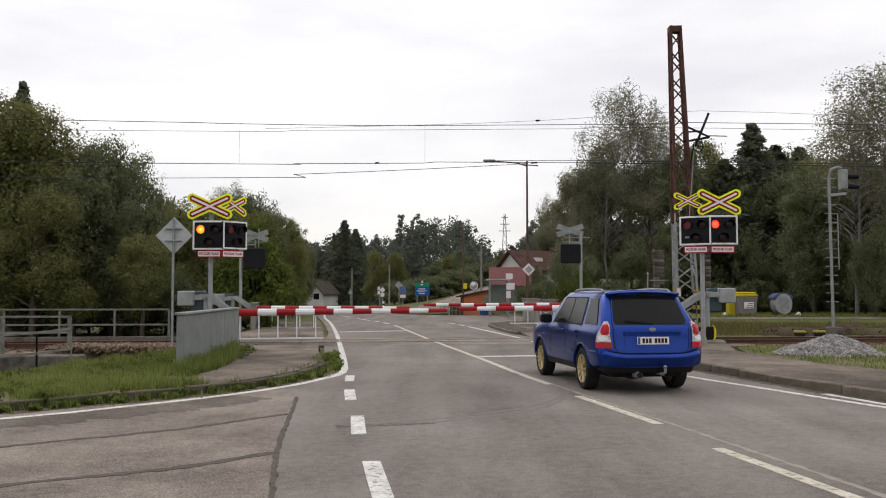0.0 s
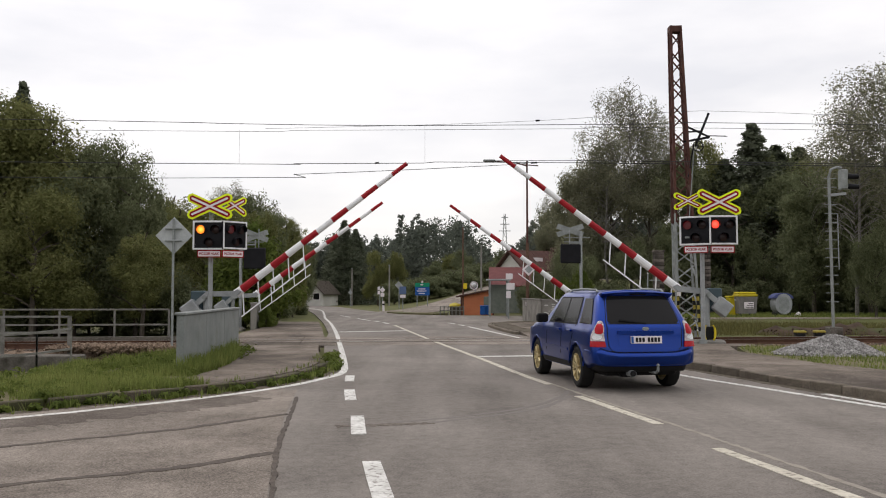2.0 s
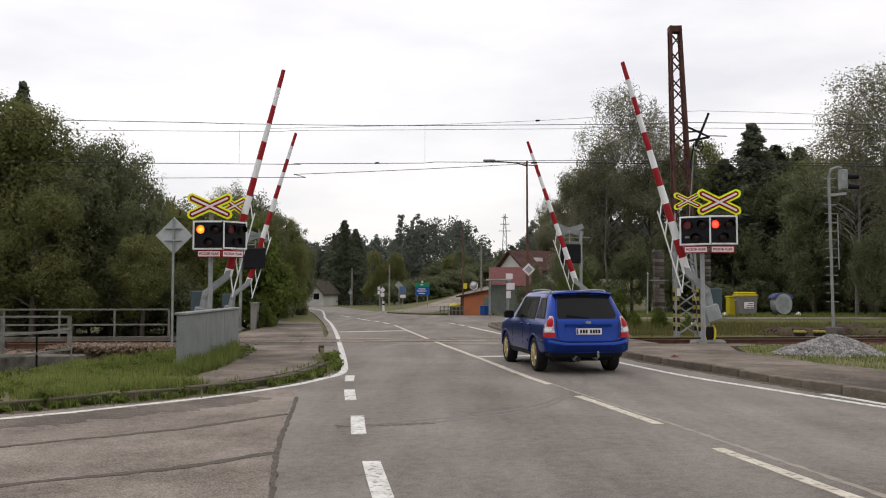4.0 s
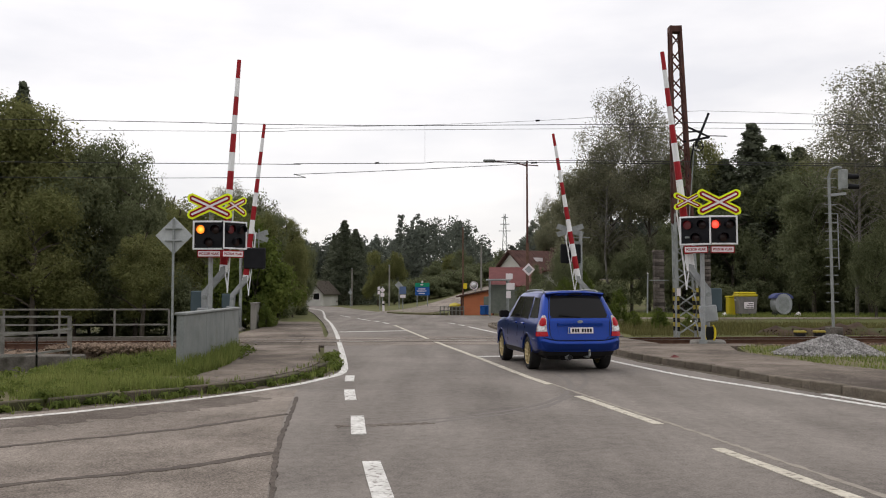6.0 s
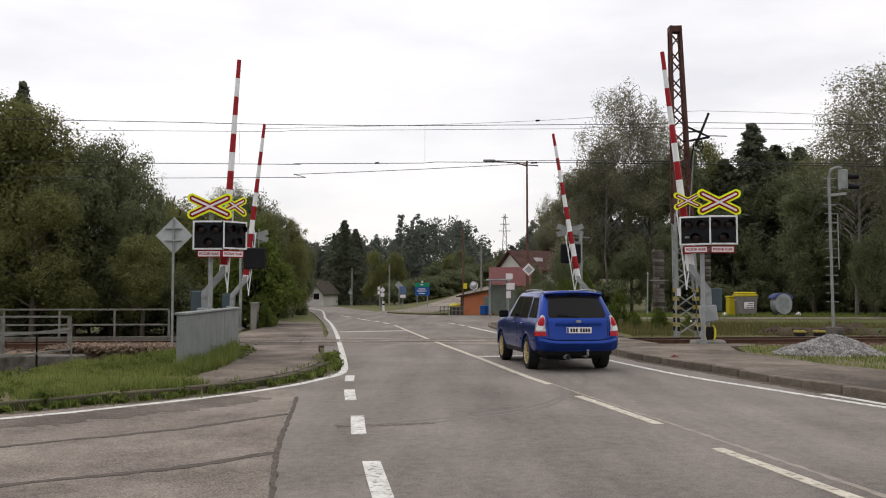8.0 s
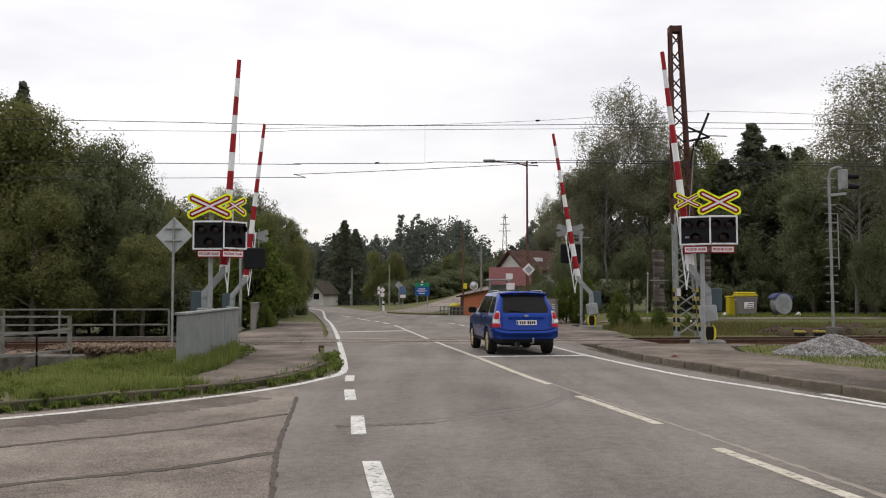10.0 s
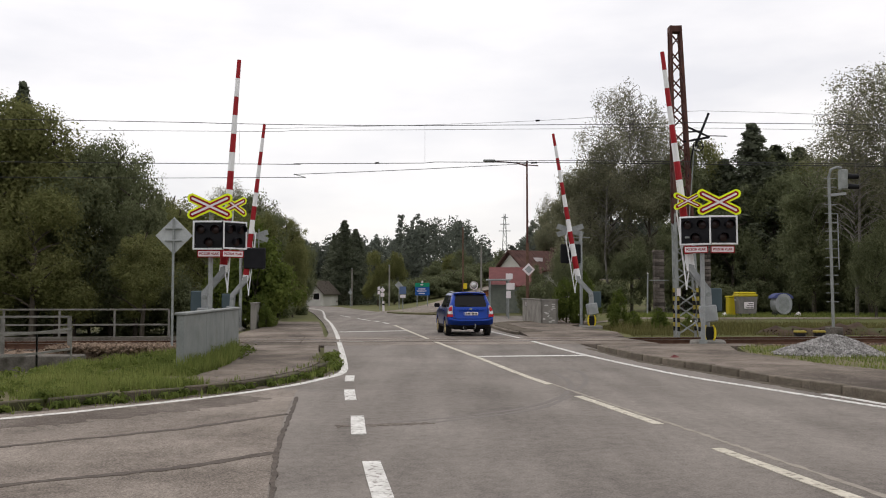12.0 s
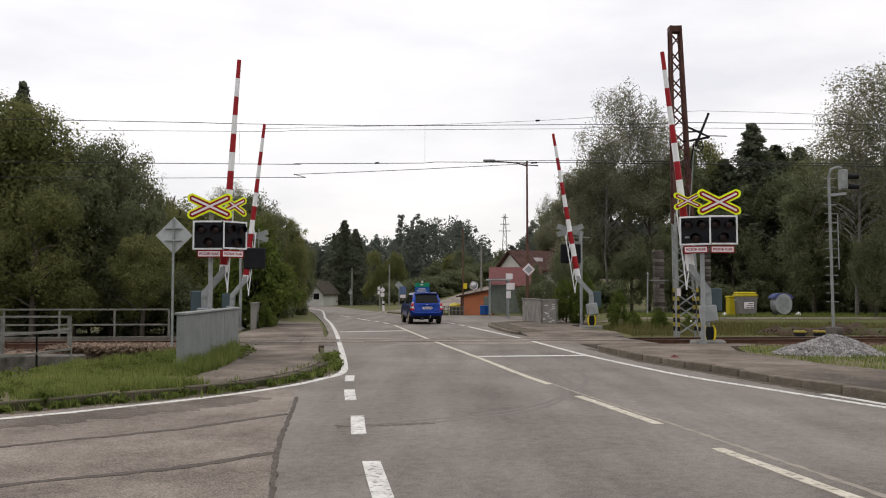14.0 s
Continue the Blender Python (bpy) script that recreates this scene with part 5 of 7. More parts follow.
REF = {"olive": 10, "olive2": 10, "dark": 10, "dark2": 10, "grey": 10, "birch": 14, "bush": 3, "thicket": 3, "spruce": 12}
LABELS = {"olive": "dense olive-green broadleaf tree at the stream bank", "olive2": "olive-green alder with leaves down to the ground", "dark": "dark green broadleaf tree at the wood's edge",
          "dark2": "dark wide bushy tree at the wood's edge", "grey": "grey-green broadleaf tree behind the road", "birch": "tall thin birch with pale drooping twigs", "bush": "light green leafy bush", "thicket": "dark leafy thicket under the trees", "spruce": "dark green pointed spruce"}
TREES = [
    # stream bank, from the outside inwards
    ("olive", -24.0, 41, 11.2, 1.0), ("spruce", -23.3, 50, 13.6, 0.9), ("olive2", -15.7, 52, 8.3, 0.9), ("olive", -20.6, 41.5, 10.4, 0.95), ("olive2", -18.2, 43, 10.2, 0.8), ("dark", -16.0, 44, 9.9, 0.58), ("dark2", -14.5, 43, 7.8, 0.68),
    ("olive", -17.6, 39, 6.2, 1.05), ("olive2", -20.6, 38, 5.6, 1.1), ("olive2", -13.2, 40, 5.2, 0.95), ("olive2", -14.6, 50, 7.3, 0.9), ("olive", -12.6, 49, 6.7, 0.8),
    ("birch", -14.4, 62, 9.4, 0.9), ("dark", -12.6, 62, 8.6, 0.75), ("olive2", -11.4, 66, 7.8, 0.7), ("olive", -11.6, 56, 6.4, 0.72), ("olive2", -11.9, 73, 7.0, 0.62), ("dark", -12.4, 80, 6.6, 0.7), ("olive2", -12.0, 68, 5.6, 0.65),
    ("dark", -10.6, 44.5, 4.6, 0.7), ("dark2", -11.3, 50, 5.0, 0.72), ("olive", -9.9, 60, 4.6, 0.6), ("olive2", -10.9, 68, 4.9, 0.6),
    ("thicket", -23.0, 47.4, 3.6, 1.2), ("thicket", -20.6, 46.4, 3.6, 1.2), ("thicket", -18.2, 47.0, 3.4, 1.2), ("thicket", -16.0, 46.5, 3.4, 1.2), ("thicket", -13.9, 45.6, 3.3, 1.1), ("thicket", -12.0, 43.0, 2.6, 0.95), ("thicket", -10.3, 41.4, 2.7, 0.85), ("thicket", -9.6, 42.4, 3.0, 0.8),
    ("olive", -19.4, 43.2, 10.3, 0.95), ("dark2", -17.2, 42.4, 9.4, 0.72), ("olive2", -22.2, 43.5, 10.6, 0.95),
    ("thicket", -10.0, 55, 2.6, 0.8), ("thicket", -10.6, 60, 2.6, 0.8), ("thicket", -11.4, 66, 2.8, 0.8), ("thicket", -12.4, 73, 3.0, 0.85),
    # behind the road on the right
    ("birch", 13.9, 67, 17.4, 0.78), ("birch", 12.0, 66, 13.8, 0.95), ("grey", 11.2, 68, 12.0, 0.72), ("birch", 15.3, 68, 15.6, 0.8), ("grey", 10.8, 86, 9.4, 0.75), ("grey", 9.6, 84, 7.4, 0.6), ("grey", 12.8, 68, 11.5, 0.7), ("grey", 14.9, 66, 10.5, 0.68), ("grey", 10.4, 72, 9.8, 0.6), ("birch", 10.7, 92, 10.4, 0.75), ("birch", 11.4, 71, 11.2, 0.6),
    ("dark", 17.5, 66, 11.8, 0.72), ("olive", 18.9, 68, 12.0, 0.66), ("spruce", 20.6, 66, 10.9, 1.9), ("spruce", 22.1, 64.5, 13.2, 1.75), ("spruce", 24.2, 66, 11.9, 1.9), ("spruce", 26.4, 67, 11.9, 1.9), ("dark2", 21.4, 67, 11.2, 0.8), ("dark2", 28.0, 68, 12.4, 0.9), ("dark", 24.9, 66, 12.0, 0.8), ("dark", 23.2, 63, 9.8, 0.85), ("olive", 26.3, 63, 10.2, 0.85),
    ("dark", 29.3, 64, 11.5, 0.9), ("dark2", 32, 66, 12, 1.0), ("dark", 36, 66, 12.5, 1.0), ("dark2", 19.6, 61.5, 7.5, 0.8), ("dark", 16.2, 61.5, 6.4, 0.8), ("dark2", 12.6, 61, 5.2, 0.8), ("dark", 23, 60, 5.6, 0.95), ("dark2", 27, 59.5, 5.2, 0.9), ("dark", 30.5, 60, 6, 1.0),
    ("dark2", 9.6, 60.5, 4.0, 0.8), ("birch", 22.7, 50, 12.9, 1.15), ("birch", 25.2, 50.5, 14.9, 1.1), ("dark2", 23.0, 48.4, 5.4, 0.62), ("dark", 26.0, 48.6, 6.2, 0.72), ("dark", 22.4, 55, 9.0, 0.75), ("dark2", 25.6, 54.5, 9.2, 0.7), ("dark", 28.4, 55, 9.4, 0.75),
    ("dark2", 14.6, 60.2, 4.2, 0.85), ("dark2", 21.0, 59.4, 4.4, 0.85), ("dark2", 25.2, 58.6, 3.8, 0.8),
    ("thicket", 17.6, 58.6, 2.2, 1.0), ("thicket", 20.0, 58.2, 2.5, 1.0), ("thicket", 22.6, 57.9, 2.0, 1.0), ("thicket", 24.4, 57.4, 2.4, 0.95), ("thicket", 26.6, 57.2, 2.1, 1.0), ("thicket", 28.6, 57.0, 2.6, 1.0), ("thicket", 10.9, 59.5, 2.4, 1.0),
    # far along the road
    ("spruce", -13.5, 124, 11.4, 1.75), ("spruce", -12.2, 127, 10.4, 1.6), ("spruce", -15.6, 130, 10.0, 1.2), ("olive", -8.0, 112, 6.4, 0.75), ("olive2", -5.9, 112, 7.0, 0.6), ("dark2", 2.3, 118, 5.2, 0.85), ("olive2", 1.1, 121, 5.2, 0.9), ("dark", -19, 110, 8, 0.9),
    # bushes on the slope behind the rising road
    ("thicket", -5.6, 105, 3.0, 1.3), ("thicket", -3.6, 101, 2.6, 1.3), ("thicket", -2.0, 103, 3.0, 1.3), ("thicket", -0.4, 105, 2.8, 1.3), ("thicket", 1.2, 107, 3.1, 1.3), ("thicket", 3.0, 111, 3.0, 1.4), ("thicket", 5.2, 114, 3.2, 1.4), ("dark2", -1.2, 112, 4.6, 0.9), ("dark2", 7.6, 119, 4.4, 0.9),
    # by the concrete wall
    ("dark2", 6.6, 62, 3.7, 0.6), ("thicket", 5.75, 60, 2.5, 0.7), ("thicket", 6.4, 57, 2.6, 0.8),
    ("dark2", 6.15, 46.6, 3.9, 0.5), ("dark", 7.5, 48.5, 3.6, 0.6), ("dark", 5.9, 49.5, 2.3, 0.5),
]
for i, (kind, x, y, h, wide) in enumerate(TREES):
    plant(models[kind], LABELS[kind], x, y, h, REF[kind], wide, 1.7 * i)
for i, (x, y, h, wide) in enumerate([(-8.5, 41.5, 4.6, 0.85), (-9.3, 42.8, 4.8, 0.85), (-7.9, 39.2, 1.5, 0.85), (-7.4, 38.2, 1.0, 0.85), (7.75, 40.6, 1.7, 0.62), (8.3, 39.6, 0.8, 0.9), (9.2, 38.8, 0.95, 0.85), (10.3, 38.4, 0.6, 1.0), (5.9, 43.6, 2.2, 0.7), (6.6, 43.0, 2.6, 0.6)]):
    plant(models["bush"], LABELS["bush"], x, y, h, 3, wide, 2.1 * i, "bush", "bushes at the crossing")
for ob in models.values():
    for o in [*ob.children_recursive, ob]:
        bpy.data.objects.remove(o)

# wooded slope far off
rng = random.Random(31)
far = []
for _ in range(620):
    y = 130 + 110 * rng.random() ** 1.5
    x = rng.uniform(-0.42, 0.62) * y
    h = rng.uniform(8.0, 10.5) + 2.2 * noise.noise((x * 0.05, y * 0.03, 0)) + 3.2 * math.exp(-((x / y + 0.012) / 0.04) ** 2) - 6.8 * math.exp(-((x / y - 0.064) / 0.03) ** 2)
    z0, pointed = land(x, y), rng.random() < 0.3
    for k in range(22):
        u = 0.95 * (k + rng.random()) / 22
        a, r = rng.uniform(0, 6.28), rng.uniform(0.3, 1.0) * ((1.05 - u) * 2.3 if pointed else 2.6 * math.sqrt(max(0.05, 1 - (1.6 * u - 0.6) ** 2)))
        far.append((x + r * math.cos(a), y + r * math.sin(a), z0 + h * (u * (1.15 if pointed else 1.0)), 0.45 + 0.75 * (1 - u) if pointed else rng.uniform(0.9, 1.5)))
# unseen half ring of leaf clumps behind the camera, added to darken reflections
for _ in range(220):
    a = rng.uniform(math.pi * 1.02, math.pi * 1.98)
    q = rng.uniform(45, 75)
    x, y, h = q * math.cos(a) * 1.3, q * math.sin(a), rng.uniform(6, 11)
    for k in range(10):
        far.append((x + rng.uniform(-2.4, 2.4), y + rng.uniform(-2.4, 2.4), h * rng.random(), rng.uniform(0.8, 1.5)))
tagged(part("far_wood", leaf_mesh("far_wood", far, 25, 0.50, 32, LEAF_HAZED, 0.2), LEAF_HAZED), "dark mixed wood with haze in its colour on the far slopes, and added unseen trees behind the camera", "wood", kind="stuff")


# ---- grass ----
def grass(name, spots, label, material, seed):
    """Upright blades as one mesh; spots: (x, y, z, height)."""
    r = np.random.default_rng(seed)
    p = np.array(spots)
    n = len(p)
    a = r.uniform(0, 6.283, n)
    lean = r.uniform(0.05, 0.55, n) * p[:, 3]
    w = r.uniform(0.006, 0.014, n)
    base = p[:, :3]
    side = np.stack([np.cos(a) * w, np.sin(a) * w, np.zeros(n)], 1)
    tip = base + np.stack([-np.sin(a) * lean, np.cos(a) * lean, p[:, 3]], 1)
    v = np.stack([base - side, base + side, tip], 1).reshape(-1, 3)
    me = bpy.data.meshes.new(name)
    me.vertices.add(3 * n)
    me.vertices.foreach_set("co", v.ravel())
    me.loops.add(3 * n)
    me.loops.foreach_set("vertex_index", np.arange(3 * n, dtype=np.int32))
    me.polygons.add(n)
    me.polygons.foreach_set("loop_start", np.arange(0, 3 * n, 3, dtype=np.int32))
    me.materials.append(material)
    me.update(calc_edges=True)
    return tagged(new(name, me), label, "grass", kind="stuff")


def inside(x, y, poly):
    hit = False
    for (x0, y0), (x1, y1) in zip(poly, poly[1:] + poly[:1]):
        if (y0 > y) != (y1 > y) and x < (x1 - x0) * (y - y0) / (y1 - y0) + x0:
            hit = not hit
    return hit


def scatter(poly, count, z, low, high, seed, patchy=0.0):
    r, out = random.Random(seed), []
    xs, ys = [p[0] for p in poly], [p[1] for p in poly]
    for _ in range(count * 30):
        x, y = r.uniform(min(xs), max(xs)), r.uniform(min(ys), max(ys))
        q = noise.noise((x * 0.9, y * 0.9, seed))
        if inside(x, y, poly) and q > patchy - 0.6 + r.uniform(-0.2, 0.2):
            out.append((x, y, z(x, y) if callable(z) else z, r.uniform(low, high) * (1 + 0.6 * q)))
            if len(out) >= count:
                break
    return out


near_verge = [p for p in verge_outline if p[0] > -12]
grass("verge_grass", scatter(verge_outline, 60000, 0.10, 0.03, 0.17, 1, 0.58), "uneven green grass on the verge", GRASS, 1)
grass("parapet_grass", scatter([(-4.7, 15.8), (-4.15, 16.2), (-4.2, 18), (-4.5, 20.5), (-5.1, 22.3), (-4.9, 19)], 3600, 0.10, 0.14, 0.34, 2), "long grass along the grey parapet", GRASS, 2)
grass("kerb_weeds", [(x + d, y - d * 0.6, 0.0, h) for (x, y) in shifted(smooth_line(KERB_LEFT[1:8], 0.012), 0.15) for d, h in [(random.gauss(0, 0.10), abs(random.gauss(0, 0.10)) + 0.02)] if noise.noise((x * 1.4, y * 1.4, 3)) > -0.28],
      "weeds growing along the kerb", GRASS, 3)
grass("verge_grass_right", scatter([(8.2, 16.4), (7.65, 18.3), (7.3, 22), (7.8, 24.2), (8.6, 24.3), (20, 24.5), (16, 12)], 15000, 0.09, 0.03, 0.11, 4, 0.2), "short grass behind the footpath", GRASS, 4)
grass("trackside_grass", scatter([(7.0, 33.6), (7.0, 42), (8.5, 44.3), (40, 44.2), (32, 36.8)], 60000, land, 0.05, 0.2, 5, 0.1), "tall dry grass beyond the track", DRY_GRASS, 5)


grass("lane_grass", scatter([(9.5, 47.6), (40, 47.4), (42, 53), (11, 55)], 30000, land, 0.06, 0.24, 6, 0.2), "green grass along the lane under the trees", GRASS, 6)


# broad-leaved weeds in the verge, at the kerb and along the parapet
wr, weed_spots = random.Random(77), []
while len(weed_spots) < 270:
    x, y = wr.uniform(-9, -2.4), wr.uniform(10, 23.5)
    if inside(x, y, verge_outline):
        weed_spots.append((x, y, 0.13, wr.uniform(0.06, 0.2)))
for x, y in shifted(smooth_line(KERB_LEFT[1:10], 0.16), 0.12):
    if wr.random() < 0.92:
        weed_spots.append((x + wr.gauss(0.03, 0.08), y - abs(wr.gauss(0, 0.06)), 0.04, wr.uniform(0.05, 0.15)))
for k in range(26):
    weed_spots.append((-4.6 - 0.5 * k / 26 + wr.uniform(0.1, 0.45), 16.6 + 6 * k / 26, 0.16, wr.uniform(0.12, 0.26)))
tagged(part("weeds", leaf_mesh("weeds", weed_spots, 46, 0.07, 78, LEAF_LIGHT), LEAF_LIGHT), "broad-leaved green weeds on verge and kerb", "weeds", kind="stuff")


grass("tall_weeds", scatter([(7.2, 37.2), (7.6, 41.5), (13, 40.5), (16, 37.8), (10, 36.4)], 3000, land, 0.15, 0.55, 8, 0.55), "tall thin weeds beside the track", DRY_GRASS, 8)
grass("path_weeds", [(x + dx, y + dy, 0.10, h) for (x, y) in shifted(smooth_line(KERB_LEFT[4:9], 0.03), -0.22) for dx, dy, h in [(0.06 * math.sin(91 * x), 0.05 * math.cos(57 * y), 0.03 + 0.09 * abs(math.sin(33 * x + 17 * y)))] if noise.noise((x * 1.9, y * 1.9, 6)) > 0.05],
      "small weeds in the footpath edge", GRASS, 9)

# ---- parapets and railings ----
def wall_run(name, p0, p1, thick, z0, z1, material, label, coping=True):
    """A low wall from p0 to p1 with a coping and joints."""
    p0, p1 = Vector((*p0, 0)), Vector((*p1, 0))
    length = (p1 - p0).length
    w = thing(name, Matrix.Translation(p0) @ Matrix.Rotation(math.atan2(p1.y - p0.y, p1.x - p0.x), 4, "Z"), label, "wall")
    n = max(1, round(length / 2.2))
    for k in range(n):
        part("panel", box(k * length / n + 0.004, (k + 1) * length / n - 0.004, -thick / 2, thick / 2, z0, z1, 0.012), material, w)
    if coping:
        part("coping", box(-0.03, length + 0.03, -thick / 2 - 0.035, thick / 2 + 0.035, z1 - 0.002, z1 + 0.05, 0.012), material, w)
    return w


wall_run("parapet", (-4.75, 16.5), (-5.22, 23.0), 0.14, 0.0, 1.11, PANEL_GREY, "grey sheet-clad parapet in long grass")
wall_run("far_parapet", (4.45, 50.0), (4.72, 43.2), 0.18, 0.0, 1.2, CONCRETE, "grey concrete parapet beyond the track")
wall_run("far_parapet", (4.75, 43.1), (5.35, 42.7), 0.18, 0.0, 1.2, CONCRETE, "short concrete parapet end with worn paint")
scrawl = thing("wall_scrawl", pose(4.98, 42.86, 0.0, 0, 0, -33.7), "worn white paint scrawl on the concrete parapet end", "graffiti")
sc_rng = random.Random(5)
for k in range(14):
    x, z = -0.26 + 0.5 * sc_rng.random(), 0.15 + 0.9 * k / 14
    part("stroke", box(x - 0.03, x + sc_rng.uniform(0.05, 0.16), -0.082, -0.076, z, z + sc_rng.uniform(0.03, 0.07)), RENDER_WHITE, scrawl)
wall_run("far_parapet", (-7.75, 37.2), (-8.5, 43.5), 0.2, 0.0, 1.08, CONCRETE, "mossy concrete parapet among bushes")


def railing(name, points, height, rails, every, label, radius=0.03, category="railing"):
    """Posts and long bars along (x, y, z) points."""
    r = thing(name, Matrix(), label, category)
    for a, b in zip(points, points[1:]):
        a, b = Vector(a), Vector(b)
        n = max(1, round((b - a).length / every))
        for k in range(n + 1):
            p = a.lerp(b, k / n)
            part("post", box(p.x - radius, p.x + radius, p.y - radius, p.y + radius, p.z - 0.5, p.z + height, 0.006), RAIL_PAINT, r)
        for h in rails:
            part("rail", bar(a + Vector((0, -0.03, h)), b + Vector((0, -0.03, h)), 0.045, 0.055), RAIL_PAINT, r)
    return r


railing("bridge_railing", [(-9.45, 31.45, -0.08), (-22.05, 30.0, -0.08)], 1.05, (0.06, 0.52, 1.04), 1.8, "grey tubular steel railing along the railway bridge")
railing("bridge_railing", [(-10.6, 25.9, -0.1), (-17.8, 25.1, -0.1)], 0.97, (0.5, 0.95), 1.8, "grey steel railing on the near side of the railway bridge", 0.045)
railing("ramp_railing", [(-9.45, 23.2, -0.25), (-10.05, 22.6, -0.33), (-11.6, 21.6, -0.42)], 0.88, (0.35, 0.86), 1.0, "thin sloping handrail beside the stream", 0.022)
tagged(part("abutment", box(-18, -9.75, 24.2, 25.0, -1.5, -0.15, 0.03), STAINED), "stained concrete bridge abutment", "abutment", kind="structure")
tagged(part("stream_ledge", box(-18, -9.4, 21.9, 22.4, -1.5, -0.62, 0.03), STAINED), "pale concrete ledge of the stream wall", "ledge", kind="structure")
tagged(part("bridge_kerb", bar((-9.2, 31.5, -0.1), (-24, 29.8, -0.1), 0.3, 0.25), STAINED), "concrete edge of the railway bridge", "bridge edge", kind="structure")


# ---- traffic sign seen from behind ----
def diamond_back():
    s = thing("priority_sign", pose(-7.57, 25.5, 0.05), "diamond road sign seen from its bare grey back", "road sign")
    part("post", tube([(0, 0, -0.3), (0, 0, 3.55)], 0.035, 10), GALV_DULL, s)
    q = Matrix.Translation((0, 0.06, 3.08)) @ Matrix.Rotation(radians(45), 4, "Y")
    part("plate", box(-0.37, 0.37, -0.012, 0.012, -0.37, 0.37, 0.006), SIGN_BACK, s, m=q)
    for z in (2.93, 3.27):
        part("clamp", box(-0.24, 0.24, -0.012, 0.04, z - 0.02, z + 0.02, 0.006), GALV_DULL, s)
        part("clamp_band", box(-0.055, 0.055, -0.05, 0.0, z - 0.02, z + 0.02, 0.008), GALV_DULL, s)


diamond_back()


# ---- catenary mast, wires ----
def lattice_mast():
    t = thing("catenary_mast", pose(8.5, 32.0, -0.3), "tall rusty lattice catenary mast with striped feet", "mast")
    h = 11.3
    feet = [(-0.3, -0.28), (0.45, -0.28), (0.45, 0.28), (-0.3, 0.28)]
    tops = [(-0.42, -0.14), (-0.08, -0.14), (-0.08, 0.14), (-0.42, 0.14)]

    def leg(k, z):
        u = z / h
        return Vector((feet[k][0] + (tops[k][0] - feet[k][0]) * u, feet[k][1] + (tops[k][1] - feet[k][1]) * u, z))
    for k in range(4):
        part("leg", bar(leg(k, 0), leg(k, 4.3), 0.07, 0.07), GALV_DULL, t, "grey lower leg")
        part("leg", bar(leg(k, 4.3), leg(k, h), 0.085, 0.085), RUST_STEEL, t)
        for j in range(10):
            z = 0.5 + j * 0.15
            part("stripe", bar(leg(k, z), leg(k, z + 0.15), 0.08, 0.08), STRIPE_YELLOW if j % 2 else TRIM_BLACK, t)
    n = 22
    for j in range(n):
        z0, z1 = 0.4 + (h - 0.7) * j / n, 0.4 + (h - 0.7) * (j + 1) / n
        mt = GALV_DULL if z0 < 4.2 else RUST_STEEL
        for a, b in ((0, 1), (1, 2), (2, 3), (3, 0)):
            if j % 2:
                a, b = b, a
            part("brace", bar(leg(a, z0), leg(b, z1), 0.045, 0.045), mt, t)
    part("cap", box(-0.46, -0.04, -0.18, 0.18, h - 0.22, h, 0.01), RUST_STEEL, t)
    # cantilever and tension wheel
    for a, b, w in (((0.0, -0.1, 7.75), (0.80, -0.5, 7.25), 0.07), ((0.0, -0.1, 7.15), (0.80, -0.5, 7.25), 0.07), ((0.35, -0.3, 6.95), (0.78, -0.5, 8.1), 0.07), ((0.30, -0.3, 7.05), (0.12, -0.2, 5.9), 0.04), ((0.78, -0.5, 7.3), (1.35, -0.7, 7.25), 0.03), ((0.1, -0.1, 7.5), (0.55, -0.3, 7.5), 0.05)):
        part("cantilever", bar(a, b, w, w), BLACK, t, "dark cantilever arm")
    wheel = lathe([(0.16, -0.03), (0.19, -0.03), (0.19, 0.03), (0.16, 0.03), (0.16, -0.03)], 20, Matrix.Translation((0.42, -0.4, 6.95)) @ Matrix.Rotation(radians(90), 4, "X"))
    for k in range(3):
        a = k * math.pi / 3
        wheel.join(bar((0.42 - 0.17 * math.cos(a), -0.4, 6.95 - 0.17 * math.sin(a)), (0.42 + 0.17 * math.cos(a), -0.4, 6.95 + 0.17 * math.sin(a)), 0.025, 0.025))
    part("tension_wheel", wheel, BLACK, t)
    part("tension_rod", bar((0.3, -0.3, 6.8), (0.1, -0.3, 4.4), 0.03, 0.03), GALV_DULL, t)
    part("service_pipe", tube([(-0.42, -0.4, 0), (-0.42, -0.4, 4.6)], 0.032, 8), GALV_DULL, t)
    part("notice", box(-0.42, -0.24, -0.36, -0.34, 1.72, 1.98, 0.005), SIGN_WHITE, t)


lattice_mast()


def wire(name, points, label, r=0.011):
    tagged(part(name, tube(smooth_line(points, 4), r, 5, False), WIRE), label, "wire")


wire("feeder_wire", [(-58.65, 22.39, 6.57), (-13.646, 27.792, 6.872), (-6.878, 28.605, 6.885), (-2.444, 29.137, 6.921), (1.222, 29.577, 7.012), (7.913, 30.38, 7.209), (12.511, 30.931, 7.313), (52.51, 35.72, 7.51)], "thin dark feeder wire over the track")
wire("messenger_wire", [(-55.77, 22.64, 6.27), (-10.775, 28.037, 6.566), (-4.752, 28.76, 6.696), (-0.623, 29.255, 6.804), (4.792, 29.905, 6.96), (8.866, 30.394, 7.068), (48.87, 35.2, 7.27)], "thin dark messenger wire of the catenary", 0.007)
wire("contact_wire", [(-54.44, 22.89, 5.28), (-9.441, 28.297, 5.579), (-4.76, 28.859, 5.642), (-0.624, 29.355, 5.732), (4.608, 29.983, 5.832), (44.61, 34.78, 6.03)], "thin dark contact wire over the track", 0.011)
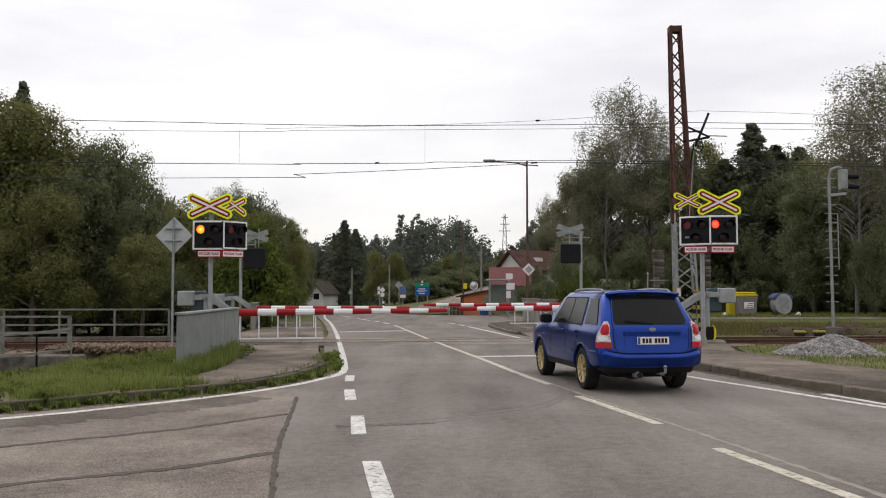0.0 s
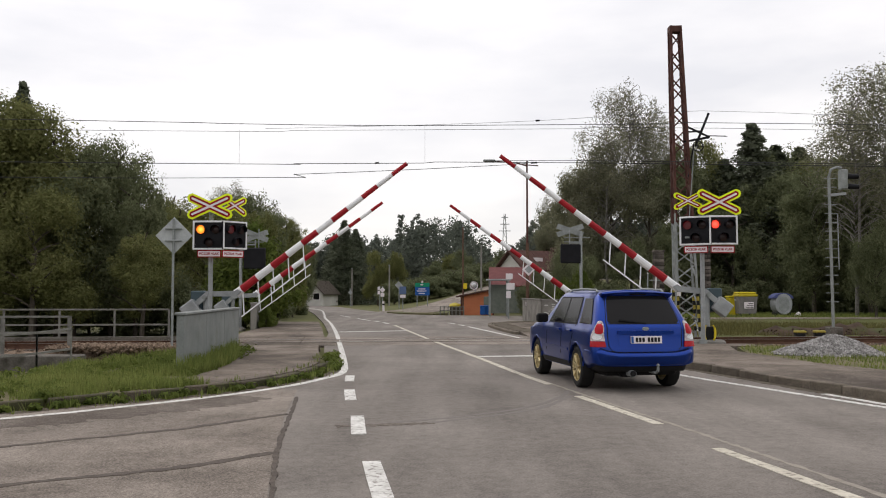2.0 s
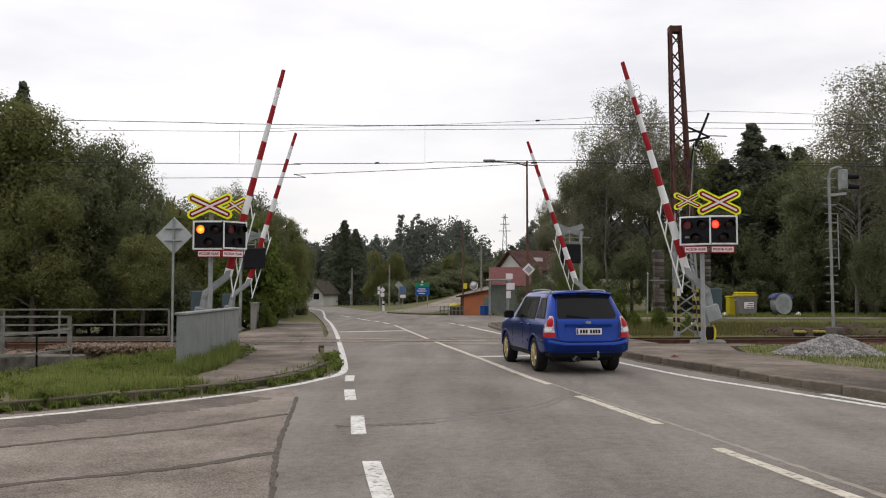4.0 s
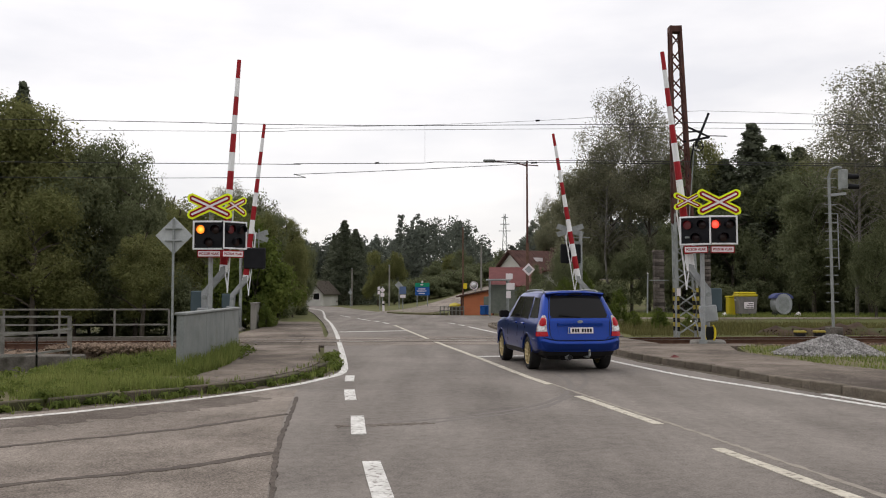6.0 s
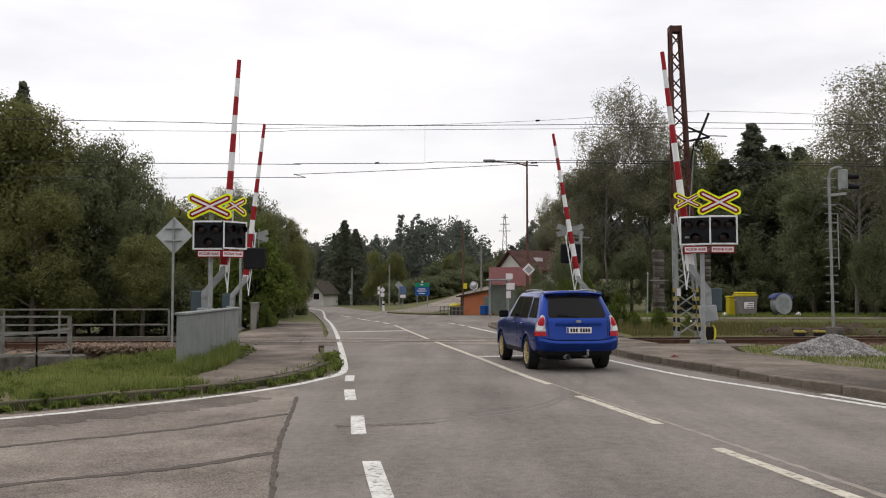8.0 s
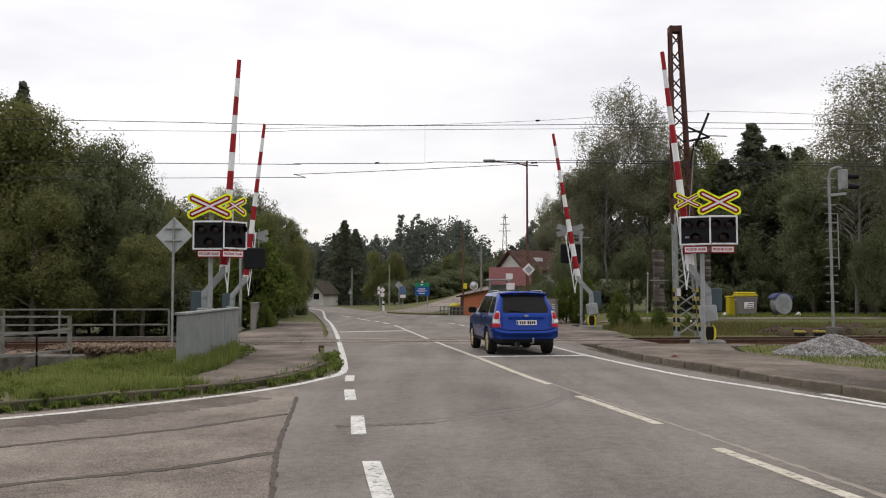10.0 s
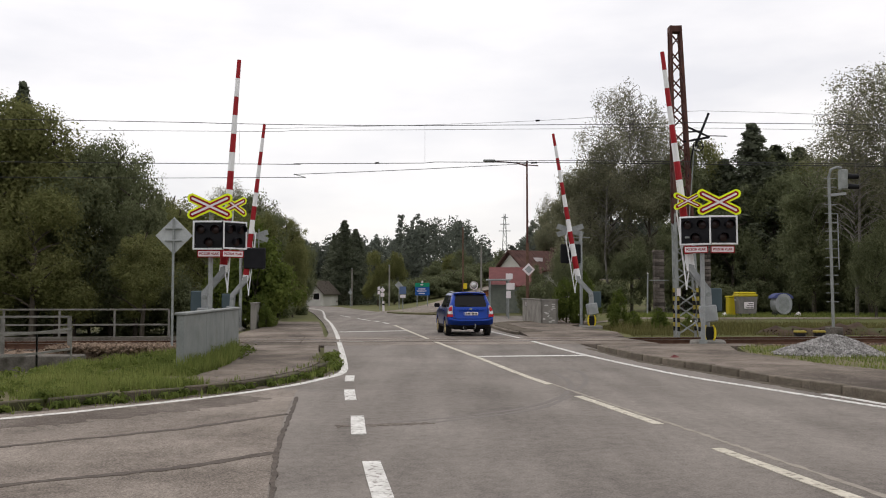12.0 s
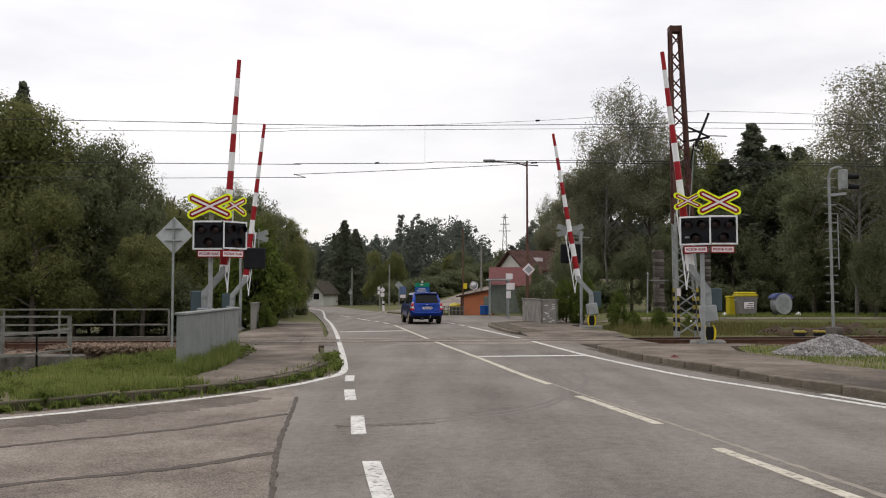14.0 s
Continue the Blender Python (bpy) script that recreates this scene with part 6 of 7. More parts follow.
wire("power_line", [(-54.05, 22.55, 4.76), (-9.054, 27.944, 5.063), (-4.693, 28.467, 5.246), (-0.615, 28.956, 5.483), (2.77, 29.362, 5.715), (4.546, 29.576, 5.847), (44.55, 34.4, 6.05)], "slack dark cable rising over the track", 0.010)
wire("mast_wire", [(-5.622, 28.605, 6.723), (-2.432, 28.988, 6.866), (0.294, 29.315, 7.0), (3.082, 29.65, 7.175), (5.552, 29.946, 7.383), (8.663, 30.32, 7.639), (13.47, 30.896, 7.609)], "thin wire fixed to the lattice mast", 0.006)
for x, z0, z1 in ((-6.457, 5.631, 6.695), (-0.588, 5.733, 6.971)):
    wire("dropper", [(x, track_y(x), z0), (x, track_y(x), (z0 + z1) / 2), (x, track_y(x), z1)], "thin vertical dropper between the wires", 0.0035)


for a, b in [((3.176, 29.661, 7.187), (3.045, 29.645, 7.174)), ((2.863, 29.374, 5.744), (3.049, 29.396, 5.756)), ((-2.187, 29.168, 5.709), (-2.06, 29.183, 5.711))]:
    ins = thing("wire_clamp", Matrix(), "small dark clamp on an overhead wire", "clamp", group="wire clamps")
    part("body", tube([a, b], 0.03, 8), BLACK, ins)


# ---- railway signal with ladder ----
def railway_signal():
    t = thing("railway_signal", pose(14.55, 34.0, -0.1), "grey ladder mast of a railway light signal", "railway signal")
    part("pole", tube([(0, 0, 0), (-0.06, 0, 6.0), (0.02, 0, 6.25), (0.25, 0, 6.35), (0.42, 0, 6.3)], 0.055, 10), GALV_DULL, t)
    for k in range(15):
        z = 1.3 + 0.33 * k
        part("rung", bar((-0.24, 0, z), (0.22, 0, z), 0.03, 0.03), GALV_DULL, t)
    part("ladder_stile", tube([(0.26, 0, 2.5), (0.24, 0, 4.6)], 0.02, 8), GALV, t)
    part("bracket", bar((0, 0, 5.3), (0.55, -0.05, 5.35), 0.06, 0.1), GALV, t)
    part("head", box(0.34, 0.58, -0.2, 0.15, 5.5, 6.25, 0.03), GALV_DULL, t, "grey signal head")
    for z in (5.62, 6.0):
        part("visor", tube([(0.62, -0.05, z), (1.0, -0.12, z - 0.03)], [0.11, 0.09], 12), BLACK, t, "black lamp hood")
    part("foot", box(-0.22, 0.26, -0.26, 0.26, -0.3, 0.36, 0.03), STAINED, t)


railway_signal()


def soil_bank():
    """A long low bank of bare earth beside the track."""
    t = thing("soil_bank", pose(15.6, 35.6, -0.15, 0, 0, 7), "low bank of bare dark brown earth", "earth bank", kind="structure")
    q, cols = Shape(), 60
    for i in range(cols):
        x = -4.2 + 12.0 * i / (cols - 1)
        top = 0.46 * ease(-4.2, -2.6, x) * (1 - ease(6.5, 7.8, x)) * (0.8 + 0.45 * noise.noise((x * 0.9, 1.3, 0)))
        q.v += [(x, y + 0.15 * noise.noise((x * 1.7, y * 3, 4)), top * h * (1 + 0.3 * noise.noise((x * 2.3, y * 2.1, 9)))) for y, h in ((-1.0, 0.0), (-0.65, 0.45), (-0.3, 0.85), (0.0, 1.0), (0.4, 0.8), (0.9, 0.35), (1.3, 0.0))]
    for i in range(cols - 1):
        for k in range(6):
            q.f.append((i * 7 + k, i * 7 + 7 + k, i * 7 + 8 + k, i * 7 + k + 1))
    part("earth", q, EARTH, t)
    tagged(part("clod", pebbles(500, lambda r: (r.uniform(-3.4, 7), r.uniform(-0.9, 0.6), r.uniform(0.02, 0.3)), 0.05, 21), EARTH, t, sharp=0), kind="stuff")


soil_bank()
for x, y in ((13.0, 33.2), (13.75, 33.3)):
    c = thing("track_box", pose(x, y, -0.1), "small yellow and black trackside box", "track box", group="trackside boxes")
    part("case", box(-0.2, 0.16, -0.12, 0.12, -0.05, 0.2, 0.03), TRIM_BLACK, c)
    part("lid", box(-0.22, 0.18, -0.14, 0.14, 0.17, 0.26, 0.03), STRIPE_YELLOW, c)


# ---- lane beyond the track with bins ----
structure("back_lane", ribbon(smooth_line([(7.6, 46.9), (10, 46.6), (14, 46.6), (25, 46.6), (60, 45.6), (140, 42)], 1.0), 1.1, 0.03, height=land), ASPHALT_OLD, "narrow pale asphalt lane at the wood's edge", "lane")


def container():
    t = thing("recycling_container", pose(16.55, 49.9, 0.24, 0, 0, 4) @ Matrix.Diagonal((0.77, 0.85, 1, 1)), "grey recycling container with a yellow lid", "container")
    s = Shape().add([(-0.60, -0.42, 0.18), (0.60, -0.42, 0.18), (0.60, 0.42, 0.18), (-0.60, 0.42, 0.18), (-0.68, -0.5, 1.1), (0.68, -0.5, 1.1), (0.68, 0.5, 1.1), (-0.68, 0.5, 1.1)],
                    [(3, 2, 1, 0), (0, 1, 5, 4), (1, 2, 6, 5), (2, 3, 7, 6), (3, 0, 4, 7), (4, 5, 6, 7)])
    part("body", s, BIN_GREY, t)
    part("lid", box(-0.72, 0.72, -0.54, 0.54, 1.1, 1.22, 0.05).join(box(-0.66, 0.66, -0.4, 0.5, 1.2, 1.36, 0.07)), BIN_YELLOW, t, "yellow plastic lid")
    part("panel", box(-0.3, 0.4, -0.505, -0.48, 0.45, 0.8, 0.01), SIGN_WHITE, t, "pale sticker with grey bars")
    for k in range(3):
        part("sticker_bar", box(-0.2 + 0.1 * k, 0.36, -0.512, -0.5, 0.5 + 0.1 * k, 0.55 + 0.1 * k), BIN_GREY, t)
    for x in (-0.5, 0.5):
        for y in (-0.35, 0.35):
            part("castor", lathe([(0.0, -0.03), (0.1, -0.03), (0.1, 0.03), (0.0, 0.03)], 12, Matrix.Translation((x, y, 0.1)) @ Matrix.Rotation(radians(90), 4, "Y")), TRIM_BLACK, t)
        part("lift_arm", box(x * 1.42 - 0.05, x * 1.42 + 0.05, -0.06, 0.06, 0.85, 0.97, 0.02), GALV, t)


container()
yb = thing("recycling_bin", pose(15.98, 50.4, 0.24), "yellow plastic recycling bin", "bin")
part("body", box(-0.26, 0.26, -0.3, 0.3, 0.05, 1.05, 0.05), BIN_YELLOW, yb)
part("lid", box(-0.3, 0.3, -0.34, 0.34, 1.05, 1.14, 0.04), BIN_YELLOW, yb)


def round_bin():
    t = thing("waste_container", pose(18.55, 50.0, 0.24), "round-backed zinc waste container with a dark blue lid", "container")
    outline = [(-0.44 * math.cos(a), 0.66 + 0.54 * math.sin(a)) for a in [math.pi * 2 * k / 24 for k in range(24)]]
    part("drum", prism(outline, -0.42, 0.42).moved(Matrix.Rotation(radians(90), 4, "X") @ Matrix.Diagonal((1.05, 1.05, 1, 1))), GALV, t, "zinc drum with a round end")
    part("end_plate", prism([(-0.3 * math.cos(k * 0.2618), 0.68 + 0.42 * math.sin(k * 0.2618)) for k in range(24)], 0.425, 0.45).moved(Matrix.Rotation(radians(90), 4, "X")), GALV_DULL, t)
    lid = [(0.54 * math.cos(a), 1.0 + 0.30 * math.sin(a)) for a in [math.pi * k / 12 for k in range(13)]]
    part("lid", prism(lid, -0.46, 0.40).moved(Matrix.Rotation(radians(90), 4, "X")), BIN_BLUE, t, "dark blue domed lid")
    for x in (-0.36, 0.36):
        part("foot", box(x - 0.06, x + 0.06, -0.3, 0.3, 0.0, 0.25, 0.02), TRIM_BLACK, t)


round_bin()
for x, y, k in ((19.3, 49.8, 0.10), (19.5, 50.0, 0.13), (15.35, 49.7, 0.12)):
    bag = thing("litter_bag", pose(x, y, 0.24), "crumpled white litter bag on the ground", "bag", group="litter bags")
    part("sack", lathe([(0.0, -0.02), (k, 0.0), (k * 1.15, k * 0.7), (k * 0.7, k * 1.6), (k * 0.2, k * 2.0), (0.0, k * 2.1)], 9), SIGN_WHITE, bag, sharp=20)


def brick_pillar(x, y, w, h, label):
    p = thing("brick_pillar", pose(x, y, 0.1), label, "pillar", group="brick pillars")
    part("core", box(-w / 2 + 0.02, w / 2 - 0.02, -w / 2 + 0.02, w / 2 - 0.02, 0, h - 0.1), OLD_BRICK, p)
    mesh_a = box(-w / 4 + 0.01, w / 4 - 0.01, -w / 2, w / 2, 0, 0.19, 0.02).mesh("stone", OLD_BRICK)
    mesh_b = box(-w / 2, w / 2, -w / 4 + 0.01, w / 4 - 0.01, 0, 0.19, 0.02).mesh("stone", OLD_BRICK)
    for k in range(int(h / 0.22)):
        for s in (-1, 1):
            part("stone", mesh_b if k % 2 else mesh_a, OLD_BRICK, p, m=pose(*((0, s * w / 4) if k % 2 else (s * w / 4, 0)), k * 0.22))
    part("cap", box(-w / 2 - 0.04, w / 2 + 0.04, -w / 2 - 0.04, w / 2 + 0.04, h - 0.1, h, 0.02), OLD_BRICK, p)


brick_pillar(12.98, 54.8, 0.58, 4.0, "sooty stone pillar beside the lane")
brick_pillar(15.85, 54.8, 0.45, 4.4, "sooty stone pillar behind the lattice mast")
tagged(part("pillar_crossbar", bar((12.35, 54.47, 2.3), (13.5, 54.47, 2.3), 0.05, 0.06), GALV_DULL), "grey bar fixed across the stone pillar", "bar")
wp = thing("marker_post", pose(12.15, 54.2, 0.1), "thin white marker post on the verge", "post")
part("shaft", tube([(0, 0, 0), (0.05, 0, 2.6)], 0.045, 8), GALV, wp)
part("cap", lathe([(0.0, 0.06), (0.05, 0.0), (0.05, -0.03)], 8, Matrix.Translation((0.05, 0, 2.6))), SIGN_WHITE, wp)


rag = thing("litter_rag", pose(5.05, 19.9, 0.115, 0, 0, 20), "crumpled red scrap lying on the footpath", "litter")
part("fold", Shape().add([(-0.1, -0.06, 0), (0.1, -0.05, 0), (0.12, 0.06, 0), (-0.09, 0.07, 0), (-0.03, 0.0, 0.06), (0.05, 0.02, 0.045)], [(0, 1, 5, 4), (1, 2, 5), (2, 3, 4, 5), (3, 0, 4)]), ROOF_RED, rag, sharp=0)


# ---- street lamp, signs and huts by the far junction ----
def street_lamp():
    t = thing("street_lamp", pose(4.5, 48.5, 0.0), "tall thin rust-brown street lamp with one arm", "street lamp")
    part("pole", tube([(0, 0, 0), (0, 0, 4.2)], 0.085, 10), WOOD_POLE, t)
    part("upper_pole", tube([(0, 0, 4.2), (0, 0, 8.6)], [0.06, 0.045], 10), RUST_STEEL, t)
    part("arm", tube([(0, 0, 8.35), (-0.6, 0, 8.5), (-2.0, 0, 8.62)], [0.04, 0.035, 0.03], 8), RUST_STEEL, t)
    part("lamp_head", box(-2.35, -1.7, -0.12, 0.12, 8.56, 8.68, 0.04), GALV_DULL, t)
    part("insulator_arm", bar((-0.1, 0, 8.4), (0.6, 0, 8.35), 0.05, 0.05), RUST_STEEL, t)
    q = Matrix.Translation((0.05, -0.16, 2.78)) @ Matrix.Rotation(radians(45), 4, "Y")
    sign = part("priority_diamond", box(-0.24, 0.24, -0.015, 0.015, -0.24, 0.24, 0.005), SIGN_WHITE, t, "small white diamond sign", m=q)
    part("diamond_field", box(-0.15, 0.15, -0.022, -0.012, -0.15, 0.15, 0.004), GALV, sign)
    part("notice", box(-0.13, 0.1, -0.15, -0.13, 0.85, 1.05), SIGN_WHITE, t)


street_lamp()


def post_sign(x, y, h, plates, label, category="road sign"):
    """A post with plates (x, z, w, h, material)."""
    z = land(x, y)
    t = thing("sign_post", pose(x, y, z), label, category)
    part("post", tube([(0, 0, -0.2), (0, 0, h)], 0.045, 8), GALV_DULL, t)
    for px, pz, w, ph, mt, turn in plates:
        part("plate", box(-w / 2, w / 2, -0.02, 0.02, -ph / 2, ph / 2, 0.01), mt, t, m=Matrix.Translation((px, -0.06, pz)) @ Matrix.Rotation(radians(turn), 4, "Y"))
    return t


post_sign(3.95, 55, 2.6, [(0.05, 2.6, 0.42, 0.34, SIGN_WHITE, 0), (0.12, 2.0, 0.5, 0.4, SIGN_WHITE, 0), (0.0, 1.5, 0.28, 0.42, SIGN_WHITE, 0)], "bus stop post with white plates")
direction = post_sign(-2.5, 88, 2.2, [(0.5, 1.55, 1.4, 0.85, BLUE_SIGN, 0), (0.5, 2.12, 1.4, 0.42, GREEN_SIGN, 0)], "green and blue direction sign with white bars")
part("post", tube([(1.0, 0, -0.2), (1.0, 0, 2.2)], 0.045, 8), GALV_DULL, direction)
for k, (w, z) in enumerate(((0.7, 1.75), (0.9, 1.55), (0.6, 1.33), (0.3, 2.15))):
    part("sign_bar", box(0.45 - w / 2, 0.45 + w / 2, -0.092, -0.082, z - 0.04, z + 0.04), SIGN_WHITE, direction)
lozenge = part("sign_crest", box(-0.1, 0.1, -0.02, 0.02, -0.1, 0.1), SIGN_WHITE, direction, m=pose(0.5, -0.06, 2.42, 0, 45, 0))
post_sign(-3.7, 84, 2.2, [(0, 1.75, 0.62, 0.7, BLUE_FADED, 0), (0, 1.2, 0.5, 0.28, SIGN_WHITE, 0)], "blue square information sign")
post_sign(-4.1, 85, 2.5, [(0, 2.2, 0.62, 0.5, GALV, 45)], "grey back of a give way sign")
post_sign(-5.45, 82, 2.2, [(0.0, 1.85, 0.36, 0.36, SIGN_WHITE, 45), (0, 1.4, 0.34, 0.32, SIGN_WHITE, 0)], "white diamond sign over a plate")
post_sign(-5.75, 83, 2.2, [(-0.1, 2.0, 0.22, 0.3, SIGN_WHITE, 0), (-0.1, 1.6, 0.2, 0.3, SIGN_WHITE, 0)], "narrow white post sign")
post_sign(-11.2, 110, 2.2, [(0, 1.7, 0.4, 0.4, GALV, 45)], "small pale sign by the far road")
guide = thing("guide_post", pose(-5.1, 78, 0), "white and black guide post at the fork", "guide post")
part("shaft", tube([(0, 0, -0.1), (0, 0, 0.85)], 0.09, 8), SIGN_WHITE, guide)
part("band", tube([(0, 0, 0.5), (0, 0, 0.65)], 0.095, 8), TRIM_BLACK, guide)

for x, y, h, r, label, mt in ((1.45, 66, 6.4, 0.065, "thin rusty pole with a yellow box", WOOD_POLE), (4.0, 95, 5.4, 0.11, "pale concrete pole by the rising road", CONCRETE), (-5.9, 100, 4.4, 0.09, "grey pole on the grass", CONCRETE), (-11.2, 112, 4.6, 0.1, "grey pole by the far house", CONCRETE)):
    t = thing("utility_pole", pose(x, y, land(x, y)), label, "pole")
    part("shaft", tube([(0, 0, -0.3), (0, 0, h)], [r, r * 0.7], 8), mt, t)
    part("cap", tube([(0, 0, h), (0, 0, h + 0.12)], r * 0.9, 8), GALV_DULL, t)
    if mt is WOOD_POLE:
        part("meter_box", box(0.02, 0.3, -0.2, 0.0, 1.9, 2.3, 0.02), GUARD_YELLOW, t)

mirror = thing("traffic_mirror", pose(2.25, 66.5, 0), "round traffic mirror on a thin post", "traffic mirror")
part("post", tube([(0.1, 0, 0), (0.1, 0, 2.2)], 0.05, 8), GALV, mirror)
part("glass", lathe([(0.0, 0.06), (0.22, 0.04), (0.26, 0.0)], 20, Matrix.Translation((0, -0.08, 2.1)) @ Matrix.Rotation(radians(90), 4, "X")), CHROME, mirror)
part("frame", lathe([(0.26, 0.01), (0.31, 0.03), (0.31, -0.03), (0.0, -0.04)], 20, Matrix.Translation((0, -0.08, 2.1)) @ Matrix.Rotation(radians(90), 4, "X")), SIGN_WHITE, mirror)


def gable_house(name, m, w, d, eave, ridge, wall_mt, roof_mt, label, over=0.3, windows=()):
    """A house with its ridge along y: walls, two roof slabs, gable ends, windows."""
    t = thing(name, m, label, "house")
    s = Shape()
    for y in (0, d):
        s.v += [(-w / 2, y, -0.3), (w / 2, y, -0.3), (w / 2, y, eave), (0, y, ridge), (-w / 2, y, eave)]
    s.f += [(0, 1, 2, 3, 4), (9, 8, 7, 6, 5), (1, 6, 7, 2), (5, 0, 4, 9)]
    part("wall", s, wall_mt, t)
    k = (ridge - eave) / (w / 2)
    for sg in (-1, 1):
        lo, q = sg * (w / 2 + over), Shape()
        zl = eave - k * over
        for y in (-over, d + over):
            q.v += [(0, y, ridge + 0.02), (lo, y, zl + 0.02), (lo, y, zl + 0.16), (0, y, ridge + 0.18)]
        q.f += [(0, 1, 5, 4), (1, 2, 6, 5), (2, 3, 7, 6), (3, 0, 4, 7), (3, 2, 1, 0), (4, 5, 6, 7)]
        roof = part("roof", q, roof_mt, t)
        for j in range(int(d / 0.45) + 1):
            y = -over + 0.1 + j * 0.45
            part("roof_seam", bar((0, y, ridge + 0.19), (lo, y, zl + 0.17), 0.04, 0.03), roof_mt, roof)
    for x, z, ww, hh in windows:
        win = part("window", box(x - ww / 2, x + ww / 2, -0.03, 0.03, z, z + hh, 0.01), SIGN_WHITE, t)
        part("pane", box(x - ww / 2 + 0.07, x + ww / 2 - 0.07, -0.04, -0.02, z + 0.07, z + hh - 0.07), GLASS_DARK, win)
    return t


house = gable_house("house", pose(5.95, 79, 0.1, 0, 0, -62), 4.4, 6.0, 3.5, 5.0, RENDER_WHITE, ROOF_BROWN, "pale rendered house with a brown tiled roof", 0.4, ((-1.0, 2.2, 0.8, 0.9), (1.0, 2.2, 0.8, 0.9)))
part("chimney", box(-0.25, 0.25, 4.2, 4.7, 4.4, 5.5, 0.03), ROOF_BROWN, house)
for y in (1.6, 4.0):
    part("skylight", box(0.95, 1.45, y, y + 0.7, 4.1, 4.5, 0.03), SIGN_WHITE, house, "small pale skylight")


def shed(name, x, y, w, d, low, high, wall_mt, roof_mt, label, turn=0):
    """A hut with a single-pitch roof rising to the back."""
    t = thing(name, pose(x, y, land(x, y), 0, 0, turn), label, "shed")
    s = Shape().add([(0, 0, -0.2), (w, 0, -0.2), (w, d, -0.2), (0, d, -0.2), (0, 0, low), (w, 0, low), (w, d, high), (0, d, high)], [(3, 2, 1, 0), (0, 1, 5, 4), (1, 2, 6, 5), (2, 3, 7, 6), (3, 0, 4, 7), (4, 5, 6, 7)])
    part("wall", s, wall_mt, t)
    k = (high - low) / d
    q = Shape().add([(-0.2, -0.25, low - 0.25 * k + 0.01), (w + 0.2, -0.25, low - 0.25 * k + 0.01), (w + 0.2, d + 0.2, high + 0.2 * k + 0.01), (-0.2, d + 0.2, high + 0.2 * k + 0.01),
                     (-0.2, -0.25, low - 0.25 * k + 0.10), (w + 0.2, -0.25, low - 0.25 * k + 0.10), (w + 0.2, d + 0.2, high + 0.2 * k + 0.10), (-0.2, d + 0.2, high + 0.2 * k + 0.10)],
                    [(3, 2, 1, 0), (0, 1, 5, 4), (1, 2, 6, 5), (2, 3, 7, 6), (3, 0, 4, 7), (4, 5, 6, 7)])
    roof = part("roof", q, roof_mt, t)
    for j in range(int(w / 0.4) + 1):
        part("roof_seam", bar((j * 0.4, -0.25, low - 0.25 * k + 0.12), (j * 0.4, d + 0.2, high + 0.2 * k + 0.12), 0.04, 0.04), roof_mt, roof)
    return t


shed("red_roofed_shed", 3.8, 72, 3.9, 3.0, 2.2, 3.55, BOARD_GREY, ROOF_RED, "grey-green boarded shed with a red sheet roof", -4)
orange = thing("orange_hut", pose(1.3, 66.0, 0.0, 0, 0, -4), "low orange rendered hut with a slanting brown roof", "shed")
part("wall", Shape().add([(0, 0, -0.2), (2.35, 0, -0.2), (2.35, 3.2, -0.2), (0, 3.2, -0.2), (0, 0, 1.28), (2.35, 0, 1.76), (2.35, 3.2, 1.76), (0, 3.2, 1.28)], [(3, 2, 1, 0), (0, 1, 5, 4), (1, 2, 6, 5), (2, 3, 7, 6), (3, 0, 4, 7), (4, 5, 6, 7)]), RENDER_ORANGE, orange)
hut_roof = part("roof", Shape().add([(x, y, z + e) for e in (0.01, 0.09) for x, y, z in ((-0.35, -0.25, 1.21), (2.5, -0.25, 1.79), (2.5, 3.4, 1.79), (-0.35, 3.4, 1.21))], [(3, 2, 1, 0), (4, 5, 6, 7), (0, 1, 5, 4), (1, 2, 6, 5), (2, 3, 7, 6), (3, 0, 4, 7)]), ROOF_BROWN, orange)
for k in range(9):
    part("roof_seam", bar((-0.35, -0.2 + 0.43 * k, 1.31), (2.5, -0.2 + 0.43 * k, 1.89), 0.05, 0.03), ROOF_BROWN, hut_roof)
part("door", box(1.65, 2.2, -0.04, 0.02, 0, 1.3, 0.01), BOARD_GREY, orange, "grey-green wooden door")
for x in (0.02, 2.33):
    part("corner_post", box(x - 0.05, x + 0.05, -0.03, 0.05, -0.1, 1.28 + 0.2 * x, 0.01), ROOF_BROWN, orange)

shelter = thing("bus_shelter", pose(3.0, 59, 0.0), "light bus shelter with a flat roof and glass back", "bus shelter")
for x, y in ((0.05, 0), (1.2, 0), (0.05, 1.2), (1.2, 1.2)):
    part("post", tube([(x, y, 0), (x, y, 2.35)], 0.04, 8), GALV_DULL, shelter)
part("roof", box(-0.15, 1.4, -0.15, 1.4, 2.35, 2.45, 0.03), GALV, shelter)
part("back_panel", box(0.08, 1.17, 1.18, 1.21, 0.2, 2.1), BOARD_GREY, shelter)
for x, y in ((2.72, 62.5), (3.05, 62.7)):
    t = thing("refuse_bin", pose(x, y, 0.0), "blue plastic wheeled refuse bin", "bin", group="blue refuse bins")
    part("body", box(-0.18, 0.18, -0.2, 0.2, 0.05, 0.62, 0.03), BLUE_SIGN, t)
    part("lid", box(-0.2, 0.2, -0.23, 0.23, 0.62, 0.69, 0.03), BLUE_SIGN, t)
cyl_box = thing("white_bollard", pose(5.25, 53, 0), "short white round bollard on the grass", "bollard")
part("shaft", tube([(0, 0, -0.1), (0, 0, 0.85)], 0.13, 12), SIGN_WHITE, cyl_box)
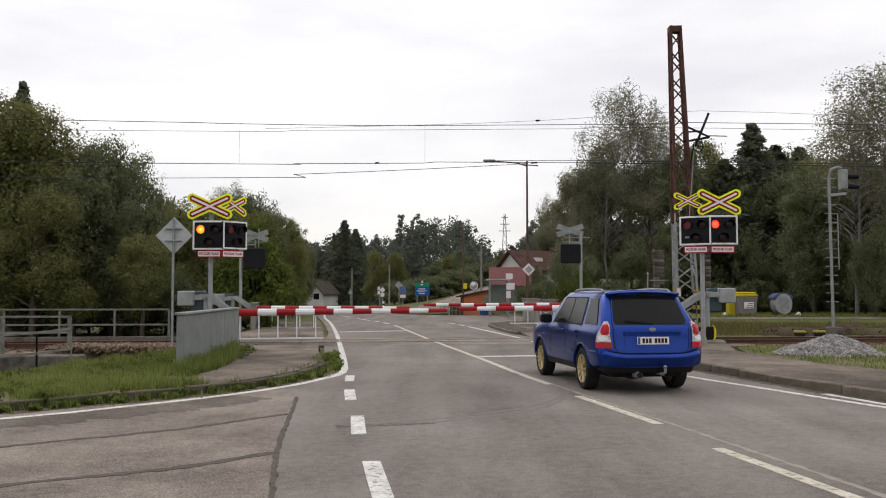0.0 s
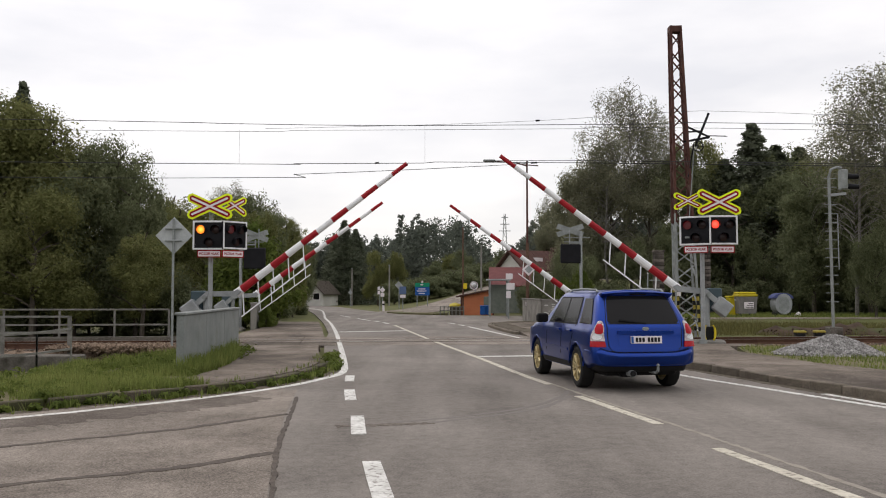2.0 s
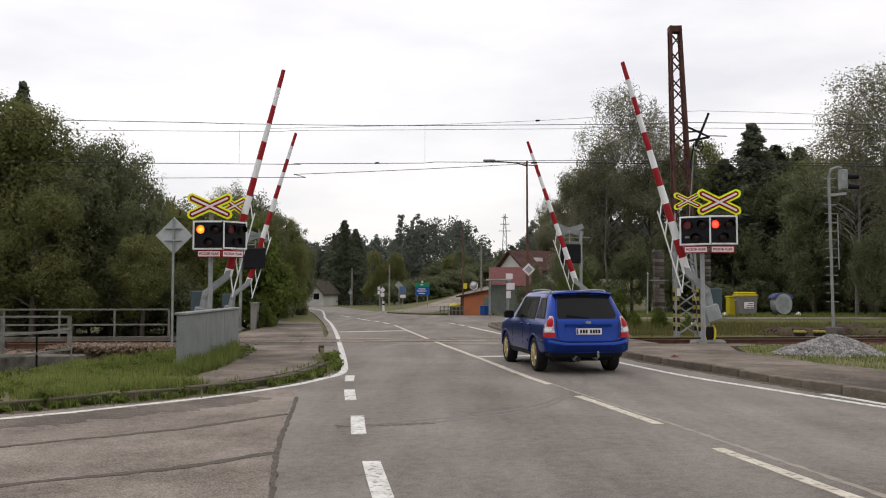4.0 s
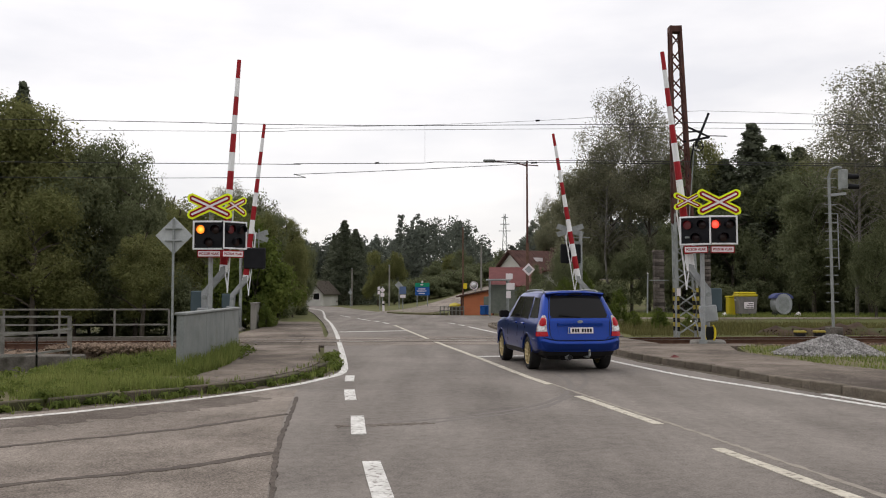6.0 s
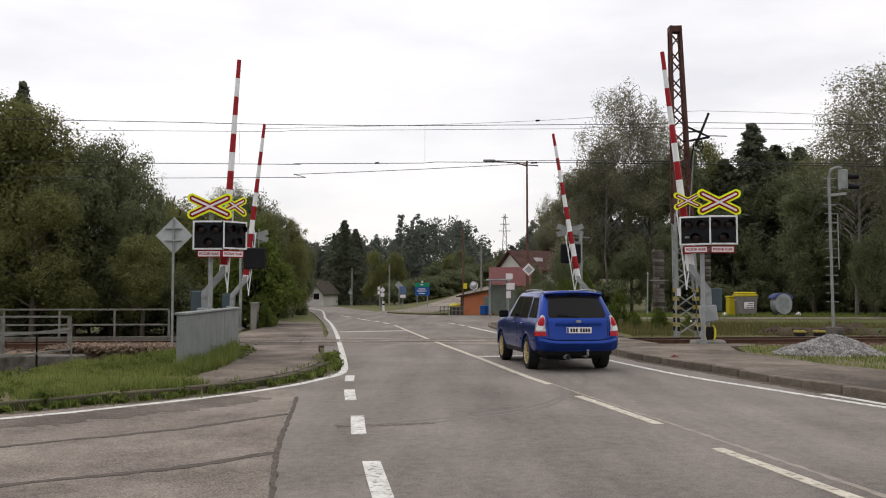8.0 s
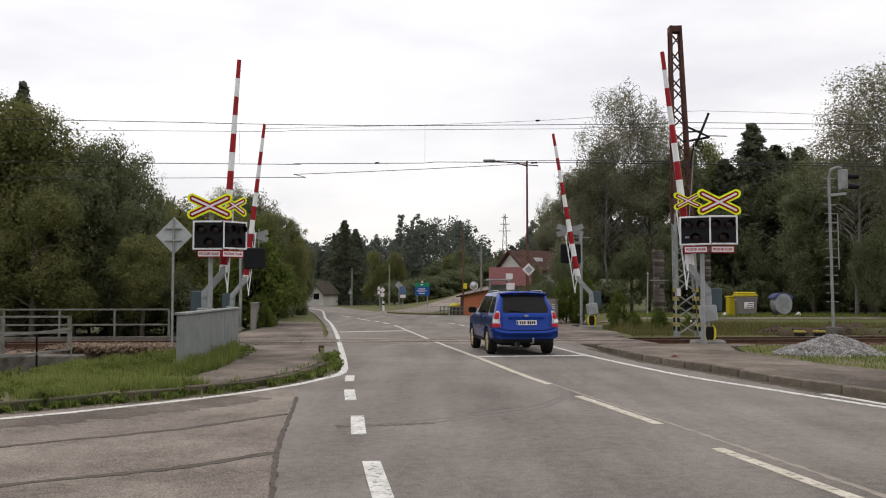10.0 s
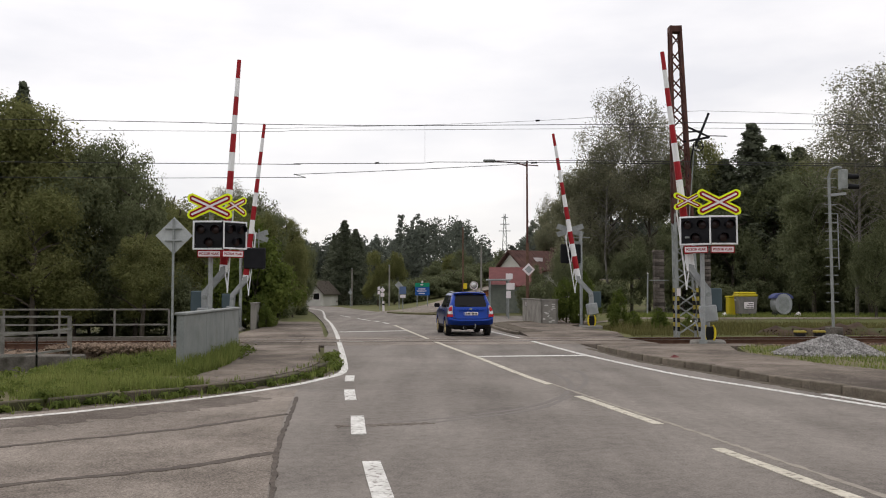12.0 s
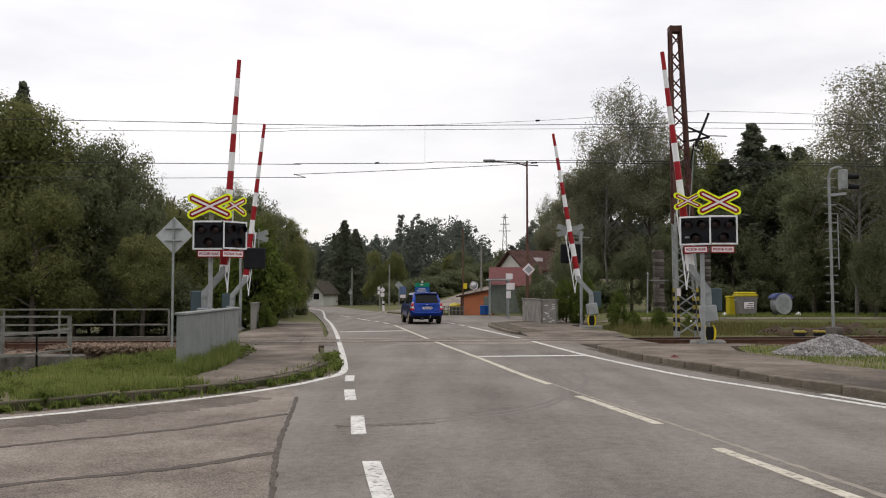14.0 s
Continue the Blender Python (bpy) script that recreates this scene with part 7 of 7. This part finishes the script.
part("top", lathe([(0.0, 0.05), (0.1, 0.03), (0.13, 0.0)], 12, Matrix.Translation((0, 0, 0.85))), SIGN_WHITE, cyl_box)

railing("garden_fence", [(-0.2, 65.2, 0.0), (1.5, 65.4, 0.0)], 0.62, (0.3, 0.55), 0.3, "low dark wooden garden fence", 0.035, "fence")
logs = thing("yellow_cover", pose(0.9, 66.2, 0.0), "yellow tarpaulin over a stack", "cover")
part("sheet", Shape().add([(-0.4, 0, 0.62), (0.4, 0, 0.66), (0.45, 0.8, 0.7), (-0.4, 0.8, 0.75), (0, 0.4, 0.85), (-0.45, 0, 0.55), (0.45, 0, 0.55), (0.5, 0.8, 0.55), (-0.45, 0.8, 0.55)], [(0, 1, 4), (1, 2, 4), (2, 3, 4), (3, 0, 4), (5, 6, 1, 0), (6, 7, 2, 1), (7, 8, 3, 2), (8, 5, 0, 3)]), BIN_YELLOW, logs)
part("stack", box(-0.4, 0.4, 0.05, 0.75, -0.1, 0.62, 0.03), BARK, logs)

# fork: rising side road, grass island, far house
structure("rising_road", ribbon(smooth_line([(-7.0, 66), (-4.2, 72), (-1.4, 82), (1.6, 94), (6.0, 106), (14, 116), (30, 124)], 2), 5.0, 0.05, height=land), ASPHALT_OLD, "pale asphalt road climbing to the side", "road")
structure("grass_island", prism([(-4.4, 71.5), (-3.2, 73), (-3.0, 70), (0.4, 66.5), (-0.6, 64.6), (-3.0, 66.5)], -0.2, 0.09), SOIL, "grassy traffic island at the fork", "island")
fh = gable_house("far_house", pose(-16.4, 114, 0.0, 0, 0, -12), 2.8, 6.0, 1.6, 3.0, RENDER_WHITE, BARK, "small white house among dark trees", 0.3, ((0.6, 0.7, 0.9, 0.9),))
gable_house("far_house", pose(-11.4, 128, 0.2, 0, 0, 30), 3.0, 5.0, 1.6, 2.8, RENDER_WHITE, ROOF_BROWN, "small pale outbuilding at the far bend", 0.25)


def pylon():
    t = thing("power_pylon", pose(27.2, 400, 7.6), "thin distant lattice power pylon", "pylon")
    legs = [((-1.6, -1.6), (-0.3, -0.3)), ((1.6, -1.6), (0.3, -0.3)), ((1.6, 1.6), (0.3, 0.3)), ((-1.6, 1.6), (-0.3, 0.3))]
    def at(k, u):
        (a, b), (c, d) = legs[k]
        return (a + (c - a) * u, b + (d - b) * u, 29 * u)
    for k in range(4):
        part("leg", bar(at(k, 0), at(k, 1), 0.22, 0.22), GALV_DULL, t)
        for j in range(8):
            part("brace", bar(at(k, j / 8), at((k + 1) % 4, (j + 1) / 8), 0.12, 0.12), GALV_DULL, t)
    for z, w in ((21.5, 2.6), (24.5, 2.1), (27.5, 1.5)):
        part("crossarm", bar((-w, 0, z), (w, 0, z), 0.25, 0.3), GALV_DULL, t)


pylon()


# ---- all that moves ----
CAR_PATH = [(0, 2.99, 14.55), (1.72, 2.99, 14.55), (2.0, 2.95, 14.82), (2.5, 2.87, 15.5), (3.0, 2.755, 16.4), (3.4, 2.67, 17.1), (4.0, 2.565, 17.85), (4.6, 2.505, 18.22), (5.0, 2.485, 18.3), (7.75, 2.485, 18.3), (8.2, 2.455, 18.55), (8.8, 2.355, 19.45), (9.6, 2.10, 21.5), (10.3, 1.75, 24.2),
            (10.5, 1.65, 25.05), (11.0, 1.395, 27.4), (11.5, 1.13, 30.0), (12.0, 0.88, 32.9), (12.5, 0.60, 35.9), (13.0, 0.18, 39.1), (13.5, -0.33, 42.35), (14.0, -0.93, 45.6)]


def along(t):
    """The car's rear axle at t, by a monotone glide through CAR_PATH."""
    p = CAR_PATH
    for i in range(len(p) - 1):
        if t <= p[i + 1][0] or i == len(p) - 2:
            break
    def slope(j, c):
        if j <= 0 or j >= len(p) - 1:
            k = min(max(j, 1), len(p) - 1)
            return (p[k][c] - p[k - 1][c]) / (p[k][0] - p[k - 1][0])
        a = (p[j][c] - p[j - 1][c]) / (p[j][0] - p[j - 1][0])
        b = (p[j + 1][c] - p[j][c]) / (p[j + 1][0] - p[j][0])
        return 0.0 if a * b <= 0 else 2 * a * b / (a + b)
    h = p[i + 1][0] - p[i][0]
    u = (t - p[i][0]) / h
    out = []
    for c in (1, 2):
        m0, m1 = slope(i, c) * h, slope(i + 1, c) * h
        out.append((2 * u ** 3 - 3 * u * u + 1) * p[i][c] + (u ** 3 - 2 * u * u + u) * m0 + (3 * u * u - 2 * u ** 3) * p[i + 1][c] + (u ** 3 - u * u) * m1)
    return out


def heading(t):
    """Degrees to the left of +y."""
    keys = [(0, 8.6), (3, 8.4), (7.8, 7.8), (9.6, 7.0), (10.5, 6.2), (11.5, 5.9), (12.5, 6.5), (14, 9.5)]
    return float(np.interp(t, [k[0] for k in keys], [k[1] for k in keys]))


def motions():
    rows, roll, last = [], 0.0, along(0)
    times = [k / 15 for k in range(0, 211)]
    turns = []
    for t in times:
        x, y = along(t)
        roll += math.hypot(x - last[0], y - last[1]) / 0.325
        last = (x, y)
        rows.append((t, pose(x, y, 0, 0, 0, heading(t))))
        turns.append((t, roll))
    walk(car, rows)
    for w, wx, wy in car_wheels:
        walk(w, [(t, pose(wx, wy, 0.325, -math.degrees(a))) for t, a in turns])
    for boom, side, pz, closed, up, hang, off, drop, lead in booms:
        moves = [(max(0.0, t - lead) if 0 < t < 6 else t, a) for t, a in BOOM_ANGLES]
        def angle(a):
            return closed + (up - closed) * a / 85.0
        walk(boom, [(t, pose(0, 0, pz, 0, -side * angle(a), 0)) for t, a in moves])
        for ob, hx in hang:
            if hx is None:
                walk(ob, [(t, pose(-side * drop * math.sin(radians(0.9 * angle(a))), 0, off - drop * math.cos(radians(0.9 * angle(a))))) for t, a in moves])
            else:
                walk(ob, [(t, pose(hx, -0.02, off, 0, side * 0.9 * angle(a), 0)) for t, a in moves])
    for lamp, x, z, i in lit_lamps:
        on, dark = pose(x, -0.072, z), pose(x, 0.03, z)
        state, lamp_rows = (i == 0), []
        lamp_rows.append((0, on if state else dark))
        for t, k in LAMP_TIMES:
            now = (k == 0 and i == 1) or (k == 1 and i == 0)
            if now != state:
                lamp_rows += [(t - 0.034, on if state else dark), (t, on if now else dark)]
            state = now
        lamp_rows.append((14, on if state else dark))
        walk(lamp, lamp_rows)


motions()
